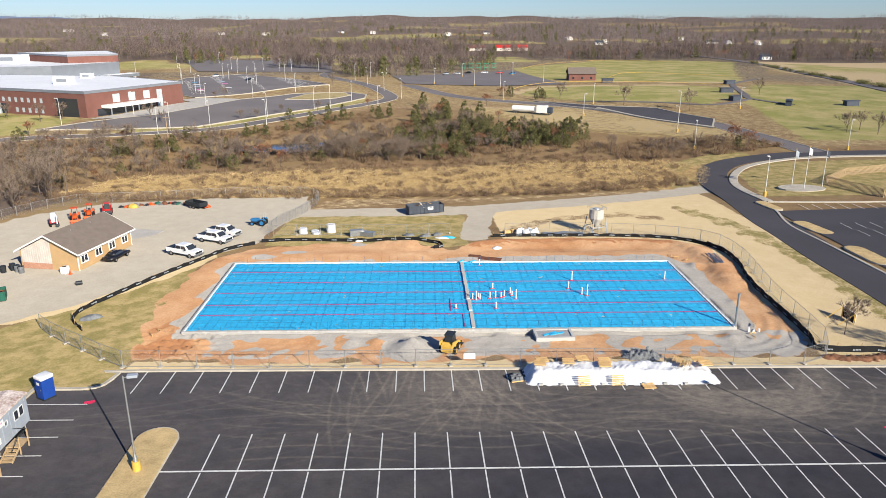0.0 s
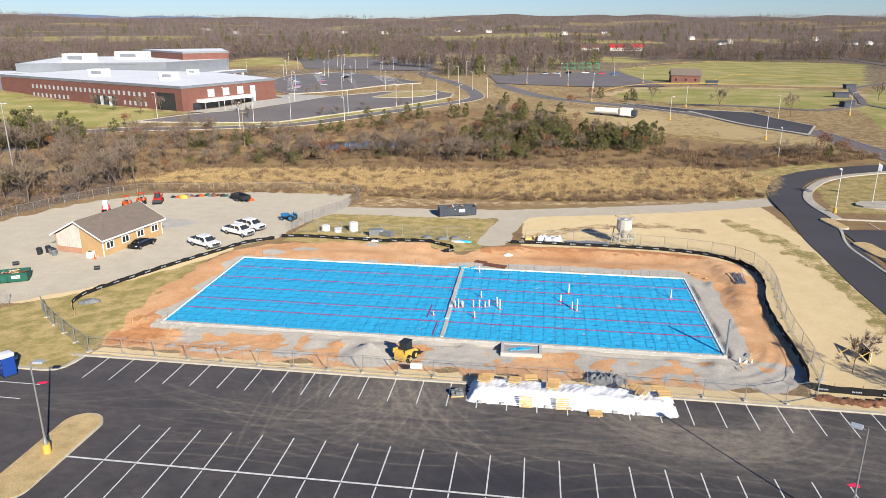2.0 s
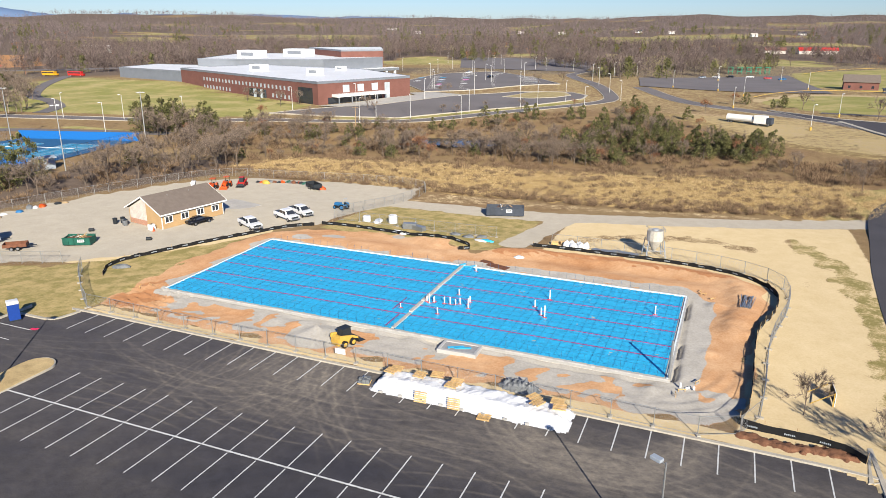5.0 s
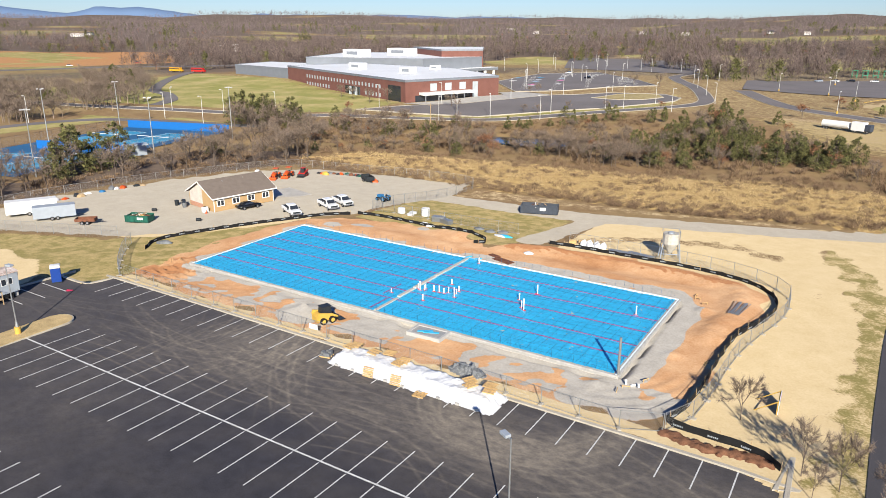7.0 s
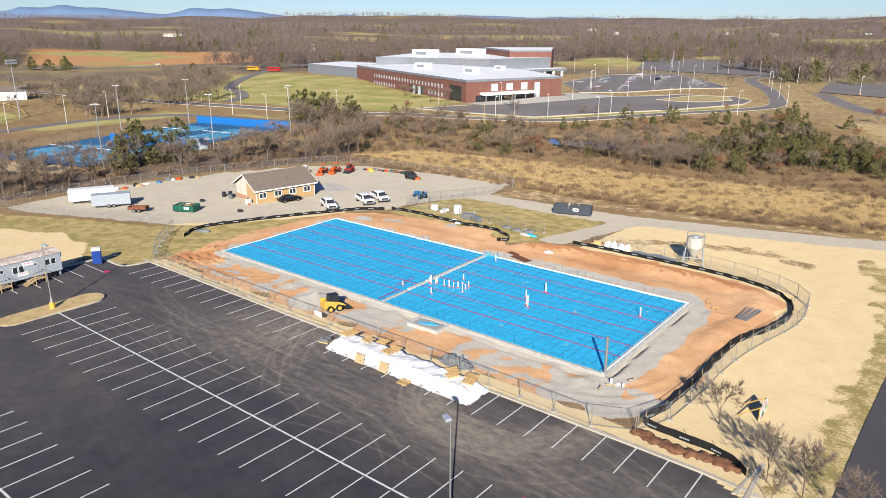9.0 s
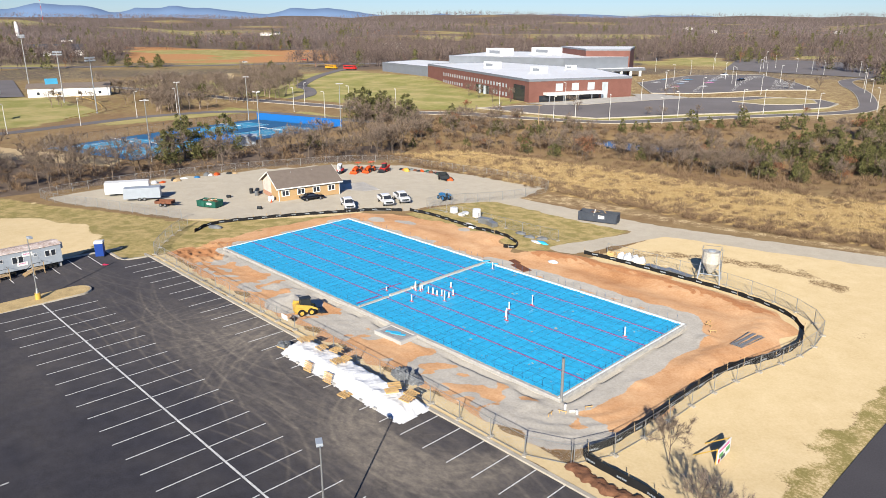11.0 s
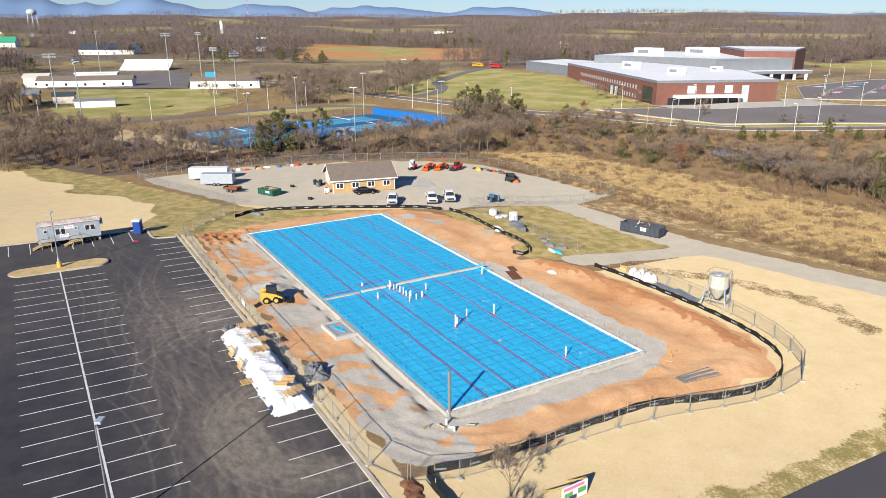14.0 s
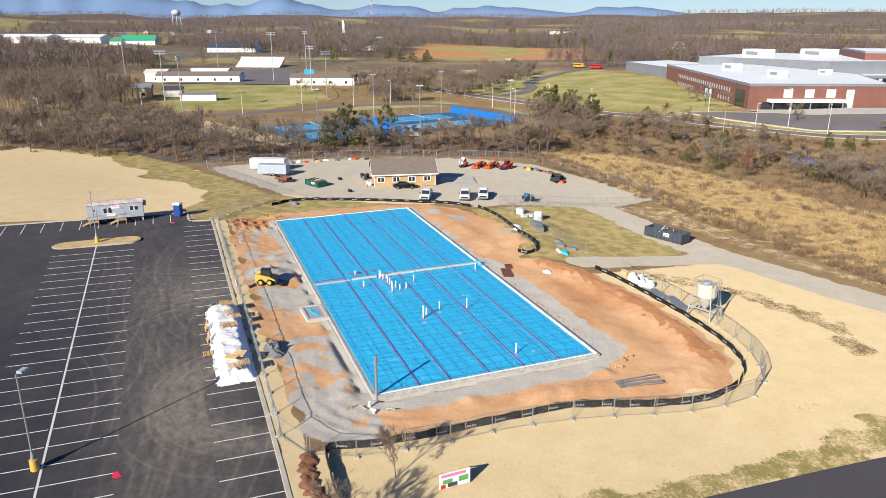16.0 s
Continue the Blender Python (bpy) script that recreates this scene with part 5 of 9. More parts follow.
def bare_tree(h, seed, twigs=420, stout=1.0):
    """Trunk and limbs in one mesh, fine twigs in another."""
    r = np.random.RandomState(seed)
    tv, tf, cv, cf = [], [], [], []
    limb(tv, tf, (0, 0, -0.3), (0, 0, h * 0.32), h * 0.017 * stout, h * 0.013 * stout, 6)
    tips = []

    def grow(p, d, length, rad, level):
        q = p + d * length
        limb(tv, tf, p, q, rad, rad * 0.6, 4 if level < 2 else 3)
        if level >= 3:
            tips.append((p, q))
            return
        tips.append((q - d * length * 0.4, q))
        for _ in range(3 if level < 2 else 2):
            nd = d + r.normal(0, 0.42, 3)
            nd[2] += 0.18
            nd /= np.linalg.norm(nd)
            grow(p + d * length * r.uniform(0.55, 1.0), nd, length * r.uniform(0.6, 0.8), rad * 0.58, level + 1)
    for k in range(5):
        a = 6.283 * (k + r.uniform(-0.3, 0.3)) / 5
        d = np.array((math.cos(a) * 0.55, math.sin(a) * 0.55, 1.0)) if k else np.array((0.05, 0.02, 1.0))
        grow(np.array((0, 0, h * r.uniform(0.16, 0.32))), d / np.linalg.norm(d), h * r.uniform(0.24, 0.32), h * 0.008 * stout, 0)
    for _ in range(twigs):
        p, q = tips[r.randint(len(tips))]
        s = p + (q - p) * r.uniform(0.2, 1.0)
        d = (q - p) / np.linalg.norm(q - p) + r.normal(0, 0.55, 3)
        d[2] += 0.2
        d /= np.linalg.norm(d)
        e = s + d * h * r.uniform(0.05, 0.11)
        w = np.cross(d, r.normal(0, 1, 3))
        w = w / np.linalg.norm(w) * h * (0.0030 if stout > 0.7 else 0.0017)
        i = len(cv)
        cv.extend((s - w, s + w, e))
        cf.append((i, i + 1, i + 2))
    return np.array(tv), np.array(tf), np.array(cv), np.array(cf)


def leaf_cloud(r, centres, radii, n, size):
    """Many small leaf-clump triangles round the given centres."""
    k = r.randint(len(centres), size=n)
    off = r.normal(0, 1, (n, 3))
    off /= np.linalg.norm(off, axis=1)[:, None]
    p = centres[k] + off * (radii[k] * r.uniform(0.45, 1.05, n))[:, None]
    a, b = r.normal(0, 1, (n, 3)), r.normal(0, 1, (n, 3))
    s = size * r.uniform(0.5, 1.2, n)[:, None]
    v = np.stack([p, p + a * s * 0.6, p + b * s * 0.6], 1).reshape(-1, 3)
    return v, np.arange(n * 3).reshape(-1, 3)


def cedar(h, seed, n=1500, wide=0.24, leaf=0.045):
    r = np.random.RandomState(seed)
    tv, tf = [], []
    limb(tv, tf, (0, 0, -0.3), (0, 0, h * 0.9), h * 0.02, h * 0.004, 6)
    cs, rs = [], []
    for k in range(46):
        t = r.uniform(0.08, 0.98)
        a = r.uniform(0, 6.283)
        rad = h * wide * (1 - t) ** 0.6 * r.uniform(0.5, 1.1) + 0.1
        cs.append((rad * math.cos(a), rad * math.sin(a), h * t))
        rs.append(h * 0.10 * (1.3 - t))
        limb(tv, tf, (0, 0, h * max(0.02, t - 0.06)), cs[-1], h * 0.005, h * 0.002, 3)
    cv, cf = leaf_cloud(r, np.array(cs), np.array(rs), n, h * leaf)
    return np.array(tv), np.array(tf), cv, cf


def leafy_tree(h, seed, n=1300):
    r = np.random.RandomState(seed)
    tv, tf, cv, cf = bare_tree(h, seed, 60)
    cs = cv.reshape(-1, 3, 3)[:, 2]
    lv, lf = leaf_cloud(r, np.vstack([cs, cs + r.normal(0, h * 0.05, cs.shape)]), np.full(len(cs) * 2, h * 0.06), n, h * 0.035)
    return tv, tf, lv, lf


def bush(seed, n=160, h=1.6):
    """A rounded thicket of thin upright stems."""
    r = np.random.RandomState(seed)
    base = r.normal(0, h * 0.28, (n, 3))
    base[:, 2] = 0
    d = base * 0.7 / h + r.normal(0, 0.3, (n, 3))
    d[:, 2] = np.abs(d[:, 2]) + 0.8
    d /= np.linalg.norm(d, axis=1)[:, None]
    start = base + d * (h * r.uniform(0.0, 0.55, n))[:, None]
    tip = start + d * (h * r.uniform(0.3, 0.55, n))[:, None]
    w = np.cross(d, r.normal(0, 1, (n, 3)))
    w *= (h * 0.02 / np.linalg.norm(w, axis=1))[:, None]
    return np.stack([start - w, start + w, tip], 1).reshape(-1, 3), np.arange(n * 3).reshape(-1, 3)


def far_tree(seed, n=70, h=13.0):
    """A distant bare tree: thin stems below, a haze of twigs above."""
    r = np.random.RandomState(seed)
    tv, tf = [], []
    limb(tv, tf, (0, 0, -0.5), (0, 0, h * 0.55), h * 0.014, h * 0.008, 3)
    for k in range(5):
        a = r.uniform(0, 6.283)
        limb(tv, tf, (0, 0, h * r.uniform(0.2, 0.45)), (h * 0.2 * math.cos(a), h * 0.2 * math.sin(a), h * r.uniform(0.6, 0.85)), h * 0.007, h * 0.003, 3)
    c = r.normal(0, 1, (n, 3)) * (h * 0.14, h * 0.14, h * 0.19) + (0, 0, h * 0.6)
    d = r.normal(0, 0.6, (n, 3)) + (0, 0, 1.0)
    d /= np.linalg.norm(d, axis=1)[:, None]
    e = c + d * (h * r.uniform(0.10, 0.22, n))[:, None]
    w = np.cross(d, r.normal(0, 1, (n, 3)))
    w *= (h * r.uniform(0.006, 0.018, n) / np.linalg.norm(w, axis=1))[:, None]
    cv = np.stack([c - w, c + w, e], 1).reshape(-1, 3)
    cf = np.arange(n * 3).reshape(-1, 3) + len(tv)
    return np.vstack([np.array(tv), cv]), np.vstack([np.array(tf), cf])


def scatter(protos, pts, sizes, seed):
    """Joins turned and scaled copies of prototype shapes into one vertex and face array."""
    r = np.random.RandomState(seed)
    vs, fs, n = [], [], 0
    pick = r.randint(len(protos), size=len(pts))
    turn = r.uniform(0, 6.283, len(pts))
    for (x, y, z), s, k, a in zip(pts, sizes, pick, turn):
        v, f = protos[k]
        c, d = math.cos(a) * s, math.sin(a) * s
        q = np.empty_like(v)
        q[:, 0], q[:, 1], q[:, 2] = v[:, 0] * c - v[:, 1] * d + x, v[:, 0] * d + v[:, 1] * c + y, v[:, 2] * s + z
        vs.append(q)
        fs.append(f + n)
        n += len(v)
    return np.vstack(vs), np.vstack(fs)


def stuff(name, protos, pts, sizes, material, label, category, seed=1):
    v, f = scatter(protos, pts, sizes, seed)
    return tagged(new(name, arrays_mesh(name, v, f, material)), label, category, kind="stuff")


def tree_thing(name, made, crown_mat, label, category, group):
    tv, tf, cv, cf = made
    t = thing(name, pose(0, 0, -500), label, category, group)
    for nm, v, f, m in (("trunk", tv, tf, "bark"), ("crown", cv, cf, crown_mat)):
        o = new(nm, arrays_mesh(nm, v, f, m))
        o.parent = t
    return t


def plant(protos, spots, seed):
    """Stands a copy of one of the prototype trees at each spot (x, y, scale)."""
    r = np.random.RandomState(seed)
    used = set()
    for x, y, s in spots:
        k = r.randint(len(protos))
        m = pose(x, y, floor_z(x, y) - 0.05, r.uniform(-3, 3), r.uniform(-3, 3), r.uniform(0, 360))
        if k not in used:
            used.add(k)
            protos[k].matrix_basis = m @ Matrix.Diagonal((s, s, s * r.uniform(0.9, 1.15), 1))
            continue
        c = copy_thing(protos[k], m)
        c.scale = (s * r.uniform(0.9, 1.1), s * r.uniform(0.9, 1.1), s * r.uniform(0.88, 1.15))
    for k in range(len(protos)):
        if k not in used:
            for o in list(protos[k].children) + [protos[k]]:
                bpy.data.objects.remove(o)


def spots_in(poly, n, lo, hi, seed, gap=1.5):
    r = np.random.RandomState(seed)
    xs_, ys_ = [p[0] for p in poly], [p[1] for p in poly]
    out = []
    while len(out) < n:
        x, y = r.uniform(min(xs_), max(xs_)), r.uniform(min(ys_), max(ys_))
        if in_poly(np.array([x]), np.array([y]), poly)[0] > 0 and in_poly(np.array([x]), np.array([y]), POND)[0] < -1 and all((x - a) ** 2 + (y - b) ** 2 > gap * gap for a, b, _ in out):
            out.append((x, y, r.uniform(lo, hi)))
    return out


GROVE = [(-10, 206), (6, 198), (24, 206), (52, 212), (48, 228), (26, 245), (12, 268), (2, 272), (-4, 240)]
CREEK = [(-84, 160), (-60, 190), (-20, 200), (-12, 225), (-30, 240), (-60, 226), (-110, 218), (-125, 205), (-118, 178), (-95, 160)]
WESTWOOD = [(-135, 10), (-112, 40), (-98, 62), (-92, 80), (-90, 105), (-82, 130), (-74, 152), (-84, 165), (-100, 150), (-106, 120), (-108, 95), (-130, 70), (-165, 62), (-178, 30), (-170, -10)]
cedars = [tree_thing("cedar", cedar(6, 100 + k, 2600, 0.34 + 0.07 * k), "cedar", "dark olive-green cedar standing in brown brush", "tree", "cedars") for k in range(4)]
plant(cedars, spots_in(GROVE, 46, 0.65, 1.25, 11, 3.8) + [(-60, 191, .78), (-49, 189, .75), (-61, 208, .7), (-73, 214, .85), (-85, 208, .8), (-73, 229, .7), (-56, 236, .8), (-50, 238, .7), (-37, 250, .9), (-27, 265, .9), (-32, 257, .7), (-14, 264, .8), (-27, 199, .6), (-25, 236, .6), (-68, 229, .55),
      (25, 216, 1.1), (29, 215, 1.0), (34, 210, 1.2), (38, 216, 1.15), (42, 220, 1.0), (47, 217, 1.25), (51, 222, 1.2), (31, 229, 1.0), (3, 306, .9), (11, 269, 1.1), (17, 255, 1.2), (16, 214, .9), (10, 209, .8), (-10, 267, .8), (55, 330, .6), (59, 334, .6), (-514, 245, 1.7), (-500, 251, 1.8), (-485, 256, 1.6), (-496, 273, 1.9), (-470, 262, 1.5), (-330, 272, 1.5), (-300, 262, 1.4), (-262, 226, 1.3), (-240, 180, 1.2), (162, 907, 1.8), (179, 741, 1.8), (212, 690, 1.6), (47, 222, 1.1), (94, 204, .7), (-104, 206, .7),
      (-104, 106, 1.9), (-105, 112, 1.7), (-107, 120, 1.6), (-103, 101, 1.6), (-108, 108, 1.8), (-97, 141, .9), (-118, 196, 1.6), (-124, 200, 1.7), (-132, 196, 1.9), (-140, 190, 2.0), (-130, 188, 1.7), (-136, 200, 1.7), (-126, 192, 1.6), (-144, 197, 1.8), (-122, 222, .8), (-76, 212, .8), (-86, 208, .7), (-52, 246, .5), (-47, 266, .8), (-34, 278, .7), (25, 282, .9), (45, 345, .8), (60, 352, .7), (22, 240, 1.0), (2, 285, .9), (60, 345, .6)] + spots_in(CREEK, 22, 0.35, 0.65, 24, 4) + spots_in([(-60, 236), (-20, 262), (-6, 300), (-22, 280)], 9, 0.4, 0.6, 25, 4), 21)
bares = [tree_thing("bare_tree", bare_tree(9, 200 + k, 1300), "twig", "leafless grey-brown tree with fine twigs", "tree", "bare trees") for k in range(4)]
plant(bares, spots_in(WESTWOOD, 118, 0.7, 1.2, 12, 2.6) + spots_in(CREEK, 58, 0.4, 0.95, 13, 2.8) + spots_in(GROVE, 28, 0.5, 0.9, 14, 2.8) + spots_in([(-36, 196), (-6, 194), (2, 206), (-12, 232), (-30, 222)], 22, 0.5, 0.85, 44, 2)
      + spots_in([(60, 196), (100, 206), (96, 216), (50, 205)], 12, 0.4, 0.7, 15) + spots_in([(-118, 200), (-150, 196), (-128, 176), (-112, 190)], 16, 0.7, 1.1, 16)
      + [(89, 306, 1.15), (111, 288, 1.0), (162, 336, .9), (142, 230, 1.0), (150, 226, .9), (68.6, 186, .7), (143, 723, 1.7), (166, 735, 1.8), (191, 742, 1.6), (208, 742, 1.8), (217, 673, 1.6), (-86, 328, .6), (-90, 328, .55), (-66, 270, .5), (-53, 284, .5), (-44, 384, .8), (-57, 383, .8), (-15, 197, .75), (-11, 196, .8), (-5, 197, .7), (1, 201, .75), (-75, 215, .6), (-45, 195, .6), (-133, 258, .8), (-128, 264, .7), (-98, 268, .8), (-150, 268, .8), (-160, 272, .8), (-92, 262, .6), (-60, 270, .55), (-40, 292, .6), (150, 236, .9), (66, 330, .9)], 22)
thin = [tree_thing("sapling", bare_tree(5, 240 + k, 2800, 0.5), "twig", "slender leafless tree with a haze of thin twigs", "tree", "saplings") for k in range(3)]
plant(thin, [(48.9, 73.1, 1.05), (54.5, 66.8, 1.1), (57.2, 66.2, 1.1), (60.5, 64, 1.0), (55.5, 64.0, .7)] + spots_in([(-36, 200), (-15, 194), (4, 198), (4, 206), (-14, 214), (-30, 212)], 16, 1.0, 1.7, 46, 2.2) + spots_in(CREEK, 60, 0.7, 1.5, 47, 2.6), 24)
oaks = [tree_thing("oak_tree", leafy_tree(7, 300 + k), "russet", "young oak holding russet-brown dead leaves", "tree", "oaks") for k in range(2)]
plant(oaks, [(-42, 193, .95), (-104, 206, .8), (93, 205, 1.0), (96.5, 203, .95), (30, 307, .9), (8, 262, 1.0), (40, 340, .8), (-20, 300, .6), (30, 262, .7), (-36, 186, .7), (-30, 246, .6), (-90, 222, .7), (-124, 232, .8)] + spots_in(CREEK, 9, 0.4, 0.7, 17) + spots_in(GROVE, 9, 0.5, 0.8, 45, 3), 23)
bushes = [bush(400 + k) for k in range(5)]


def stand(spots):
    a = np.array(spots)
    return np.column_stack([a[:, 0], a[:, 1], land(a[:, 0], a[:, 1]) - 0.05]), a[:, 2]


def many(poly, n, lo, hi, seed):
    """Random spots in a polygon with no minimum gap."""
    r = np.random.RandomState(seed)
    p = np.array(poly)
    out = np.zeros((0, 2))
    while len(out) < n:
        q = np.column_stack([r.uniform(p[:, 0].min(), p[:, 0].max(), n * 2), r.uniform(p[:, 1].min(), p[:, 1].max(), n * 2)])
        out = np.vstack([out, q[(in_poly(q[:, 0], q[:, 1], poly) > 0) & (in_poly(q[:, 0], q[:, 1], POND) < -0.5)]])
    out = out[:n]
    return np.column_stack([out, land(out[:, 0], out[:, 1]) - 0.05]), r.uniform(lo, hi, n)


for nm, poly, n, lo, hi, mt, lab, sd in (
        ("creek_brush", CREEK, 360, 0.4, 1.4, "brush", "brown leafless scrub along the creek", 31),
        ("grove_brush", [(-30, 195), (66, 196), (60, 212), (40, 240), (10, 270), (-20, 250)], 320, 0.5, 1.5, "brush", "brown scrub round the cedars", 32),
        ("drive_brush", [(-80, 148), (-24, 150), (30, 149), (66, 160), (60, 166), (20, 157), (-24, 158), (-76, 158)], 520, 0.35, 0.9, "brush", "low reddish-brown brush along the drive", 33),
        ("meadow_back_brush", [(-76, 176), (-20, 184), (40, 188), (66, 190), (64, 198), (0, 196), (-60, 190)], 260, 0.4, 1.1, "brush", "dark scrub at the back of the meadow", 34),
        ("wood_understory", WESTWOOD, 420, 0.5, 1.3, "brush", "brown understorey below bare trees", 35),
        ("meadow_brush", [(-74, 155), (20, 154), (64, 162), (70, 186), (-20, 184), (-70, 176)], 330, 0.3, 0.95, "brush", "brown brush clumps in the meadow", 39),
        ("bank_brush", [(60, 190), (110, 204), (104, 222), (50, 216)], 200, 0.6, 1.5, "brush", "brown scrub beside the road", 36),
        ("roadside_brush", [(-130, 215), (-80, 228), (-40, 262), (-20, 285), (-12, 262), (-30, 240), (-70, 222), (-118, 205)], 260, 0.4, 1.2, "brush", "brown scrub below the school road", 37)):
    pts, sz = many(poly, n, lo, hi, sd)
    stuff(nm, bushes, pts, sz, mt, lab, "brush", sd)
tuft = [bush(450 + k, 26, 0.9) for k in range(3)]
pts, sz = many([(-80, 153), (-40, 150), (20, 152), (66, 158), (76, 178), (66, 192), (30, 190), (-20, 185), (-74, 178)], 5200, 0.5, 1.4, 38)
stuff("meadow_grass", tuft, pts, sz, "straw", "tall straw-coloured meadow grass", "grass", 38)

# woods beyond, thinning into fields
fr = np.random.RandomState(55)
N = 42000
ang = fr.uniform(radians(-42), radians(122), N)
rad = 230 + 3000 * fr.uniform(0, 1, N) ** 1.25
fx, fy = 20 - np.sin(ang) * rad, 60 + np.cos(ang) * rad
dens = 0.45 + 0.9 * step(rad, 300, 700) + 0.8 * wave(fx, fy, 330, 91) + 0.4 * wave(fx, fy, 90, 92)
ok = (dens > fr.uniform(0.3, 1.0, N)) & (field_mask(fx, fy) < 0.5)
CLEAR = [[(-345, -120), (-150, -120), (-130, 60), (-160, 190), (-100, 205), (-60, 235), (-10, 290), (20, 300), (110, 200), (330, 180), (400, 420), (300, 700), (100, 680), (0, 470), (-35, 430), (-60, 560), (-180, 560), (-300, 400), (-360, 350), (-470, 330), (-520, 120), (-420, 20)],
         [(-840, 400), (-560, 265), (-470, 300), (-500, 440), (-640, 560)], [(-150, -100), (100, -100), (140, 240), (-120, 240)], [(247, 372), (298, 690), (520, 640), (520, 370)],
         [(-1150, -200), (-1000, -80), (-560, 60), (-480, 340), (-450, 420), (-520, 430), (-570, 220), (-700, 130), (-1150, 0)], [(90, 860), (300, 860), (320, 1060), (60, 1000)]]
for poly in CLEAR:
    ok &= in_poly(fx, fy, poly) < 0
fx, fy, rad = fx[ok], fy[ok], rad[ok]
fz = land(fx, fy)
near_m, far_m = rad < 1000, rad >= 1000
kind_ = fr.uniform(0, 1, len(fx))
ever = (kind_ < 0.07 + 0.26 * step(wave(fx, fy, 260, 95), 0.2, 0.8)) & (rad < 2200)
rus = (kind_ > 0.955) & (rad < 1600)
ft_near = [far_tree(500 + k, 130) for k in range(6)]
ft_far = [far_tree(520 + k, 30) for k in range(6)]
P = np.column_stack([fx, fy, fz])
S = fr.uniform(0.65, 1.2, len(fx))
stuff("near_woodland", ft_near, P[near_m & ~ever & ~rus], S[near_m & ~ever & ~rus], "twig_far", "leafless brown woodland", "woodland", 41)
stuff("far_woodland", ft_far, P[far_m & ~ever & ~rus], S[far_m & ~ever & ~rus] * 1.1, "twig_hazed", "distant leafless brown woodland over the hills, tinted with haze", "woodland", 42)



def merged(made):
    tv, tf, cv, cf = made
    return np.vstack([tv, cv]), np.vstack([tf, cf + len(tv)])


stuff("evergreen_woodland", [merged(cedar(9, 540 + k, 230, 0.26, 0.085)) for k in range(3)], P[ever], S[ever] * 1.35, "cedar", "scattered dark evergreens among the woods", "woodland", 43)
stuff("russet_woodland", [merged(leafy_tree(10, 560 + k, 180)) for k in range(2)], P[rus], S[rus] * 0.9, "russet", "russet-leaved oaks among the woods", "woodland", 44)
wp, ws = zip(many([(-330, -20), (-240, -4), (-196, 20), (-198, 46), (-240, 48), (-320, 20)], 130, 0.9, 1.7, 18), many([(-203, 140), (-196, 166), (-262, 186), (-250, 152)], 45, 0.7, 1.2, 21), many([(-205, 196), (-250, 240), (-330, 290), (-350, 262), (-260, 214)], 70, 0.8, 1.4, 22), many([(-300, 150), (-205, 182), (-215, 215), (-300, 215)], 120, 0.7, 1.3, 19), many([(-250, 100), (-206, 160), (-215, 172), (-262, 140)], 10, 0.6, 1.0, 20))
stuff("west_grove", [merged(bare_tree(9, 700 + k, 900)) for k in range(3)], np.vstack(wp), np.concatenate(ws), "twig", "grey-brown bare grove beyond the west road", "woodland", 46)

# ---- fences ----


def chain_mesh(w, h, pitch=0.15, r=0.0026):
    """Crossed wires of a chain-link panel as one mesh, standing on x."""
    vs, fs = [], []
    for sgn in (1, -1):
        k = -h
        while k < w:
            x0, x1 = k, k + h
            z0, z1 = 0.0, h
            if x0 < 0:
                z0 -= x0
                x0 = 0
            if x1 > w:
                z1 -= x1 - w
                x1 = w
            if x1 - x0 > 0.02:
                a, b = (x0, z0), (x1, z1)
                if sgn < 0:
                    a, b = (w - x0, z0), (w - x1, z1)
                i = len(vs)
                for p in (a, b):
                    vs.extend(((p[0] - r, 0, p[1]), (p[0] + r, r, p[1]), (p[0] + r, -r, p[1])))
                for q in ((0, 1, 4), (0, 4, 3), (1, 2, 5), (1, 5, 4), (2, 0, 3), (2, 3, 5)):
                    fs.append(tuple(i + c for c in q))
            k += pitch
    return arrays_mesh("mesh", np.array(vs), np.array(fs), "galv")


def fence_panel(name, w, h, label, group, feet=True, rail_mat="galv"):
    f = thing(name, pose(0, 0, -400), label, "fence", group)
    for x in (0.0, w):
        b2 = bm_new()
        add_bar(b2, (x, 0, -0.1), (x, 0, h + 0.05), 0.035, seg=6)
        part("post", b2, rail_mat, f)
    for z in ((0.12, h) if feet else (h,)):
        b2 = bm_new()
        add_bar(b2, (0, 0, z), (w, 0, z), 0.026, seg=6)
        part("rail", b2, rail_mat, f)
    o = new("mesh", chain_mesh(w, h))
    o.parent = f
    tagged(o, "galvanised chain-link mesh")
    if feet:
        b2 = bm_new()
        add_box(b2, -0.16, -0.32, -0.02, 0.16, 0.32, 0.14, 0.03)
        part("ballast_block", b2, "curb", f, "pale concrete ballast block")
    return f


def fence_along(proto, line, w, skip=()):
    """Stands copies of a panel end to end along a line."""
    dense = resample(line, 0.4)
    stops, left = [dense[0]], 0.0
    for p in dense[1:]:
        if (p - stops[-1]).length >= w:
            stops.append(p)
    for k, (a, b) in enumerate(zip(stops, stops[1:])):
        if k in skip:
            continue
        za, zb = floor_z(a.x, a.y), floor_z(b.x, b.y)
        d = b - a
        m = pose(a.x, a.y, za, 0, 0, math.degrees(math.atan2(d.y, d.x))) @ pose(0, 0, 0, 0, -math.degrees(math.atan2(zb - za, d.length)), 0)
        c = copy_thing(proto, m)
        c.scale = (d.length / w, 1, 1)


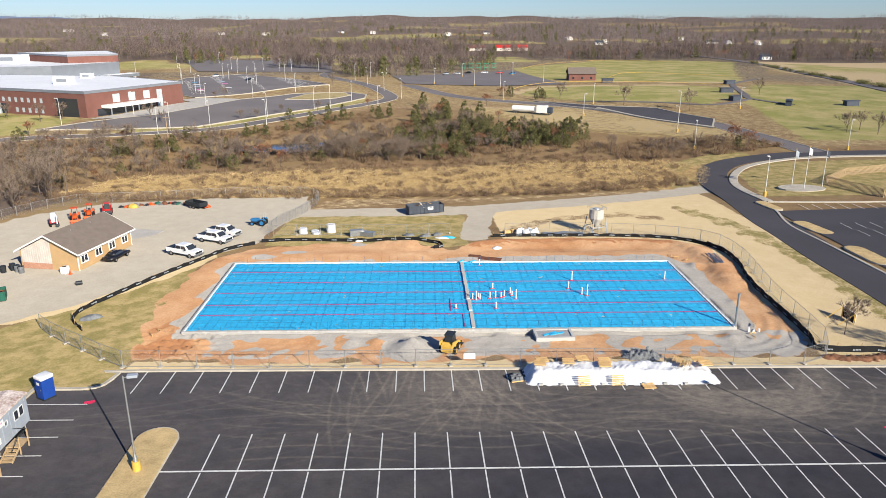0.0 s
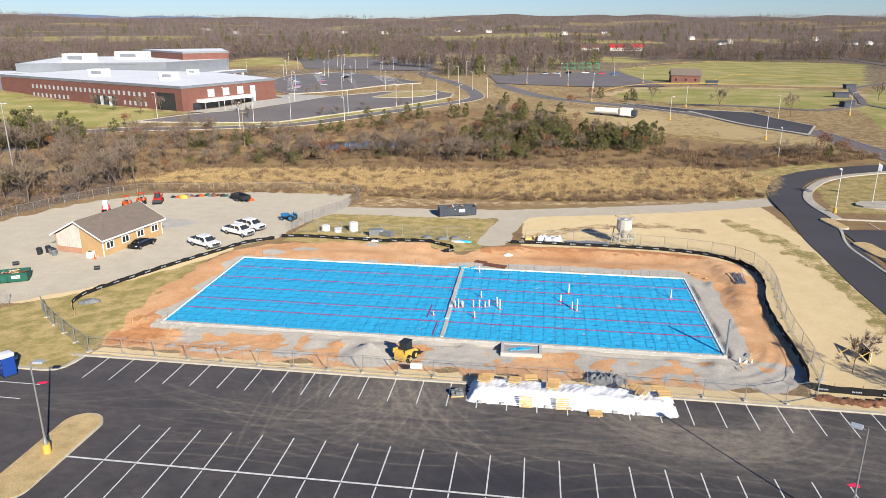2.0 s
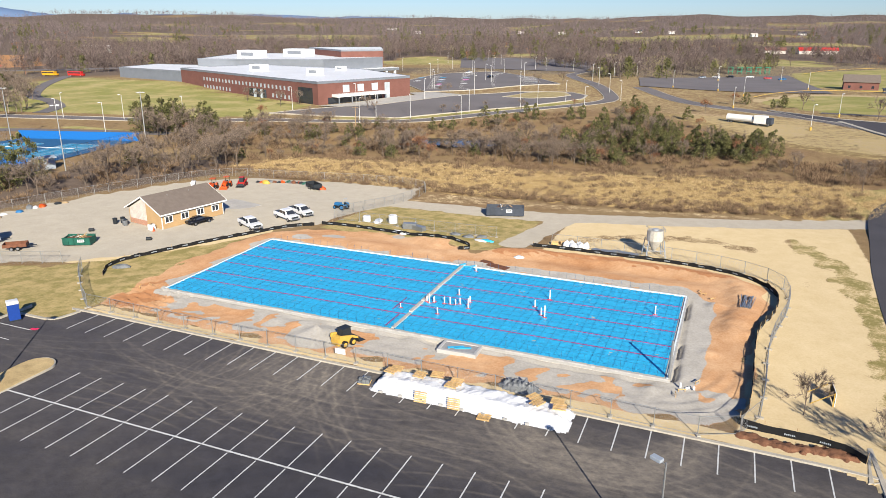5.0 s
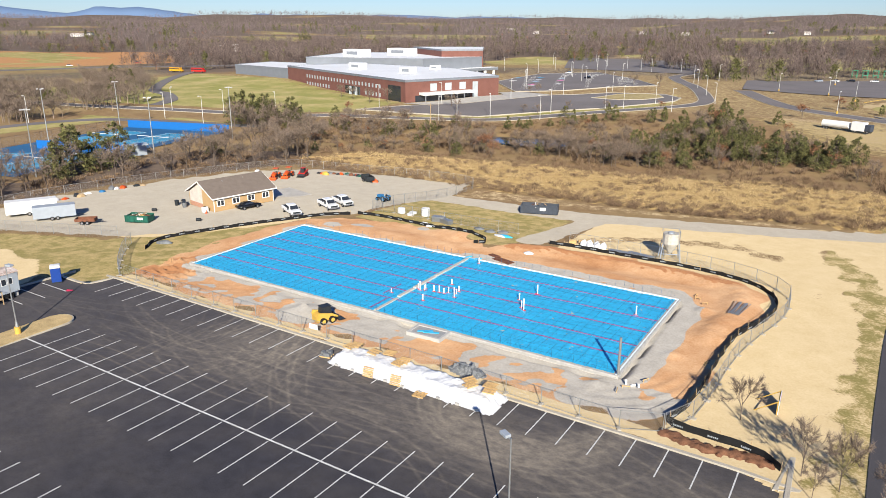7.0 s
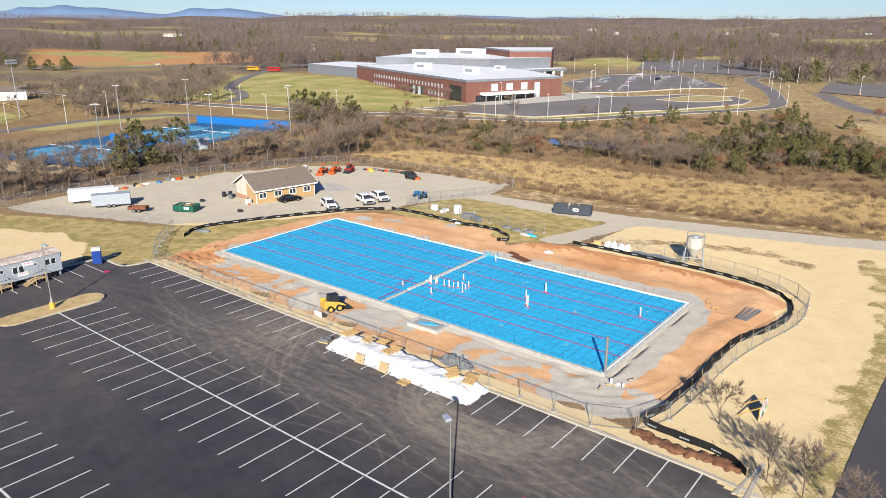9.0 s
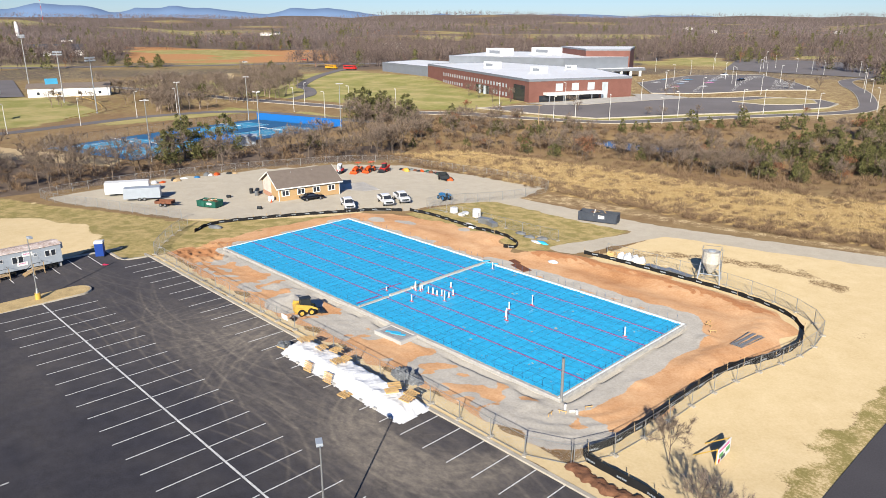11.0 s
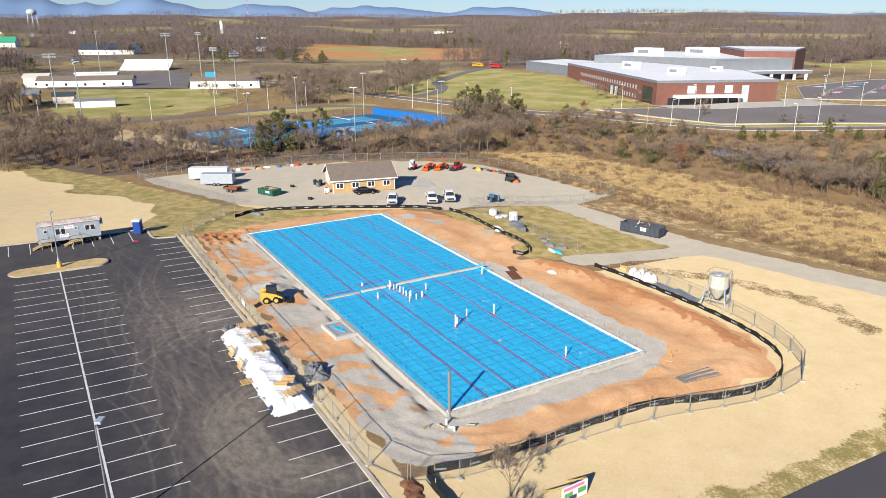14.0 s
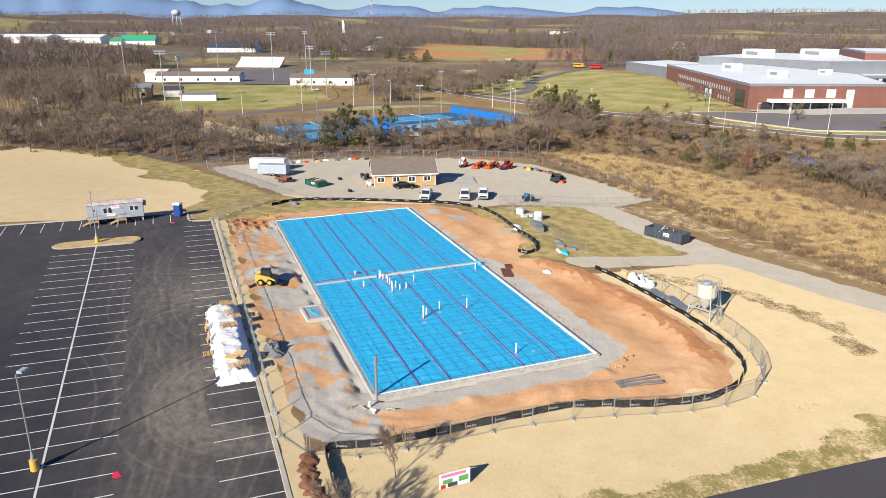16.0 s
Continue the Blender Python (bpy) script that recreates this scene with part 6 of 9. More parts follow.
tmp = fence_panel("site_fence_panel", 3.6, 1.85, "temporary chain-link site fence panel on concrete feet", "site fence")
fence_along(tmp, [(-30.0, 65.9), (-10, 65.8), (10, 65.9), (30, 65.8), (41.5, 65.8), (43.6, 67.6)], 3.6)
fence_along(tmp, [(-30.0, 65.9), (-33, 68.0), (-37, 71.2), (-41, 74.6), (-45.5, 79.3)], 3.6)
fence_along(tmp, [(43.6, 67.6), (45.2, 71.0), (45.8, 78), (46.2, 84.6), (47.2, 91), (48.6, 97.5), (49.3, 103.5), (48.6, 109), (45, 113), (39.5, 116), (32, 117.6), (24, 117.9), (16, 117.2), (11.5, 116)], 3.6)
fence_along(tmp, [(5.5, 117.2), (-2, 117.3), (-10, 117.8), (-18, 118), (-25.5, 117)], 3.6)
for o in list(tmp.children) + [tmp]:
    bpy.data.objects.remove(o)
yardp = fence_panel("yard_fence_panel", 3.0, 1.9, "galvanised chain-link fence panel round the gravel yard", "yard fence", feet=False)
fence_along(yardp, [(-50, 79.5), (-70, 72.9), (-88.3, 67.6), (-90.6, 72), (-90.5, 86), (-85, 108), (-77, 133), (-70, 146)], 3.0)
fence_along(yardp, [(-70, 146), (-60, 149), (-45, 152), (-28, 153.5), (-22, 151), (-21.3, 143.5), (-25, 126), (-25.6, 117)], 3.0)
for o in list(yardp.children) + [yardp]:
    bpy.data.objects.remove(o)


def silt_fence(line, label, logo=True, h=0.62):
    """Black fabric skirt with wooden stakes and a light worn print along it."""
    f = thing("silt_fence", Matrix(), label, "silt fence", "silt fences")
    pts = resample(line, 0.8)
    b2 = bm_new()
    rows = []
    for i, p in enumerate(pts):
        d = (pts[min(i + 1, len(pts) - 1)] - pts[max(i - 1, 0)]).normalized()
        n = Vector((-d.y, d.x, 0))
        z = floor_z(p.x, p.y)
        sag = h - 0.08 * abs(math.sin(i * 0.8)) + 0.05 * math.sin(i * 2.3)
        j = 0.07 * math.sin(i * 1.7)
        rows.append([b2.verts.new((p.x + n.x * o, p.y + n.y * o, z + zz)) for o, zz in ((-0.012 + j, -0.1), (-0.012 + j * 0.4, sag), (0.012 + j * 0.4, sag), (0.012 + j, -0.1))])
    for a, b in zip(rows, rows[1:]):
        for k in range(3):
            b2.faces.new((a[k], a[k + 1], b[k + 1], b[k]))
    part("fabric", b2, "black", f, "sagging black silt fabric")
    b2 = bm_new()
    add_box(b2, -0.025, -0.025, -0.1, 0.025, 0.025, h + 0.28)
    stake = mesh_of("stake", b2, "stake")
    for i in range(0, len(pts), 3):
        p = pts[i]
        d = (pts[min(i + 1, len(pts) - 1)] - pts[max(i - 1, 0)]).normalized()
        for s in (1,):
            piece("stake", stake, f, pose(p.x - d.y * 0.06 * s, p.y + d.x * 0.06 * s, floor_z(p.x, p.y), 4 * math.sin(i), 4 * math.cos(i * 2), 20))
    if logo:
        b2 = bm_new()
        for k in range(6):
            add_box(b2, k * 0.15, -0.003, 0, k * 0.15 + 0.10, 0.003, 0.17 - 0.03 * (k % 2))
        print_ = mesh_of("print_mark", b2, "trailer_grey")
        for i in range(2, len(pts) - 2, 3):
            p = pts[i]
            d = (pts[i + 1] - pts[i]).normalized()
            for s in (-1, 1):
                piece("print_mark", print_, f, pose(p.x + d.y * 0.10 * s, p.y - d.x * 0.10 * s, floor_z(p.x, p.y) + 0.24, 0, 0, math.degrees(math.atan2(d.y, d.x))))
    return f


silt_fence([(-38.7, 76.4), (-41.5, 80), (-41.8, 83.5), (-40, 88.2), (-36.9, 95), (-33.4, 102.6), (-30.4, 108.6), (-26.6, 111.8)], "black silt fence on stakes beside the gravel yard")
silt_fence([(-25.8, 113), (-20, 113.8), (-11, 113.0), (-3, 111.8), (2.6, 110.2), (3.9, 107.9), (2.5, 107.0)], "black silt fence on stakes along the lawn")
silt_fence([(12.6, 114.2), (16, 115), (22.2, 115.6), (31, 115.6), (38.5, 114.4), (43.8, 111.8), (46.8, 108.2)], "black silt fence on stakes along the spoil bank", True)
silt_fence([(46.8, 108.2), (48, 103.8), (47.3, 97.4), (45.5, 90.9), (44.9, 84.3), (44.7, 78.0), (44.2, 71.8), (43.4, 69.2), (45.5, 68.6), (50.5, 68.2), (53, 66.6)], "black silt fence on wooden stakes beside straw turf", True, 0.8)
mx_, my_ = np.arange(42.8, 53.0, 0.16), np.arange(65.6, 68.4, 0.14)
A, B = np.meshgrid(mx_, my_)
e = 1 - np.abs((B - 67.1 - 0.25 * np.sin(A * 0.9)) / 1.0) + 0.25 * wave(A, B, 1.6, 221)
e = e * step(A, 42.8, 43.6) * step(53 - A, 0, 0.8)
me = sheet("mulch_bank", mx_, my_, land(A, B) - 0.10 + 0.42 * step(e, 0, 0.8) * (0.8 + 0.16 * wave(A, B, 1.7, 222)) + 0.045 * wave(A, B, 0.5, 223) * step(e, 0, 0.3))
me.materials.append(M["mulch"])
tagged(new("mulch_bank", me), "ragged bank of red-brown earth and mulch", "mulch bank")

# ---- car park things ----


def lot_lamp(x, y, turn):
    z = float(lot_z(x, y))
    l = thing("street_lamp", pose(x, y, z, 0, 0, turn), "tall grey car park lamp on yellow concrete base", "street lamp", "car park lamps")
    b2 = bm_new()
    add_bar(b2, (0, 0, 0), (0, 0, 0.95), 0.32, 0.31, 16)
    part("base", b2, "yellow", l, "yellow painted concrete base")
    b2 = bm_new()
    add_bar(b2, (0, 0, 0.95), (0, 0, 1.6), 0.2, 0.09, 10)
    add_bar(b2, (0, 0, 1.6), (0, 0, 8.2), 0.075, 0.055, 10)
    part("pole", b2, "galv", l)
    b2 = bm_new()
    add_bar(b2, (0, 0, 8.05), (0.55, 0, 8.15), 0.035, seg=6)
    part("arm", b2, "galv", l)
    b2 = bm_new()
    add_box(b2, 0.3, -0.22, 8.05, 1.05, 0.22, 8.27, 0.05)
    part("lamp_head", b2, "trailer_grey", l, "pale flat lamp head")


lot_lamp(-21.9, 47.85, 8)
lot_lamp(38.45, 47.35, 150)


def toilet():
    x, y = -34.6, 59.9
    t = thing("portable_toilet", pose(x, y, float(lot_z(x, y)), 0, 0, -32), "blue portable toilet with white roof and door", "portable toilet")
    b2 = bm_new()
    add_box(b2, -0.55, -0.58, 0.1, 0.55, 0.58, 2.02, 0.05)
    part("cabin", b2, "navy", t)
    b2 = bm_new()
    add_box(b2, -0.6, -0.62, 0, 0.6, 0.62, 0.14, 0.03)
    part("skid", b2, "dark_steel", t)
    b2 = bm_new()
    vs = add_box(b2, -0.6, -0.63, 2.0, 0.6, 0.63, 2.36, 0.12)
    part("roof", b2, "white_plastic", t, "rounded white roof", True)
    b2 = bm_new()
    add_box(b2, -0.40, -0.612, 0.2, 0.40, -0.585, 1.92, 0.01)
    d = part("door", b2, "navy", t)
    b2 = bm_new()
    add_box(b2, -0.2, -0.625, 1.5, 0.2, -0.612, 1.78, 0.005)
    part("door_sign", b2, "white_plastic", d, "white oval sign")
    b2 = bm_new()
    add_box(b2, 0.28, -0.64, 1.0, 0.34, -0.612, 1.15)
    part("handle", b2, "galv", d)
    for z in (0.5, 1.0, 1.5):
        b2 = bm_new()
        add_box(b2, -0.575, -0.45, z, -0.55, 0.45, z + 0.3)
        part("side_panel", b2, "white_plastic" if z > 2 else "navy", t)


toilet()


def office_trailer():
    x, y = -33.1, 45.8
    z = float(lot_z(x, 50))
    t = thing("office_trailer", pose(x, y, z, 0, 0, 90.5), "pale grey site office trailer with rust-streaked roof", "office trailer")
    L, D, lo, hi = 8.6, 2.75, 0.75, 3.25
    b2 = bm_new()
    add_box(b2, 0, 0, lo, L, D, hi, 0.04)
    body = part("body", b2, "trailer_grey", t)
    for k in range(29):
        b2 = bm_new()
        add_box(b2, 0.1 + k * 0.29, -0.012, lo + 0.05, 0.13 + k * 0.29, 0, hi - 0.05)
        if k % 2 == 0:
            part("panel_seam", b2, "trailer_grey", body)
        else:
            b2.free()
    b2 = bm_new()
    prof = [(-0.12, hi - 0.02), (D + 0.12, hi - 0.02), (D + 0.1, hi + 0.1), (D * 0.5, hi + 0.32), (-0.1, hi + 0.1)]
    add_prism(b2, prof, -0.1, L + 0.1, "x")
    part("roof", b2, "rust", t, "rust-streaked curved metal roof")
    b2 = bm_new()
    add_box(b2, L + 0.02, 0.9, hi - 0.9, L + 0.5, 1.7, hi - 0.1, 0.03)
    part("air_conditioner", b2, "trailer_grey", t)
    for cx, w, zz, h in ((1.15, 0.36, 2.2, 0.4), (2.75, 0.55, 1.75, 0.85), (3.5, 0.55, 1.75, 0.85), (5.3, 0.36, 2.2, 0.4), (6.8, 0.55, 1.9, 0.75), (7.55, 0.55, 1.9, 0.75)):
        b2 = bm_new()
        for a in ((-w / 2 - .05, zz - .05, -w / 2, zz + h + .05), (w / 2, zz - .05, w / 2 + .05, zz + h + .05), (-w / 2, zz - .05, w / 2, zz), (-w / 2, zz + h, w / 2, zz + h + .05)):
            add_box(b2, cx + a[0], -0.045, a[1], cx + a[2], -0.013, a[3])
        w_ = part("window", b2, "white_plastic", t)
        b2 = bm_new()
        add_box(b2, cx - w / 2, -0.03, zz, cx + w / 2, -0.014, zz + h)
        part("pane", b2, "glass_dark", w_)
    for cx in (0.95, 5.15):
        b2 = bm_new()
        add_box(b2, cx - 0.42, -0.03, lo + 0.05, cx + 0.46, -0.013, lo + 1.95, 0.01)
        part("door", b2, "trailer_grey", t, "flush grey door")
    for cx, zz in ((4.35, 2.45), (3.6, 1.25)):
        b2 = bm_new()
        add_box(b2, cx - 0.65, -0.05, zz, cx + 0.65, -0.015, zz + 0.5)
        s = part("sign", b2, "white_plastic", t, "white company sign with red print")
        for k in range(5):
            b2 = bm_new()
            add_box(b2, cx - 0.45 + 0.18 * k, -0.058, zz + 0.26, cx - 0.33 + 0.18 * k, -0.051, zz + 0.4)
            part("print_bar", b2, "print_pink", s)
    for cx in (1.6, 6.9):
        for s in (0, 1):
            b2 = bm_new()
            add_bar(b2, (cx + s * 0.8, 0.25, 0.36), (cx + s * 0.8, 0.5, 0.36), 0.36, seg=14)
            part("wheel", b2, "tyre", t)
    for cx in (0.3, 4.3, 8.3):
        b2 = bm_new()
        add_box(b2, cx - 0.2, 0.4, 0, cx + 0.2, D - 0.4, lo)
        part("pier", b2, "cmu", t)
    for cx in (0.9, 5.1):
        st = thing("timber_steps", pose(x, y, z, 0, 0, 90.5) @ pose(cx, -0.1, 0), "weathered timber entry steps with handrail", "steps", "trailer steps")
        b2 = bm_new()
        add_box(b2, -0.6, -1.15, 0.62, 0.75, 0, 0.70)
        part("landing", b2, "stake", st)
        for k in range(4):
            b2 = bm_new()
            add_box(b2, -0.95 - 0.28 * k, -1.05, 0.5 - 0.15 * k, -0.62 - 0.28 * k, -0.1, 0.55 - 0.15 * k)
            part("tread", b2, "stake", st)
        for px in (-0.55, 0.7):
            for py in (-1.1, -0.05):
                b2 = bm_new()
                add_box(b2, px - 0.045, py - 0.045, 0, px + 0.045, py + 0.045, 1.6 if py < -1 else 0.62)
                part("post", b2, "stake", st)
        b2 = bm_new()
        add_bar(b2, (-0.55, -1.1, 1.6), (0.7, -1.1, 1.6), 0.03, seg=5)
        add_bar(b2, (-0.55, -1.1, 1.6), (-1.75, -1.1, 0.9), 0.03, seg=5)
        add_bar(b2, (0.7, -1.1, 1.6), (0.7, -0.05, 1.6), 0.03, seg=5)
        part("handrail", b2, "dark_steel", st)
        b2 = bm_new()
        for s in (-1.05, -0.1):
            vs = add_box(b2, -1.8, s - 0.03, 0.0, -0.6, s + 0.03, 0.16)
            for v in vs:
                v.co.z += (v.co.x + 1.8) * 0.45
        part("stringer", b2, "stake", st)


office_trailer()


def pallet_mesh_parts(p):
    for k in range(6):
        b2 = bm_new()
        add_box(b2, -0.6, -0.5 + 0.18 * k, 0.11, 0.6, -0.5 + 0.18 * k + 0.11, 0.135)
        part("slat", b2, "wood", p)
    for y in (-0.48, 0.0, 0.44):
        b2 = bm_new()
        add_box(b2, -0.6, y, 0.0, 0.6, y + 0.05, 0.11)
        part("runner", b2, "wood", p)


def pallet(m, label="pale timber pallet lying on white sheeting"):
    p = thing("wooden_pallet", m, label, "pallet", "loose pallets")
    pallet_mesh_parts(p)
    return p


def wrapped_stacks():
    """White sheeting draped over rows of block pallets."""
    x0, x1, y0, y1 = 10.9, 29.3, 61.9, 65.0
    zb = float(lot_z(20, 63))
    wx, wy = np.arange(x0 - 0.5, x1 + 0.51, 0.16), np.arange(y0 - 0.55, y1 + 0.45, 0.13)
    A, B = np.meshgrid(wx, wy)
    lump = 1.0 + 0.07 * wave(A, B, 3.2, 201) + 0.05 * np.round(1.2 * wave(A, B * 0.2, 5, 202)) - 0.16 * step(A, 19, 29)
    e = in_poly(A, B, [(x0, y0), (x1, y0), (x1, y1), (x0, y1)]) + 0.10 * wave(A, B, 1.1, 203)
    Z = np.where(e > 0, 1, 0) * 0 + lump * 1.12 * step(e, -0.42, 0.75)
    Z = Z + step(e, -0.6, 0.2) * (0.05 * wave(A, B, 0.7, 204) + 0.035 * np.abs(wave(A, B, 0.35, 205))) + 0.03
    Z = Z - 0.012 * (A - 20)
    me = sheet("sheeting", wx, wy, Z + zb)
    me.materials.append(M["wrap_white"])
    me.polygons.foreach_set("use_smooth", np.ones(len(me.polygons), bool))
    b2 = bm_new()
    b2.from_mesh(me)
    b2.verts.ensure_lookup_table()
    fl = e.ravel()
    bmesh.ops.delete(b2, geom=[v for v in b2.verts if fl[v.index] < -0.52], context="VERTS")
    b2.to_mesh(me)
    b2.free()
    me.polygons.foreach_set("use_smooth", [True] * len(me.polygons))
    w = thing("wrapped_stack", Matrix(), "long stack of pallets under crumpled white sheeting", "covered stack")
    o = new("sheeting", me)
    o.parent = w
    tagged(o, "crumpled white plastic sheeting")
    r = random.Random(4)
    top = lambda x, y: zb + 1.16 - 0.012 * (x - 20) + 0.05
    for x, y, rz, tx in ((12.3, 64.2, 5, 0), (14.9, 63.9, -6, 4), (16.4, 64.6, 8, 0), (18.6, 64.0, 3, 6), (18.4, 63.2, -4, 0), (26.1, 64.0, 60, 10), (28.2, 64.2, 2, 0), (28.6, 63.3, 6, 4), (12.0, 63.6, -8, 0), (26.6, 63.2, 62, -6)):
        pallet(pose(x, y, top(x, y) + 0.16, tx, 0, rz))
    for x, n in ((16.0, 4), (19.3, 4)):
        pallet(pose(x, 61.45, zb + 0.6, 72, 0, 3), "pale timber pallet leaning on the covered stack")
    pallet(pose(22.3, 61.1, float(lot_z(22, 61)) + 0.01, 0, 0, 4), "pale timber pallet flat on asphalt")
    for k in range(9):
        b2 = bm_new()
        add_box(b2, -0.2, -0.1, 0, 0.2, 0.1, 0.2, 0.015)
        x = 11.8 + 2.05 * k
        solid("concrete_block", b2, "cmu", pose(x, 61.55, float(lot_z(x, 61.5)) + 0.0, 0, 0, 20 * math.sin(k)), "grey concrete block weighing down the sheeting", "block", "ballast blocks")
    p = thing("block_pallet", pose(9.5, 62.7, float(lot_z(9.5, 62.7)), 0, 0, 12), "pallet of loose dark grey blocks beside the covered stack", "block pallet")
    pallet_mesh_parts(p)
    for i in range(3):
        for j in range(4):
            b2 = bm_new()
            zz = 0.136 + 0.2 * (1 if (i + j) % 3 else 0)
            add_box(b2, -0.55 + 0.38 * i, -0.48 + 0.24 * j, 0.137, -0.19 + 0.38 * i, -0.27 + 0.24 * j, zz + 0.2, 0.01)
            part("block", b2, "grey_plastic", p)


wrapped_stacks()
# dark sheeting heap behind the fence
hx, hy = np.arange(21.0, 26.4, 0.12), np.arange(66.3, 69.2, 0.12)
A, B = np.meshgrid(hx, hy)
e = 1 - np.hypot((A - 23.7) / 2.6, (B - 67.7) / 1.35)
Z = land(A, B) - 0.12 + 0.95 * step(e, 0, 0.7) * (0.8 + 0.3 * wave(A, B, 1.0, 211)) + 0.1 * wave(A, B, 0.5, 212) * step(e, 0, 0.2)
me = sheet("crumpled_sheet", hx, hy, Z)
me.materials.append(M["grey_plastic"])
tagged(new("crumpled_sheet", me), "heap of crumpled dark grey sheeting on red clay", "heap")
bm = bm_new()
add_box(bm, -0.6, -0.01, 0, 0.6, 0.01, 0.6)
solid("fence_sign", bm, "white_plastic", pose(5.1, 65.7, float(lot_z(5, 65)) + 0.9), "blank white sign board tied to the fence", "sign")


# ---- machines ----


def wheel(parent, x, y, r, w, rim="rim"):
    b2 = bm_new()
    add_bar(b2, (x, y - w / 2, r), (x, y + w / 2, r), r, seg=18)
    bmesh.ops.bevel(b2, geom=[e for e in b2.edges if len(e.link_faces) == 2 and any(len(f.verts) > 4 for f in e.link_faces)], offset=w * 0.15, segments=1, affect="EDGES")
    t = part("wheel", b2, "tyre", parent)
    b2 = bm_new()
    add_bar(b2, (x, y - w / 2 - 0.01, r), (x, y + w / 2 + 0.01, r), r * 0.58, seg=14)
    part("rim", b2, rim, t)
    return t


def shaped(parent, name, profile, half, material, label="", inset=0.0, bevel=0.05, smooth=False):
    """A side profile (x, z) given width, pulled in towards its top."""
    b2 = bm_new()
    vs = add_prism(b2, profile, -half, half, "y")
    zs = [v.co.z for v in vs]
    lo, hi = min(zs), max(zs)
    for v in vs:
        v.co.y *= 1 - inset * (v.co.z - lo) / (hi - lo)
    if bevel:
        bmesh.ops.recalc_face_normals(b2, faces=b2.faces[:])
        bmesh.ops.bevel(b2, geom=list(b2.edges), offset=bevel, segments=2, affect="EDGES", clamp_overlap=True)
    return part(name, b2, material, parent, label, smooth)


def pickup(x, y, rz, label):
    t = thing("pickup_truck", on_ground(x, y, rz), label, "pickup truck", "parked pickups")
    shaped(t, "body", [(-2.95, 0.55), (2.8, 0.5), (2.95, 0.75), (2.9, 1.12), (1.75, 1.22), (0.0, 1.22), (-2.95, 1.25)], 0.98, "car_white", bevel=0.06)
    cab = shaped(t, "cab", [(1.75, 1.18), (1.0, 1.83), (0.6, 1.93), (-0.75, 1.93), (-1.0, 1.85), (-1.15, 1.18)], 0.93, "car_white", inset=0.2, bevel=0.05)
    b2 = bm_new()
    v = [b2.verts.new(p) for p in ((1.74, -0.80, 1.24), (1.74, 0.80, 1.24), (1.10, 0.70, 1.80), (1.10, -0.70, 1.80))]
    b2.faces.new(v)
    bmesh.ops.translate(b2, verts=b2.verts[:], vec=(0.035, 0, 0.03))
    part("windscreen", b2, "glass_dark", cab)
    for s in (-1, 1):
        for xa, xb in ((0.15, 1.25), (-0.95, 0.05)):
            b2 = bm_new()
            add_prism(b2, [(xa, 1.28), (xb, 1.28), (xb - 0.35 if xb > 1 else xb, 1.76), (xa + 0.02, 1.76)], s * 0.90 - 0.02, s * 0.90 + 0.02, "y")
            for q in b2.verts:
                q.co.y -= s * (q.co.z - 1.28) * 0.15
            part("side_window", b2, "glass_dark", cab)
    b2 = bm_new()
    add_box(b2, -2.85, -0.82, 1.20, -1.25, 0.82, 1.262)
    part("bed_floor", b2, "dark_steel", t, "dark open truck bed")
    b2 = bm_new()
    add_box(b2, 2.9, -0.7, 0.72, 2.98, 0.7, 1.02, 0.02)
    part("grille", b2, "dark_steel", t)
    for s in (-1, 1):
        b2 = bm_new()
        add_box(b2, 2.78, s * 0.84 - 0.13, 0.82, 2.96, s * 0.84 + 0.13, 1.04, 0.03)
        part("headlight", b2, "pane_light", t)
        b2 = bm_new()
        add_box(b2, 1.15, s * 1.1 - 0.12, 1.22, 1.3, s * 1.1 + 0.12, 1.45, 0.03)
        part("mirror", b2, "dark_steel", t)
    b2 = bm_new()
    add_box(b2, 2.85, -0.95, 0.45, 3.05, 0.95, 0.68, 0.04)
    part("bumper", b2, "rim", t)
    for wx in (-1.9, 1.95):
        for s in (-1, 1):
            wheel(t, wx, s * 0.86, 0.4, 0.27)


pickup(-36.3, 106.4, -28, "white crew-cab pickup truck parked on gravel")
pickup(-33.6, 113.6, -25, "white crew-cab pickup truck with dark bed cover")
pickup(-33.0, 117.3, -25, "white crew-cab pickup truck with toolbox")


def sedan(x, y, rz):
    t = thing("sedan_car", on_ground(x, y, rz), "glossy black four-door sedan parked beside the house", "car")
    shaped(t, "body", [(-2.35, 0.4), (2.3, 0.35), (2.42, 0.6), (2.3, 0.78), (1.1, 0.92), (-1.6, 0.95), (-2.4, 0.88)], 0.9, "car_black", bevel=0.07, smooth=True)
    cab = shaped(t, "cabin", [(1.15, 0.9), (0.35, 1.38), (-0.2, 1.44), (-1.0, 1.38), (-1.75, 0.93)], 0.82, "car_black", inset=0.25, bevel=0.06, smooth=True)
    for s in (-1, 1):
        b2 = bm_new()
        add_prism(b2, [(0.8, 0.98), (0.3, 1.3), (-0.9, 1.3), (-1.4, 0.98)], s * 0.8 - 0.015, s * 0.8 + 0.015, "y")
        for q in b2.verts:
            q.co.y -= s * (q.co.z - 0.95) * 0.3
        part("side_window", b2, "glass_dark", cab)
        b2 = bm_new()
        add_box(b2, 2.2, s * 0.65 - 0.15, 0.62, 2.38, s * 0.65 + 0.15, 0.76, 0.02)
        part("headlight", b2, "pane_light", t)
    for wx in (-1.45, 1.45):
        for s in (-1, 1):
            wheel(t, wx, s * 0.82, 0.33, 0.22)


sedan(-46.2, 105.0, 79)


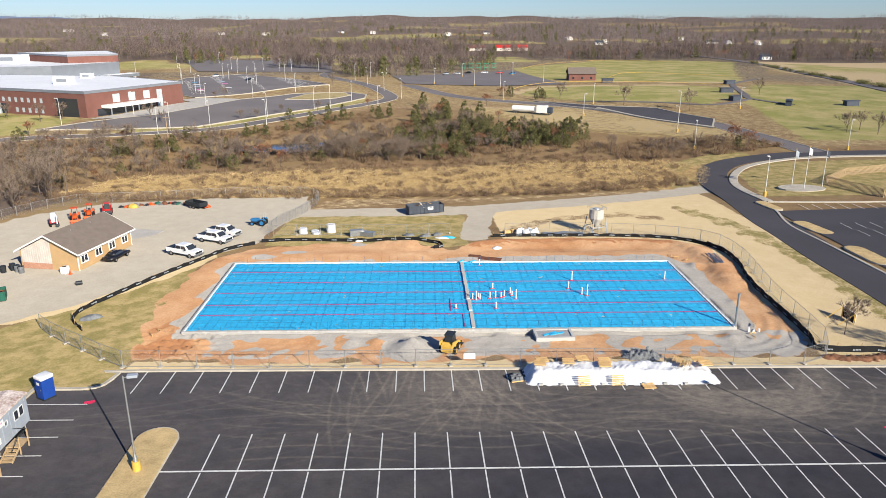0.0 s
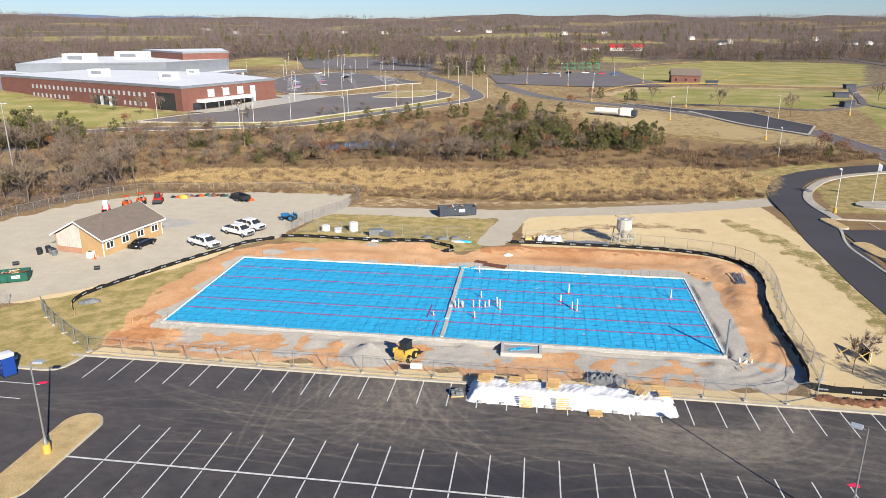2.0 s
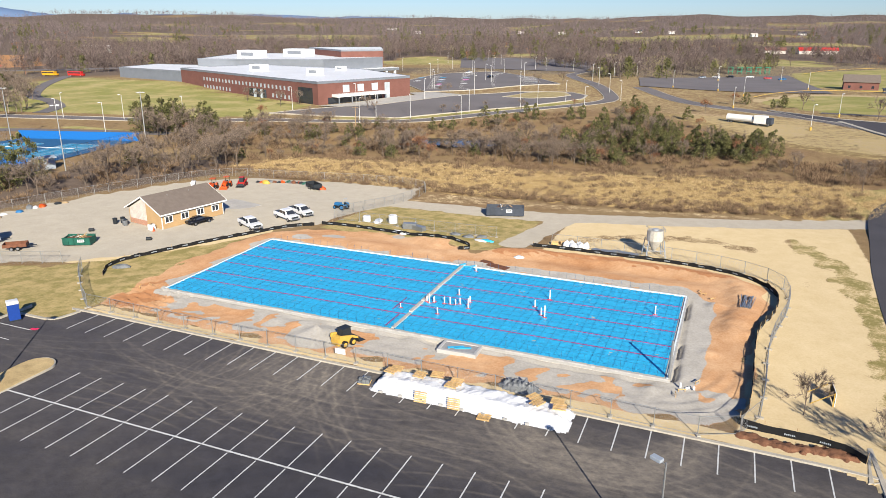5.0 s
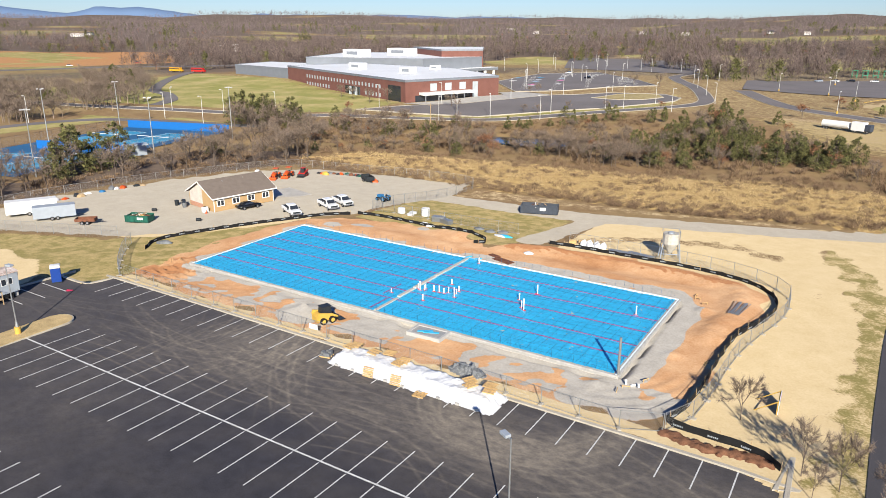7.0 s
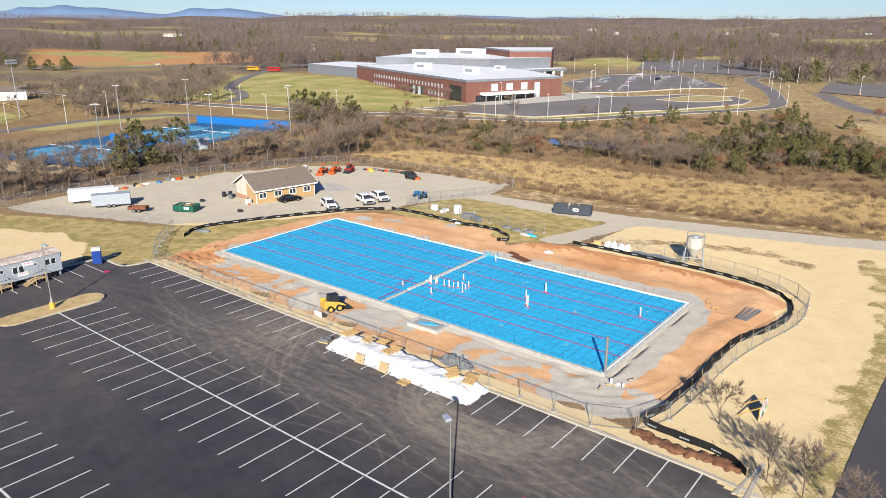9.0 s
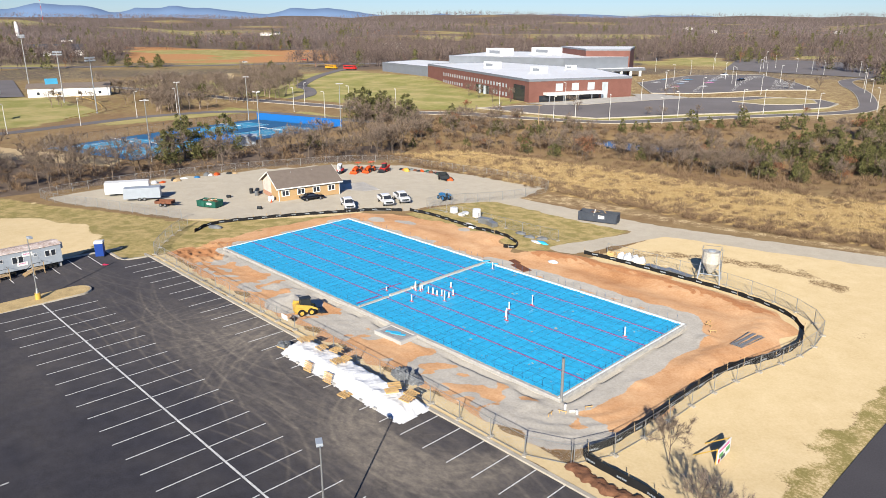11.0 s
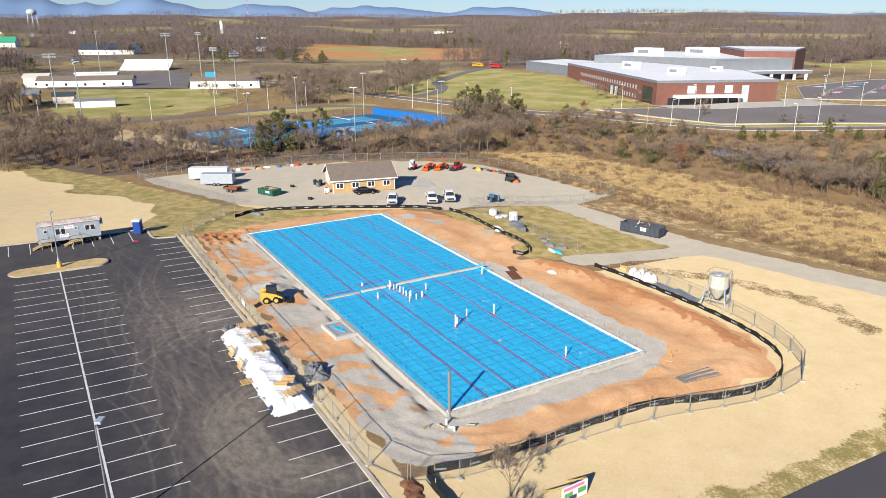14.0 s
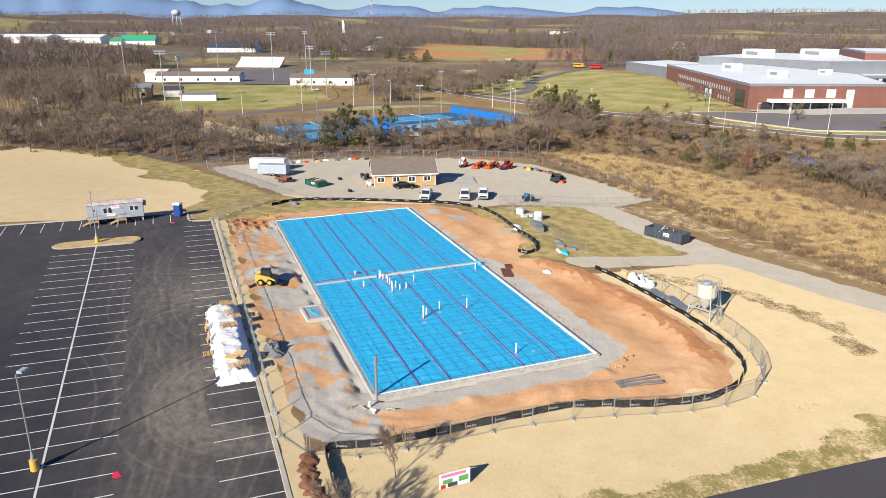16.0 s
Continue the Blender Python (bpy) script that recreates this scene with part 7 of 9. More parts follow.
def skid_loader(x, y, rz, body, label, raised=0.15):
    t = thing("skid_loader", on_ground(x, y, rz), label, "skid loader", "skid loaders")
    shaped(t, "body", [(-1.35, 0.35), (0.9, 0.35), (1.05, 0.75), (0.7, 0.95), (-0.9, 1.35), (-1.4, 1.15)], 0.62, body, bevel=0.05)
    cab = shaped(t, "cab", [(0.75, 0.85), (0.6, 1.95), (-0.55, 2.0), (-0.7, 1.0)], 0.46, "dark_steel", "black caged cab", inset=0.08, bevel=0.04)
    b2 = bm_new()
    add_box(b2, -0.62, -0.5, 1.98, 0.68, 0.5, 2.06, 0.02)
    part("roof", b2, body if body != "yellow" else "dark_steel", cab)
    for s in (-1, 1):
        b2 = bm_new()
        add_prism(b2, [(-1.35, 1.15), (-1.2, 1.6), (0.6, 1.15), (1.55, 0.45 + raised), (1.4, 0.35 + raised), (0.4, 0.95)], s * 0.72 - 0.07, s * 0.72 + 0.07, "y")
        part("lift_arm", b2, body, t)
        for wx in (-0.62, 0.55):
            wheel(t, wx, s * 0.78, 0.42, 0.3, body)
    b2 = bm_new()
    add_prism(b2, [(1.35, 0.12), (2.25, 0.08), (2.2, 0.14), (1.5, 0.25), (1.4, 0.75), (1.3, 0.75)], -0.9, 0.9, "y")
    part("bucket", b2, "dark_steel", t, "worn steel bucket")


skid_loader(3.3, 69.7, 70, "yellow", "yellow skid loader with black cab beside the gravel heap")
skid_loader(-60.3, 136.0, -70, "red", "red tracked loader parked on gravel")


def tractor(x, y, rz, body, label, canopy=True, loader=True):
    t = thing("tractor", on_ground(x, y, rz), label, "tractor", "yard tractors")
    shaped(t, "hood", [(0.1, 0.7), (1.6, 0.7), (1.65, 1.2), (1.2, 1.3), (0.1, 1.35)], 0.33, body, bevel=0.05)
    b2 = bm_new()
    add_box(b2, -1.0, -0.3, 0.45, 1.4, 0.3, 0.72, 0.03)
    part("chassis", b2, "dark_steel", t)
    b2 = bm_new()
    add_box(b2, -0.75, -0.25, 0.95, -0.25, 0.25, 1.08, 0.03)
    add_box(b2, -0.8, -0.25, 1.05, -0.68, 0.25, 1.5, 0.03)
    part("seat", b2, "dark_steel", t)
    for s in (-1, 1):
        wheel(t, -0.65, s * 0.72, 0.62, 0.34, body)
        wheel(t, 1.25, s * 0.62, 0.4, 0.24, body)
        b2 = bm_new()
        add_prism(b2, [(-1.25, 1.0), (-1.0, 1.32), (-0.3, 1.32), (-0.05, 1.0), (-0.3, 1.2), (-1.0, 1.2)], s * 0.7 - 0.18, s * 0.7 + 0.18, "y")
        part("fender", b2, body, t)
        b2 = bm_new()
        add_bar(b2, (-0.95, s * 0.45, 1.2), (-0.95, s * 0.45, 2.3), 0.04)
        part("rollbar", b2, "dark_steel" if canopy else "trailer_grey", t)
        if loader:
            b2 = bm_new()
            add_prism(b2, [(0.3, 1.35), (0.5, 1.45), (1.8, 1.05), (2.3, 0.4), (2.15, 0.35), (1.7, 0.9)], s * 0.45 - 0.05, s * 0.45 + 0.05, "y")
            part("loader_arm", b2, body, t)
    b2 = bm_new()
    if canopy:
        add_box(b2, -1.15, -0.6, 2.28, 0.3, 0.6, 2.36, 0.03)
    else:
        add_bar(b2, (-0.95, -0.45, 2.3), (-0.95, 0.45, 2.3), 0.04)
    part("canopy" if canopy else "rollbar_top", b2, body if canopy else "trailer_grey", t)
    if loader:
        b2 = bm_new()
        add_prism(b2, [(2.1, 0.1), (2.8, 0.06), (2.75, 0.14), (2.3, 0.2), (2.2, 0.6), (2.1, 0.6)], -0.85, 0.85, "y")
        part("bucket", b2, body, t)


tractor(-64.0, 130.6, -65, "orange", "orange compact tractor with canopy and front loader")
tractor(-62.6, 133.4, -70, "orange", "orange compact tractor with front loader raised low")
tractor(-28.6, 125.0, 170, "tractor_blue", "small blue tractor with pale roll bar on gravel", canopy=False, loader=False)


def mini_excavator(x, y, rz):
    t = thing("mini_excavator", on_ground(x, y, rz), "white and red mini excavator with boom folded", "excavator")
    for s in (-1, 1):
        shaped(t, "track", [(-0.9, 0.0), (0.9, 0.0), (1.1, 0.25), (0.9, 0.48), (-0.9, 0.48), (-1.1, 0.25)], 0.17, "tyre", bevel=0.02).location.y = s * 0.62
    shaped(t, "house_body", [(-0.95, 0.55), (0.5, 0.55), (0.5, 0.95), (-0.95, 1.2)], 0.7, "red", bevel=0.06)
    cab = shaped(t, "cab", [(-0.5, 0.95), (0.55, 0.7), (0.45, 2.3), (-0.5, 2.35)], 0.45, "car_white", bevel=0.05)
    b2 = bm_new()
    add_box(b2, -0.35, -0.48, 1.25, 0.35, 0.48, 2.1)
    part("cab_window", b2, "glass_dark", cab)
    b2 = bm_new()
    add_prism(b2, [(0.5, 0.7), (0.6, 1.0), (1.5, 2.3), (2.2, 2.2), (2.2, 2.0), (1.6, 2.05), (0.8, 0.8)], 0.3, 0.5, "y")
    part("boom", b2, "car_white", t)
    b2 = bm_new()
    add_prism(b2, [(2.05, 2.2), (2.3, 2.2), (2.0, 0.6), (1.8, 0.6)], 0.32, 0.48, "y")
    part("arm", b2, "car_white", t)
    b2 = bm_new()
    add_prism(b2, [(1.6, 0.1), (2.1, 0.2), (2.05, 0.65), (1.75, 0.7)], 0.15, 0.65, "y")
    part("bucket", b2, "dark_steel", t)


mini_excavator(-66.2, 127.0, -60)


def box_trailer(x, y, rz, L, W, H, body, label, wheels=True):
    t = thing("cargo_trailer", on_ground(x, y, rz), label, "cargo trailer", "cargo trailers")
    b2 = bm_new()
    add_box(b2, -L / 2, -W / 2, 0.5, L / 2, W / 2, 0.5 + H, 0.08)
    body_ = part("body", b2, body, t)
    for k in range(int(L / 1.2)):
        for s in (-1, 1):
            b2 = bm_new()
            xx = -L / 2 + 0.6 + 1.2 * k
            add_box(b2, xx, s * (W / 2 + 0.012) - 0.012, 0.6, xx + 0.05, s * (W / 2 + 0.012) + 0.012, 0.4 + H)
            part("side_rib", b2, body, body_)
    b2 = bm_new()
    add_box(b2, -L / 2 + 0.05, -W / 2 + 0.05, 0.5 + H, L / 2 - 0.05, W / 2 - 0.05, 0.54 + H)
    part("roof", b2, body, t)
    b2 = bm_new()
    add_prism(b2, [(L / 2, 0.5), (L / 2, -0.5), (L / 2 + 1.4, 0)], 0.42, 0.5)
    part("hitch", b2, "dark_steel", t)
    if wheels:
        for wx in (-0.5, 0.4):
            for s in (-1, 1):
                wheel(t, wx, s * (W / 2 - 0.05), 0.36, 0.22)


box_trailer(-79.0, 81.5, 62, 8.6, 2.5, 2.3, "white_plastic", "long white enclosed cargo trailer on gravel")
box_trailer(-71.5, 81.5, 60, 7.0, 2.3, 2.1, "trailer_grey", "grey enclosed cargo trailer on gravel")


def open_trailer(x, y, rz, material, L, W, H, label, load=None):
    t = thing("utility_trailer", on_ground(x, y, rz), label, "trailer", "utility trailers")
    b2 = bm_new()
    add_box(b2, -L / 2, -W / 2, 0.55, L / 2, W / 2, 0.65)
    part("deck", b2, material, t)
    for a in ((-L / 2, -W / 2, L / 2, -W / 2 + 0.07), (-L / 2, W / 2 - 0.07, L / 2, W / 2), (-L / 2, -W / 2 + 0.07, -L / 2 + 0.07, W / 2 - 0.07), (L / 2 - 0.07, -W / 2 + 0.07, L / 2, W / 2 - 0.07)):
        b2 = bm_new()
        add_box(b2, a[0], a[1], 0.65, a[2], a[3], 0.65 + H)
        part("side_panel", b2, material, t)
    b2 = bm_new()
    add_prism(b2, [(L / 2, 0.4), (L / 2, -0.4), (L / 2 + 1.3, 0)], 0.48, 0.56)
    part("hitch", b2, "dark_steel", t)
    for wx in (-0.45, 0.45):
        for s in (-1, 1):
            wheel(t, wx, s * (W / 2 + 0.1), 0.34, 0.2)


open_trailer(-44.5, 140.5, -35, "dark_steel", 4.4, 2.0, 0.7, "black dump trailer parked along the yard fence")
open_trailer(-63.5, 82.5, 40, "rust_inner", 3.4, 1.8, 0.45, "rusty open utility trailer on gravel")


def rolloff(x, y, rz, L, W, H, material, label, load):
    t = thing("waste_container", on_ground(x, y, rz), label, "skip container", "skip containers")
    for nm, a in (("side_wall", (-L / 2, -W / 2, L / 2, -W / 2 + 0.08)), ("side_wall", (-L / 2, W / 2 - 0.08, L / 2, W / 2)), ("end_wall", (-L / 2, -W / 2 + 0.08, -L / 2 + 0.08, W / 2 - 0.08)), ("end_wall", (L / 2 - 0.08, -W / 2 + 0.08, L / 2, W / 2 - 0.08))):
        b2 = bm_new()
        add_box(b2, a[0], a[1], 0.22, a[2], a[3], 0.22 + H)
        part(nm, b2, material, t)
    b2 = bm_new()
    add_box(b2, -L / 2 + 0.08, -W / 2 + 0.08, 0.22, L / 2 - 0.08, W / 2 - 0.08, 0.4)
    part("floor_plate", b2, "rust_inner", t)
    for k in range(int(L / 0.75) + 1):
        for s in (-1, 1):
            b2 = bm_new()
            xx = -L / 2 + 0.05 + k * (L - 0.2) / int(L / 0.75)
            add_box(b2, xx, s * (W / 2 + 0.045) - 0.045, 0.22, xx + 0.1, s * (W / 2 + 0.045) + 0.045, 0.2 + H)
            part("rib", b2, material, t)
    for s in (-1, 1):
        b2 = bm_new()
        add_box(b2, -L / 2, s * W / 2 - 0.07, 0.22 + H, L / 2, s * W / 2 + 0.07, 0.34 + H, 0.02)
        part("top_rail", b2, material, t)
        b2 = bm_new()
        add_box(b2, -L / 2, s * 0.45 - 0.06, 0, L / 2, s * 0.45 + 0.06, 0.22)
        part("skid", b2, "dark_steel", t)
    b2 = bm_new()
    add_box(b2, 0.2, -W / 2 - 0.11, 0.2 + H * 0.45, 1.3, -W / 2 - 0.092, 0.2 + H * 0.85)
    s_ = part("sign_plate", b2, "white_plastic", t, "pale printed plate")
    for k in range(2):
        b2 = bm_new()
        add_box(b2, 0.35, -W / 2 - 0.118, 0.2 + H * (0.55 + 0.15 * k), 1.15, -W / 2 - 0.111, 0.2 + H * (0.61 + 0.15 * k))
        part("print_bar", b2, "slate", s_)
    r = random.Random(int(x * 10))
    for k in range(load):
        b2 = bm_new()
        ln = r.uniform(0.6, 2.2)
        add_box(b2, -ln / 2, -0.06, -0.03, ln / 2, 0.06, 0.03)
        bmesh.ops.transform(b2, matrix=pose(r.uniform(-L / 2 + 1, L / 2 - 1), r.uniform(-W / 3, W / 3), 0.25 + H * r.uniform(0.75, 1.05), r.uniform(-25, 25), r.uniform(-25, 25), r.uniform(0, 180)), verts=b2.verts[:])
        part("scrap_board", b2, ("wood", "stake", "pvc", "rust_inner")[k % 4], t)
    b2 = bm_new()
    add_box(b2, -L / 2 + 0.1, -W / 2 + 0.1, 0.4, L / 2 - 0.1, W / 2 - 0.1, 0.25 + H * (0.75 if load > 8 else 0.5), 0.15)
    part("debris", b2, "mulch", t, "packed scrap and debris")


rolloff(1.4, 135.3, 17, 7.2, 2.4, 1.5, "slate", "slate-blue roll-off waste container beside the gravel drive", 6)
rolloff(-56.2, 88.2, 25, 4.4, 2.3, 1.1, "green", "dark green waste container heaped with scrap timber", 18)


M["silo_paint"] = mat("weathered_cream_paint", (0.50, 0.47, 0.41), 0.7, vary=0.22, scale=1.2, fine=8)


def hopper_silo(x, y, rz):
    t = thing("mortar_silo", on_ground(x, y, rz), "pale grey steel mortar silo on four legs", "silo")
    b2 = bm_new()
    add_bar(b2, (0, 0, 2.75), (0, 0, 4.3), 1.25, 1.2, 14)
    part("bin", b2, "silo_paint", t)
    b2 = bm_new()
    add_bar(b2, (0, 0, 1.15), (0, 0, 2.75), 0.3, 1.25, 14)
    part("cone", b2, "silo_paint", t)
    for sx in (-1, 1):
        for sy in (-1, 1):
            b2 = bm_new()
            add_bar(b2, (sx * 1.2, sy * 1.1, 2.9), (sx * 1.5, sy * 1.35, -0.05), 0.08, seg=6)
            part("leg", b2, "trailer_grey", t)
    for a, b in (((-1.4, -1.25), (1.4, -1.25)), ((-1.4, 1.25), (1.4, 1.25)), ((-1.4, -1.25), (-1.4, 1.25)), ((1.4, -1.25), (1.4, 1.25))):
        b2 = bm_new()
        add_bar(b2, (*a, 1.3), (*b, 1.3), 0.06, seg=6)
        part("brace", b2, "trailer_grey", t)
    b2 = bm_new()
    add_bar(b2, (1.15, 0.5, 4.4), (1.6, 0.5, 4.4), 0.03)
    for s in (0.25, 0.65):
        add_bar(b2, (1.45, s, 0.0), (1.35, s, 4.6), 0.03, seg=5)
    for k in range(13):
        add_bar(b2, (1.45, 0.25, 0.3 + 0.33 * k), (1.45, 0.65, 0.3 + 0.33 * k), 0.02, seg=4)
    part("ladder", b2, "galv", t)
    b2 = bm_new()
    add_bar(b2, (0, 0, 4.28), (0, 0, 4.5), 0.5, 0.42, 14)
    part("hatch", b2, "trailer_grey", t)
    b2 = bm_new()
    for p, q in (((-1.2, -1.1), (1.2, -1.1)), ((1.2, -1.1), (1.2, 1.1)), ((1.2, 1.1), (-1.2, 1.1)), ((-1.2, 1.1), (-1.2, -1.1))):
        add_bar(b2, (*p, 4.75), (*q, 4.75), 0.03, seg=5)
        add_bar(b2, (*p, 4.28), (*p, 4.75), 0.03, seg=5)
    part("guard_rail", b2, "galv", t)


hopper_silo(30.9, 117.8, 20)


def site_sign():
    t = thing("project_sign", on_ground(51.6, 76.9, 92), "printed project sign board braced with yellow timbers", "sign")
    b2 = bm_new()
    add_box(b2, -1.25, -0.03, 0.12, 1.25, 0.03, 1.42)
    bd = part("board", b2, "white_plastic", t)
    for xa, za, xb, zb, m in ((-1.1, 1.35, 0.9, 1.6, "print_pink"), (-1.0, 0.8, -0.2, 1.15, "print_green"), (-0.6, 0.45, 0.2, 0.8, "slate"), (0.3, 0.75, 1.1, 1.2, "print_green"), (-1.15, 0.42, -0.75, 0.75, "red")):
        b2 = bm_new()
        add_box(b2, xa, -0.036, za - 0.28, xb, -0.031, zb - 0.28)
        part("print_block", b2, m, bd)
    b2 = bm_new()
    add_box(b2, -1.22, 0.031, 0.15, 1.22, 0.045, 1.39)
    part("backing", b2, "black", bd)
    for s in (-1.15, 1.15):
        b2 = bm_new()
        add_box(b2, s - 0.045, 0.05, -0.1, s + 0.045, 0.14, 1.42)
        part("post", b2, "yellow", t)
        b2 = bm_new()
        add_bar(b2, (s, 0.1, 1.35), (s, 2.0, 0.0), 0.05, seg=4)
        part("brace", b2, "yellow", t)


site_sign()

# ---- stores along the lawn ----
for x, y, r, h in ((-19.9, 118.9, 0.75, 0.95), (-18.0, 120.0, 0.72, 0.3), (-15.2, 120.1, 0.8, 1.45), (-17.6, 118.6, 0.7, 0.3)):
    t = thing("water_tank", on_ground(x, y), "white round plastic tank standing on the lawn" if h > 0.5 else "flat white plastic tank ring lying on the lawn", "tank", "plastic tanks")
    bm = bm_new()
    add_bar(bm, (0, 0, 0), (0, 0, h), r, r * 0.97, 20)
    part("shell", bm, "white_plastic", t)
    bm = bm_new()
    add_bar(bm, (0, 0, h), (0, 0, h + 0.08), r * 0.98, r * 0.8, 20)
    part("rim", bm, "white_plastic", t)
for x, y, rz, n in ((-10.5, 117.2, 10, 4), (-8.6, 116.8, -20, 3)):
    t = thing("form_stack", on_ground(x, y, rz), "stack of grey aluminium form panels on the lawn", "panel stack", "form stacks")
    for k in range(n * 2):
        bm = bm_new()
        add_box(bm, -1.2 + 0.04 * (k % 3), -0.55, 0.1 + 0.13 * k, 1.2 + 0.04 * (k % 3), 0.55, 0.2 + 0.13 * k)
        part("panel", bm, "galv", t)
    for s in (-0.8, 0.8):
        bm = bm_new()
        add_box(bm, s - 0.05, -0.55, 0, s + 0.05, 0.55, 0.1)
        part("bearer", bm, "stake", t)


def lumpy(name, x, y, sx, sy, h, material, label, category, seed, group="", rz=0):
    """A slumped bag or heap."""
    r = np.random.RandomState(seed)
    b2 = bm_new()
    bmesh.ops.create_icosphere(b2, subdivisions=3, radius=1)
    for v in b2.verts:
        n = v.co.normalized()
        k = 1 + 0.13 * math.sin(5 * n.x + seed) * math.cos(4 * n.y - seed) + 0.08 * math.sin(11 * n.x * n.y + 7 * n.z + seed)
        v.co = Vector((n.x * sx * k, n.y * sy * k, max(-0.12, n.z) * h * k))
    return solid(name, b2, material, on_ground(x, y, rz), label, category, group, smooth=True)


for k, (x, y, s) in enumerate(((-11.6, 113.9, 1), (-10.4, 113.6, 0.8), (-9.5, 113.2, 0.9))):
    lumpy("white_bundle", x, y, 1.1 * s, 0.6 * s, 0.4, "wrap_white", "slumped white plastic bundle on the grass", "bundle", 3 + k, "white bundles", 20)
for k, (x, y) in enumerate(((17.4, 117.1), (18.6, 116.7), (19.7, 117.0), (18.0, 118.1), (19.3, 118.0), (20.4, 117.8))):
    lumpy("sand_bag", x, y, 0.62, 0.6, 0.95, "wrap_white", "bulging white bulk bag beside the silt fence", "bulk bag", 20 + k, "bulk bags")
for k, (x, y, rz) in enumerate(((15.4, 117.4, 10), (16.6, 118.2, 30))):
    p = pallet(on_ground(x, y, rz), "pallet of timber offcuts behind the silt fence")
    bm = bm_new()
    for j in range(3):
        add_box(bm, -0.55, -0.45 + 0.3 * j, 0.136, 0.55, -0.2 + 0.3 * j, 0.5 + 0.1 * (j % 2))
    part("timber_load", bm, "wood", p)
for x, y, rz, n, ln in ((23.4, 116.9, -5, 8, 3.6), (26.6, 117.2, -12, 8, 4.2), (21.3, 116.3, 4, 3, 2.2)):
    t = thing("steel_bundle", on_ground(x, y, rz), "bundle of galvanised steel studs on the ground", "steel bundle", "steel bundles")
    for k in range(n):
        bm = bm_new()
        add_box(bm, -ln / 2 + 0.1 * (k % 3), -0.55 + 0.28 * (k % 4), 0.05 + 0.16 * (k // 4), ln / 2 + 0.1 * (k % 3), -0.32 + 0.28 * (k % 4), 0.19 + 0.16 * (k // 4))
        part("stud", bm, "galv", t)
lumpy("blue_sheeting_roll", 5.0, 113.7, 1.3, 0.5, 0.3, "blue_poly", "pale blue sheeting heaped beside red clay", "sheeting", 40, rz=-15)
lumpy("white_sheeting_roll", 4.0, 113.3, 1.2, 0.35, 0.3, "wrap_white", "white sheeting roll beside red clay", "sheeting", 41, rz=-15)
lumpy("litter_heap", 12.4, 106.6, 0.8, 0.5, 0.35, "wrap_white", "scrap of white sheeting on red clay", "litter", 42, rz=20)
for k, (x, y) in enumerate(((-1.5, 116.2), (1.2, 115.2), (3.2, 116.0))):
    lumpy("supply_bundle", x, y, 1.0, 0.6, 0.4, "grey_plastic", "low pile of grey building supplies on the lawn", "supply bundle", 50 + k, "supply piles", 20 * k)
for x, y, sx, sy in ((10.8, 101.2, 1.7, 0.7), (8.6, 102.5, 0.9, 0.5)):
    bm = bm_new()
    for k in range(5):
        add_box(bm, -sx, -sy + k * sy * 0.4, 0.02, sx, -sy + k * sy * 0.4 + sy * 0.34, 0.1)
    solid("rebar_mat", bm, "rust_inner", on_ground(x, y, -18), "flat stack of rusty rebar mats on gravel", "rebar mat")
t = thing("conduit_pile", on_ground(44.2, 98.6, 84), "loose pile of grey plastic conduit on red clay", "pipe pile")
for k in range(14):
    bm = bm_new()
    add_bar(bm, (-2.2, 0.09 * k - 0.6, 0.06 + 0.05 * (k % 3)), (2.3, 0.12 * k - 0.8 + 0.3 * math.sin(k), 0.07 + 0.05 * (k % 2)), 0.045, seg=6)
    part("conduit", bm, "galv", t)
t = thing("loose_pipe_fittings", on_ground(38.6, 74.0, 30), "white pipe fittings lying beside the pad corner", "pipe fittings")
for k, (a, b) in enumerate((((0, 0, 0.1), (0.5, 0.2, 0.1)), ((0.7, -0.3, 0.1), (0.7, -0.3, 0.45)), ((-0.4, 0.3, 0.1), (-0.4, 0.3, 0.6)))):
    bm = bm_new()
    add_bar(bm, a, b, 0.11, seg=10)
    part("fitting", bm, "pvc", t)
for k, (x, y) in enumerate(((39.0, 100.6), (40.2, 99.2), (38.6, 101.6), (-30.2, 74.6), (-29.6, 75.8), (38.3, 73.4), (39.6, 75.6), (37.8, 72.2))):
    bt = thing("batter_board", on_ground(x, y, 40 * k), "small timber batter board staked near the pad corner", "batter board", "batter boards")
    for s in (-0.3, 0.3):
        bm = bm_new()
        add_box(bm, s - 0.025, -0.025, -0.1, s + 0.025, 0.025, 0.34)
        part("stake", bm, "wood", bt)
    bm = bm_new()
    add_box(bm, -0.4, 0.026, 0.24, 0.4, 0.045, 0.33)
    part("ledger", bm, "wood", bt)
# by the house
t = thing("ac_unit", on_ground(-51.0, 98.6, 78), "pale air-conditioning unit beside the house", "air conditioner")
bm = bm_new()
add_box(bm, -0.5, -0.4, 0, 0.5, 0.4, 1.0, 0.05)
part("case", bm, "white_plastic", t)
bm = bm_new()
add_bar(bm, (0, 0, 1.0), (0, 0, 1.03), 0.3, seg=16)
part("fan_grille", bm, "dark_steel", t)
t = thing("traffic_cone", on_ground(-50.0, 98.0), "orange traffic cone on gravel", "cone")
bm = bm_new()
add_bar(bm, (0, 0, 0.03), (0, 0, 0.75), 0.17, 0.03, 12)
part("cone_body", bm, "orange", t)
bm = bm_new()
add_box(bm, -0.22, -0.22, 0, 0.22, 0.22, 0.04)
part("base", bm, "orange", t)
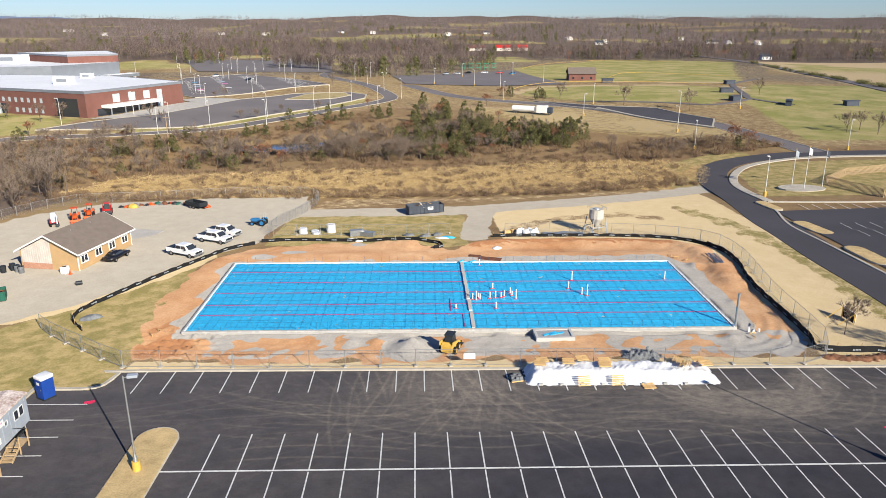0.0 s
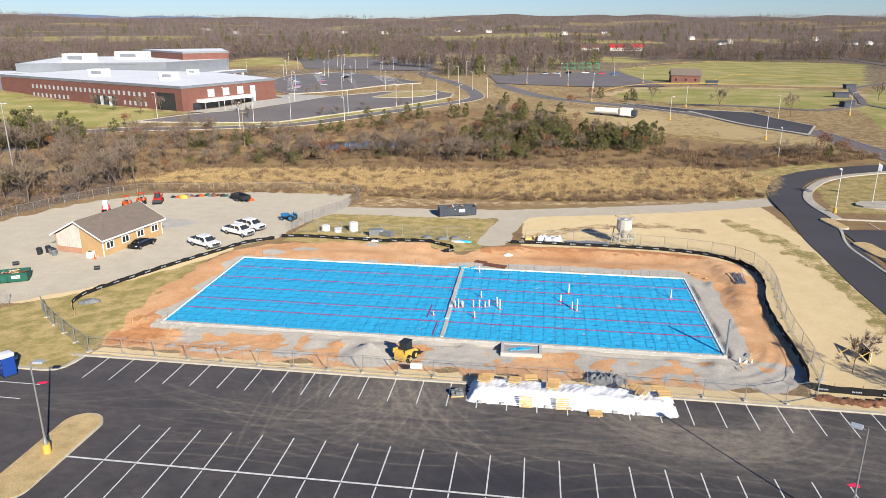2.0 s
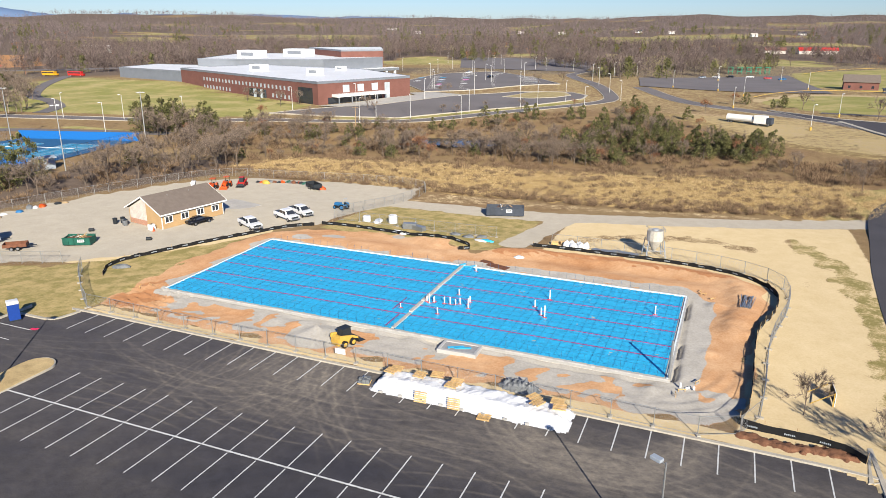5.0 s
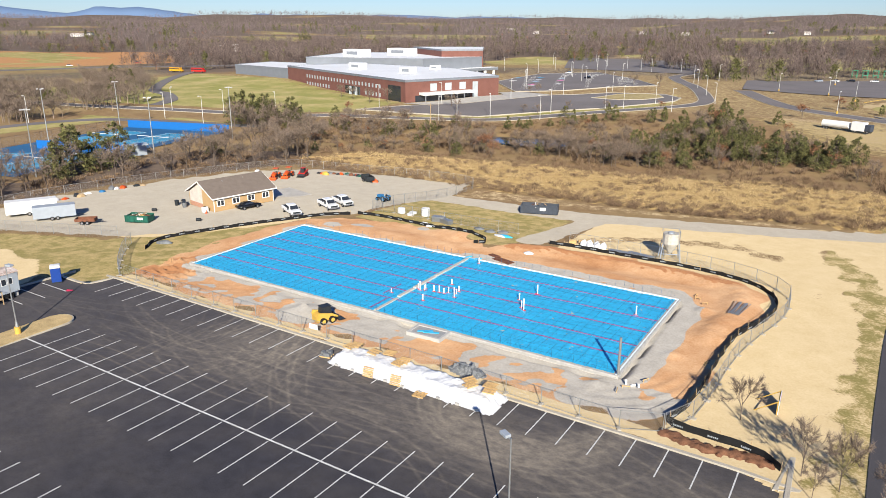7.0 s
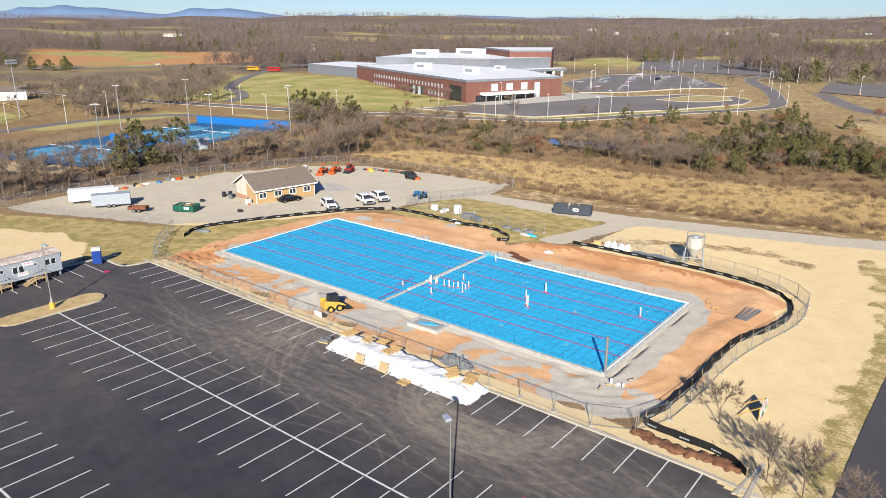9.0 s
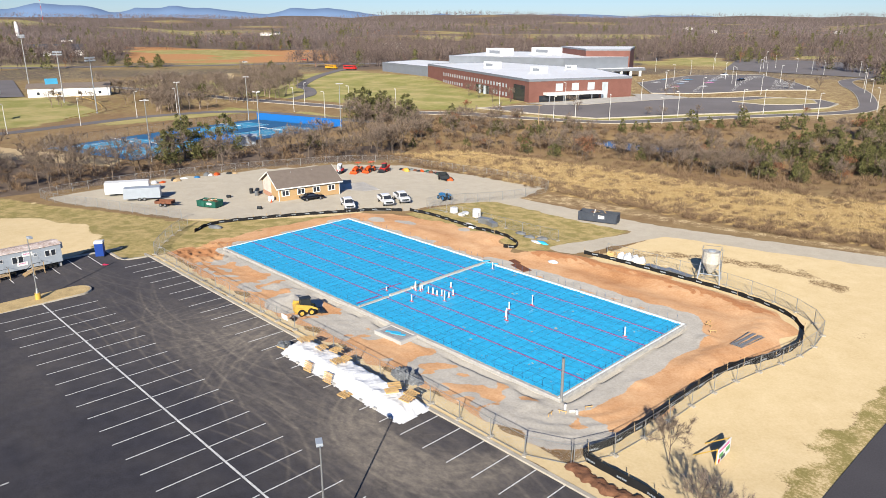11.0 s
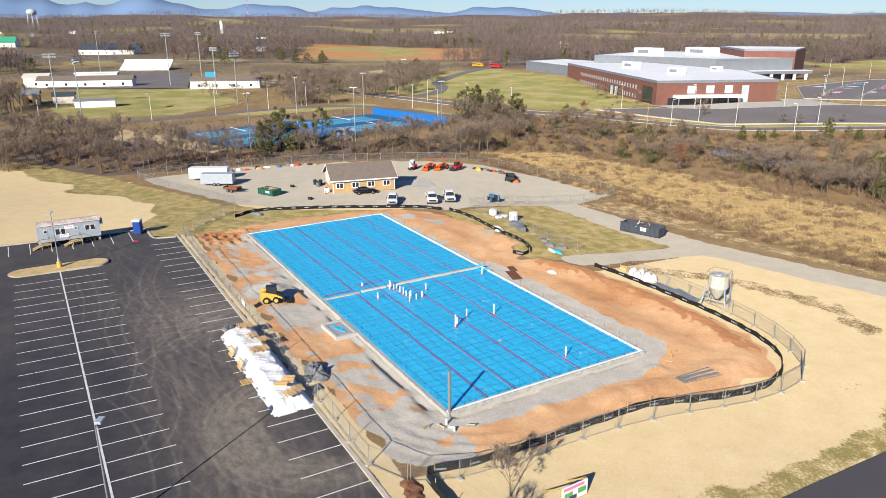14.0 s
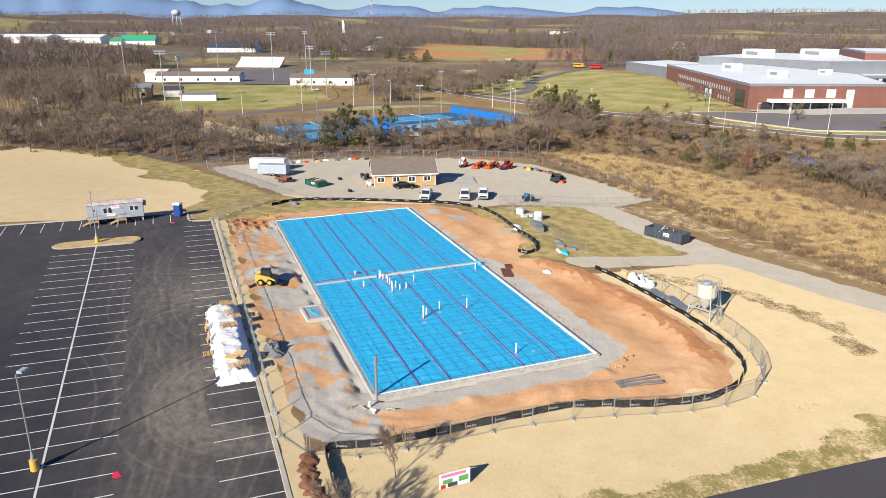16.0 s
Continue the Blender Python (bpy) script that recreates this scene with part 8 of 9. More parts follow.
for k, (x, y) in enumerate(((-59.5, 100.6), (-58.4, 99.8), (-60.3, 99.6), (-57.5, 99.2))):
    t = thing("waste_bin", on_ground(x, y, 30 * k), "dark plastic bin by the house wall", "bin", "bins")
    bm = bm_new()
    add_bar(bm, (0, 0, 0), (0, 0, 1.0), 0.36, 0.42, 12)
    part("tub", bm, "grey_plastic" if k % 2 else "dark_steel", t)
    bm = bm_new()
    add_bar(bm, (0, 0, 1.0), (0, 0, 1.08), 0.44, 0.3, 12)
    part("lid", bm, "dark_steel", t)
for k, (x, y) in enumerate(((-57.8, 103.2), (-58.2, 104.2))):
    t = thing("gas_tank", on_ground(x, y), "white upright tank against the gable wall", "tank", "gable tanks")
    bm = bm_new()
    add_bar(bm, (0, 0, 0), (0, 0, 1.7), 0.45, 0.43, 16)
    part("shell", bm, "white_plastic", t)
    bm = bm_new()
    add_bar(bm, (0, 0, 1.7), (0, 0, 1.85), 0.43, 0.15, 16)
    part("dome", bm, "white_plastic", t)
for x, y in ((-46.7, 93.4), (-60.5, 94.5)):
    t = thing("culvert_drum", on_ground(x, y, 30), "short black drum lying on gravel", "drum", "drums")
    bm = bm_new()
    add_bar(bm, (-0.4, 0, 0.3), (0.4, 0, 0.3), 0.3, seg=14)
    part("barrel", bm, "dark_steel", t)
    bm = bm_new()
    add_bar(bm, (-0.42, 0, 0.3), (-0.4, 0, 0.3), 0.26, seg=14)
    part("cap", bm, "grey_plastic", t)
lumpy("dark_culvert", -39.5, 80.6, 1.3, 0.6, 0.55, "grey_plastic", "dark grey covered heap beside the fence", "heap", 60, rz=30)
r = random.Random(9)
for k in range(26):
    a = k / 25
    x, y = -59.5 + 17 * a + r.uniform(-.4, .4), 141.8 + 3.2 * math.sin(a * 3.1) - 1.0 + r.uniform(-.4, .4)
    lumpy("farm_implement", x, y, r.uniform(0.5, 0.9), r.uniform(0.3, 0.6), r.uniform(0.35, 0.7), ("dark_steel", "orange", "dark_steel", "green", "grey_plastic", "rust_inner")[k % 6], "small tractor implement stored along the yard fence", "implement", 70 + k, "implements", r.uniform(0, 180))
lumpy("yellow_tank", -57.0, 140.2, 1.0, 0.6, 0.9, "yellow", "yellow plastic tank along the yard fence", "tank", 99)
for k in range(14):
    x, y = -86.5 + 0.32 * k + r.uniform(-1, 1), 84 + 1.9 * k + r.uniform(-1, 1)
    lumpy("stored_item", x, y, r.uniform(0.5, 1.1), r.uniform(0.4, 0.7), r.uniform(0.3, 0.8), ("white_plastic", "tractor_blue", "grey_plastic", "wrap_white", "orange", "dark_steel", "stake")[k % 7], "covered item stored by the back fence", "stored item", 110 + k, "stored items", r.uniform(0, 180))
bm = bm_new()
add_prism(bm, [(-50.8, 114.5), (-46.6, 113.6), (-44.4, 121.2), (-53.0, 123.5), (-54.5, 117)], floor_z(-49, 118) - 0.1, floor_z(-49, 118) + 0.08)
solid("house_apron", bm, "concrete", Matrix(), "pale concrete apron beside the house", "apron", kind="structure")

# ---- poles ----


def pole_proto(name, h, heads, label, category, group, r=0.09, material="pole_white", base=None):
    t = thing(name, pose(0, 0, -300), label, category, group)
    b2 = bm_new()
    add_bar(b2, (0, 0, -0.2), (0, 0, h), r, r * 0.6, 7)
    part("pole", b2, material, t)
    for k in range(heads):
        b2 = bm_new()
        a = math.pi * 2 * k / max(heads, 1)
        c, s = math.cos(a), math.sin(a)
        add_bar(b2, (0, 0, h - 0.1), (c * 0.9, s * 0.9, h), 0.05, seg=5)
        add_box(b2, c * 0.8 - 0.35, s * 0.8 - 0.25, h - 0.08, c * 0.8 + 0.35, s * 0.8 + 0.25, h + 0.14, 0.04)
        part("lamp_head", b2, "pole_white", t)
    if base:
        b2 = bm_new()
        add_bar(b2, (0, 0, -0.2), (0, 0, 1.1), 0.34, 0.33, 12)
        part("base", b2, base, t, "yellow painted base")
    return t


def set_out(proto, spots, seed=0):
    r = random.Random(seed)
    for k, (x, y) in enumerate(spots):
        m = on_ground(x, y, r.uniform(0, 360))
        if k == 0:
            proto.matrix_basis = m
        else:
            copy_thing(proto, m)


set_out(pole_proto("lamp_post", 9.0, 1, "tall pale lamp post beside the school lot", "lamp post", "school lamp posts", 0.11),
        [(-85, 237), (-86, 252), (-73, 255), (-57, 276), (-54, 259), (-74, 330), (-42, 297), (-59, 356), (-36, 302), (-29, 324), (-16, 300), (-26, 388), (-35, 419), (-16, 361), (-7, 337), (-75, 420), (-104, 475), (-118, 450), (-115, 555), (-141, 585), (-90, 532), (-109, 362), (-159, 521), (-131, 412), (-72, 543),
         (-20, 493), (-184, 486), (-122, 250), (-106, 273), (-87, 301), (-104, 353), (-92, 400), (-84, 386), (-110, 432), (-150, 470), (-126, 520), (-100, 540), (-140, 560), (-170, 640), (-190, 590), (-28, 450), (-143, 212), (-165, 206), (-188, 200)], 3)
set_out(pole_proto("yellow_base_lamp", 8.5, 1, "lamp post on a yellow base beside the east road", "lamp post", "yellow based lamp posts", 0.1, "pole_white", "yellow"),
        [(74, 145), (124, 199), (105, 283), (77, 311), (65, 277), (86, 232), (133, 291), (40, 330), (44, 378), (75, 426), (32, 398), (65, 488), (10, 400), (30, 470), (82, 206)], 4)
set_out(pole_proto("court_light", 15.5, 3, "tall grey floodlight pole beside the tennis courts", "floodlight", "court floodlights", 0.16, "galv"), [(-107, 130), (-113.5, 163), (-160, 157), (-154, 129), (-110, 100)], 5)
set_out(pole_proto("road_lamp", 9.5, 1, "pale lamp post along the west road", "lamp post", "west road lamp posts", 0.12), [(-188, 87), (-202, 150), (-172, 184), (-199, 133), (-190, 110), (-150, 183), (-186, 52), (-180, 20)], 6)


def stadium_light(spots, h, label, group):
    t = thing("stadium_light", pose(0, 0, -300), label, "floodlight", group)
    b2 = bm_new()
    add_bar(b2, (0, 0, -0.3), (0, 0, h), 0.28, 0.14, 8)
    part("pole", b2, "galv", t)
    for z in (h - 0.2, h - 1.2):
        b2 = bm_new()
        add_box(b2, -0.06, -2.4, z, 0.06, 2.4, z + 0.12)
        bar = part("crossbar", b2, "galv", t)
        for k in range(6):
            b2 = bm_new()
            add_box(b2, 0.06, -2.3 + 0.8 * k, z - 0.25, 0.5, -1.75 + 0.8 * k, z + 0.35, 0.05)
            part("lamp", b2, "trailer_grey", bar)
    for k, (x, y) in enumerate(spots):
        m = on_ground(x, y, 20 + 50 * k)
        if k == 0:
            t.matrix_basis = m
        else:
            copy_thing(t, m)


stadium_light([(-349, 41), (-461, 99), (-386, 149), (-319, 118)], 26.5, "very tall stadium floodlight with lamp rows", "stadium lights")
stadium_light([(-222, 127), (-205, 66), (-262, 128), (-240, 60)], 21, "tall ball field floodlight pole", "ball field lights")
# utility pole by the creek, radio mast
bm = bm_new()
add_bar(bm, (0, 0, -0.3), (0, 0, 11), 0.13, 0.09, 7)
add_bar(bm, (-0.9, 0, 10.4), (0.9, 0, 10.4), 0.05)
solid("utility_pole", bm, "stake", on_ground(-74, 214, 30), "grey wooden utility pole beside the creek", "utility pole")

# ---- buildings beyond ----


def shed(x, y, rz, L, D, H, rise, wall_mat, roof_mat, label, windows=0, name="outbuilding"):
    """A gabled building with base, walls, two roof slopes, and windows."""
    t = thing(name, on_ground(x, y, rz, -0.3), label, "building", "far buildings")
    b2 = bm_new()
    add_prism(b2, [(-D / 2, 0), (D / 2, 0), (D / 2, H + 0.3), (0, H + 0.3 + rise), (-D / 2, H + 0.3)], -L / 2, L / 2, "x")
    part("wall", b2, wall_mat, t)
    o = 0.06 * D
    for s in (-1, 1):
        b2 = bm_new()
        zo = H + 0.3 - rise * o / (D / 2) + 0.06
        pts = [(s * (D / 2 + o), zo), (0, H + 0.36 + rise), (0, H + 0.6 + rise), (s * (D / 2 + o), zo + 0.24)]
        add_prism(b2, pts if s > 0 else pts[::-1], -L / 2 - 0.5, L / 2 + 0.5, "x")
        part("roof", b2, roof_mat, t)
    for s in (-1, 1):
        for k in range(windows):
            b2 = bm_new()
            xx = -L / 2 + (k + 0.5) * L / windows
            add_box(b2, xx - 0.6, s * (D / 2 + 0.03) - 0.03, 1.2, xx + 0.6, s * (D / 2 + 0.03) + 0.03, 2.5)
            part("window", b2, "glass_dark", t)
    return t


shed(-337, 80, 70, 46, 9, 3.8, 1.6, "trim_white", "shingle", "long white stadium building with brown roof", 5)
shed(-290, 140, 66, 34, 9, 4.0, 1.6, "trim_white", "shingle", "long white field house with brown roof", 4)
shed(-240, 74, 80, 15, 4.5, 2.6, 0.5, "trim_white", "metal_grey", "low white dugout beside the ball diamond", 0)
shed(-257, 52, 80, 6, 6, 4.2, 1.6, "siding_tan", "metal_grey", "small tan press shed beside the ball diamond", 1)
shed(-258, 64, 80, 8, 6, 3, 1.2, "siding_white", "slate", "small dark-roofed shed beside the ball diamond", 0)
shed(-366, 88, 70, 22, 7, 5.2, 0.4, "trim_white", "roof_white", "white press box behind the stadium stand", 6)
shed(-350, 58, 70, 12, 8, 5.0, 1.5, "trim_white", "siding_white", "white ticket building at the stadium", 1)
shed(-735, 272, 70, 52, 20, 5.5, 5, "trim_white", "slate", "white and brick one-storey building with dark roof", 7)
shed(-740, 138, 60, 56, 20, 5.5, 5, "trim_white", "slate", "white one-storey building with dark hipped roof", 7)
shed(-1060, -110, 60, 90, 30, 8, 3, "trim_white", "roof_white", "long white warehouse by the highway", 4)
shed(-1050, -40, 60, 80, 30, 8, 3, "trim_white", "roof_white", "long white warehouse by the highway", 4)
shed(-994, 38, 70, 46, 18, 6, 6, "trim_white", "green_roof", "white building with bright green roof", 5)
shed(-980, 10, 70, 16, 14, 5, 3, "trim_white", "green_roof", "white building with green roof", 2)
for x, y, rz, L in ((-1200, 800, 40, 40), (-1240, 850, 30, 22), (-1266, 84, 20, 16), (-1480, 160, 50, 20), (-1440, 40, 10, 18), (-1250, 450, 70, 30), (263, 1052, 0, 18), (258, 1240, 20, 20), (287, 1113, 40, 16), (440, 1081, 0, 30), (455, 1060, 80, 24), (446, 1228, 10, 20), (-160, 1600, 30, 22), (-89, 1548, 0, 20), (141, 1477, 20, 22), (-780, 1700, 0, 40), (351, 725, 0, 18), (480, 1020, 20, 20), (60, 1380, 30, 20), (-300, 1500, 0, 24), (-420, 1620, 60, 24), (-620, 1500, 20, 20)):
    shed(x, y, rz, L * 0.55, 7, 3.2, 2.4, "trim_white", "slate" if L % 4 else "siding_white", "distant white farmhouse among bare trees", 3)
shed(122, 935, 5, 40, 10, 4, 3, "siding_white", "red", "long farm building with bright red roof", 4)
shed(78, 935, 5, 22, 9, 3.5, 3, "siding_white", "brick", "low barn with dull red roof", 0)
shed(-640, 640, 20, 30, 12, 5, 3, "trim_white", "roof_white", "pale barn among bare woods", 2)
# ball field pavilion
shed(100.5, 441, -4, 16, 11, 4.2, 3.0, "brick", "shingle", "brick concession pavilion with brown roof", 3)
shed(-114, 129.5, 70, 5, 3, 2.6, 0.3, "trailer_grey", "trailer_grey", "small grey shed at the tennis courts", 0)


def stand():
    t = thing("grandstand", on_ground(-470, 130, 62), "white stadium grandstand with stepped benches", "grandstand")
    for k in range(8):
        b2 = bm_new()
        add_box(b2, -17, -6 + k * 1.5, 0 + 0.6 * k, 17, -4.5 + k * 1.5, 0.6 + 0.7 * k)
        part("tier", b2, "roof_white", t)
    b2 = bm_new()
    add_box(b2, -17, 6, 4, 17, 6.3, 7.0)
    part("back_panel", b2, "roof_white", t)
    for k in range(6):
        b2 = bm_new()
        add_bar(b2, (-16 + 6.4 * k, 6.1, 0), (-16 + 6.4 * k, 6.1, 7.0), 0.2)
        part("post", b2, "galv", t)


stand()
t = thing("scoreboard", on_ground(-292, 133, 70), "blue and white scoreboard on posts", "scoreboard")
bm = bm_new()
add_box(bm, -2.6, -0.2, 3.5, 2.6, 0.2, 8.0)
part("panel", bm, "court_light", t)
for s in (-1.8, 1.8):
    bm = bm_new()
    add_bar(bm, (s, 0, 0), (s, 0, 3.5), 0.15)
    part("post", bm, "dark_steel", t)
t = thing("grain_silo", on_ground(-1430, 425), "pair of tall pale grain silos beyond the woods", "silo")
for dx, h in ((0, 24), (6, 19)):
    bm = bm_new()
    add_bar(bm, (dx, 0, 0), (dx, 0, h), 2.3, seg=14)
    add_bar(bm, (dx, 0, h), (dx, 0, h + 1.6), 2.3, 0.4, 14)
    part("tower", bm, "trim_white", t)
t = thing("water_tower", on_ground(-2180, 118), "pale blue water tower above the far woods", "water tower")
bm = bm_new()
bmesh.ops.create_uvsphere(bm, u_segments=20, v_segments=12, radius=1)
for v in bm.verts:
    v.co = Vector((v.co.x * 13, v.co.y * 13, 36 + v.co.z * 9))
part("tank", bm, "pane_light", t, "", True)
for k in range(6):
    bm = bm_new()
    a = k * math.pi / 3
    add_bar(bm, (math.cos(a) * 14, math.sin(a) * 14, -2), (math.cos(a) * 11, math.sin(a) * 11, 34), 1.0)
    part("leg", bm, "pane_light", t)
t = thing("radio_mast", on_ground(-2400, 760), "thin red and white radio mast", "mast")
for k in range(7):
    bm = bm_new()
    add_bar(bm, (0, 0, 14 * k), (0, 0, 14 * k + 14), 0.7, 0.6, 4)
    part("section", bm, "red" if k % 2 else "pane_light", t)

# ---- vehicles far off ----


def plain_car(x, y, rz, material, label):
    t = thing("parked_car", on_ground(x, y, rz, 0.3), label, "car", "distant cars")
    shaped(t, "body", [(-2.3, 0.35), (2.3, 0.35), (2.35, 0.8), (1.2, 0.95), (-2.3, 1.0)], 0.9, material, bevel=0.05)
    shaped(t, "cabin", [(1.1, 0.92), (0.4, 1.45), (-1.6, 1.5), (-2.1, 0.97)], 0.8, "glass_dark", inset=0.15, bevel=0.03)
    for wx in (-1.4, 1.4):
        for s in (-1, 1):
            wheel(t, wx, s * 0.8, 0.33, 0.22)


for k, (x, y) in enumerate(((-714, -12), (-724, 13), (-516, 360), (-511, 420), (-640, 60), (-590, 95), (28, 500), (36, 506), (48, 512), (58, 505), (66, 498), (20, 492), (-128, 470), (-96, 420))):
    plain_car(x, y, 60 + 15 * k if x > -400 else 55, ("car_white", "car_black", "car_white", "red", "tractor_blue", "trailer_grey")[k % 6], ("white", "black", "white", "red", "blue", "silver")[k % 6] + " car far off on the asphalt")


def bus(x, y, rz, material, label):
    t = thing("bus", on_ground(x, y, rz), label, "bus", "far buses")
    b2 = bm_new()
    add_box(b2, -5, -1.2, 0.6, 4, 1.2, 3.0, 0.15)
    add_box(b2, 4, -1.0, 0.6, 5.3, 1.0, 1.7, 0.15)
    part("body", b2, material, t)
    b2 = bm_new()
    add_box(b2, -4.7, -1.23, 1.8, 3.6, 1.23, 2.5)
    part("window_band", b2, "glass_dark", t)
    for wx in (-3, 3.6):
        for s in (-1, 1):
            wheel(t, wx, s * 1.05, 0.5, 0.3)


bus(-356, 337, 10, "school_bus", "yellow school bus parked far off on grass")
bus(-334, 337, 12, "red", "red fire engine parked far off on grass")
# box truck and trailer near the ball field road
t = thing("tank_trailer", on_ground(44, 284, -25), "cream tank trailer with dark tractor unit", "truck")
bm = bm_new()
add_bar(bm, (-6, 0, 1.9), (3, 0, 1.9), 1.2, seg=14)
part("tank", bm, "trim_white", t)
bm = bm_new()
add_box(bm, 4.0, -1.2, 0.6, 8.2, 1.2, 3.4, 0.1)
part("box", bm, "trim_white", t)
bm = bm_new()
add_box(bm, 8.4, -1.1, 0.6, 10.2, 1.1, 2.8, 0.2)
part("cab", bm, "slate", t)
for wx in (-5, -4, 5.5, 9.3):
    for s in (-1, 1):
        wheel(t, wx, s * 1.0, 0.5, 0.3)
# playground
t = thing("playground", on_ground(48, 556, 10), "green playground climbing frame", "playground")
for k in range(5):
    bm = bm_new()
    add_box(bm, -14 + 6 * k, -1.5, 1.5, -11 + 6 * k, 1.5, 1.7)
    for a in (-14, -11.1):
        for b in (-1.4, 1.4):
            add_bar(bm, (a + 6 * k, b, 0), (a + 6 * k, b, 4.5), 0.12)
    add_box(bm, -14.3 + 6 * k, -1.8, 4.4, -10.7 + 6 * k, 1.8, 4.7)
    part("tower", bm, "green_roof", t)

# ---- flagpoles, plaza and timber fence by the east road ----
bm = bm_new()
add_prism(bm, [(86 + 5.2 * math.cos(a), 152.5 + 3.4 * math.sin(a)) for a in np.linspace(0, 6.0, 14)], floor_z(86, 152) - 0.3, floor_z(86, 152) + 0.25)
solid("flag_plaza", bm, "curb", Matrix(), "pale paved flag plaza on the lawn", "plaza", kind="structure")
for x, y, h, fl in ((86, 151.5, 9.5, "trim_white"), (85.0, 155, 8.5, "trailer_grey"), (91.5, 154, 8.5, "slate")):
    t = thing("flagpole", on_ground(x, y, 20), "white flagpole with a hanging flag", "flagpole", "flagpoles")
    bm = bm_new()
    add_bar(bm, (0, 0, 0), (0, 0, h), 0.08, 0.05, 8)
    part("pole", bm, "pole_white", t)
    bm = bm_new()
    bmesh.ops.create_uvsphere(bm, u_segments=8, v_segments=6, radius=0.12)
    bmesh.ops.translate(bm, verts=bm.verts[:], vec=(0, 0, h + 0.08))
    part("finial", bm, "yellow", t)
    bm = bm_new()
    vs = add_box(bm, 0.06, -0.015, h - 1.5, 0.8, 0.015, h - 0.1)
    bmesh.ops.subdivide_edges(bm, edges=bm.edges[:], cuts=3)
    for v in bm.verts:
        v.co.y += 0.12 * math.sin(v.co.x * 6)
        v.co.z -= 0.6 * v.co.x
    part("flag", bm, fl, t, "plain hanging flag")
fence = thing("timber_fence", Matrix(), "weathered grey-brown timber screen fence", "fence")
bm = bm_new()
add_box(bm, -0.07, -0.012, 0, 0.07, 0.012, 1.9)
board = mesh_of("board", bm, "stake")
for a, b in (((94, 157), (98, 142)), ((98, 142), (125, 141)), ((94, 157), (104, 166)), ((104, 166), (125, 172))):
    n = int(math.dist(a, b) / 0.28)
    for k in range(n):
        x, y = a[0] + (b[0] - a[0]) * k / n, a[1] + (b[1] - a[1]) * k / n
        piece("board", board, fence, on_ground(x, y, math.degrees(math.atan2(b[1] - a[1], b[0] - a[0]))))
# ball field edge lines and dugouts
for nm, line in (("outfield_fence", [(48, 364), (58, 386), (76, 406), (102, 408), (128, 403), (150, 391), (165, 377)]), ("outfield_fence", [(113, 429), (126, 462), (145, 495), (176, 482), (206, 458)]), ("outfield_fence", [(80, 548), (100, 595), (130, 640), (179, 679), (221, 634)]), ("outfield_fence", [(-205, 110), (-225, 130), (-262, 137), (-292, 132)])):
    tagged(new(nm, ribbon(nm, line, -0.06, 0.06, 1.25, "yellow", 6, 1, 0.16)), "low outfield fence capped in yellow", "fence", kind="structure")
for x, y, rz in ((140, 312, 30), (158, 300, 60), (185, 300, 10), (150, 345, 0), (175, 400, 20), (110, 415, 0)):
    shed(x, y, rz, 6, 2.4, 1.9, 0.2, "slate", "slate", "small dark dugout beside the ball field", 0)
# paint marks of the school lot
lotlines = thing("lot_lines", Matrix(), "pale bay lines and kerbed islands on the school lot", "parking lines", kind="structure")
bm = bm_new()
add_box(bm, -0.12, 0, 0, 0.12, 10, 0.03)
long_stripe = mesh_of("stripe", bm, "line_paint")
for i in range(4):
    for j in range(26):
        p = Vector((-92, 342)) + Vector((-0.33, 0.94)) * (6 + 5 * j) + Vector((0.94, 0.33)) * (-12 + 17 * i)
        if in_poly(np.array([p.x]), np.array([p.y]), NORTH_LOT)[0] > 4:
            piece("stripe", long_stripe, lotlines, pose(p.x, p.y, floor_z(p.x, p.y) + 0.30, 0, 0, -70))
for k, (i, j) in enumerate(((0, 3), (0, 4), (0, 7), (0, 9), (0, 12), (1, 4), (1, 8), (1, 11), (-1, 8), (-1, 12))):
    p = Vector((-98, 346)) + Vector((-0.33, 0.94)) * (8 + 6 * j) + Vector((0.94, 0.33)) * (-2 + 14 * i)
    bm = bm_new()
    add_box(bm, -1.6, -3, 0, 1.6, 3, 0.03)
    for v in bm.verts:
        v.co += Vector((p.x, p.y, floor_z(p.x, p.y) + 0.29))
    solid("painted_bay", bm, ("line_paint", "print_pink", "pane_light", "line_paint", "court_light")[k % 5], Matrix(), "parking bay painted over in a pale colour", "painted bay", "painted bays", kind="structure")
tagged(new("farm_road", ribbon("farm_road", [(238, 300), (244, 360), (262, 440), (285, 560), (298, 674), (300, 800)], -4, 4, 0.3, "asphalt_old", 12)), "grey farm road beside the ploughed field", "road", kind="structure")
hr = np.random.RandomState(77)
hy_ = hr.uniform(370, 640, 60)
hx_ = 252 + (hy_ - 372) * 0.16 + hr.uniform(-1, 1, 60)
stuff("hedge_row", bushes, np.column_stack([hx_, hy_, land(hx_, hy_)]), hr.uniform(1.0, 2.2, 60), "cedar", "ragged hedge along the farm road", "hedge", 78)
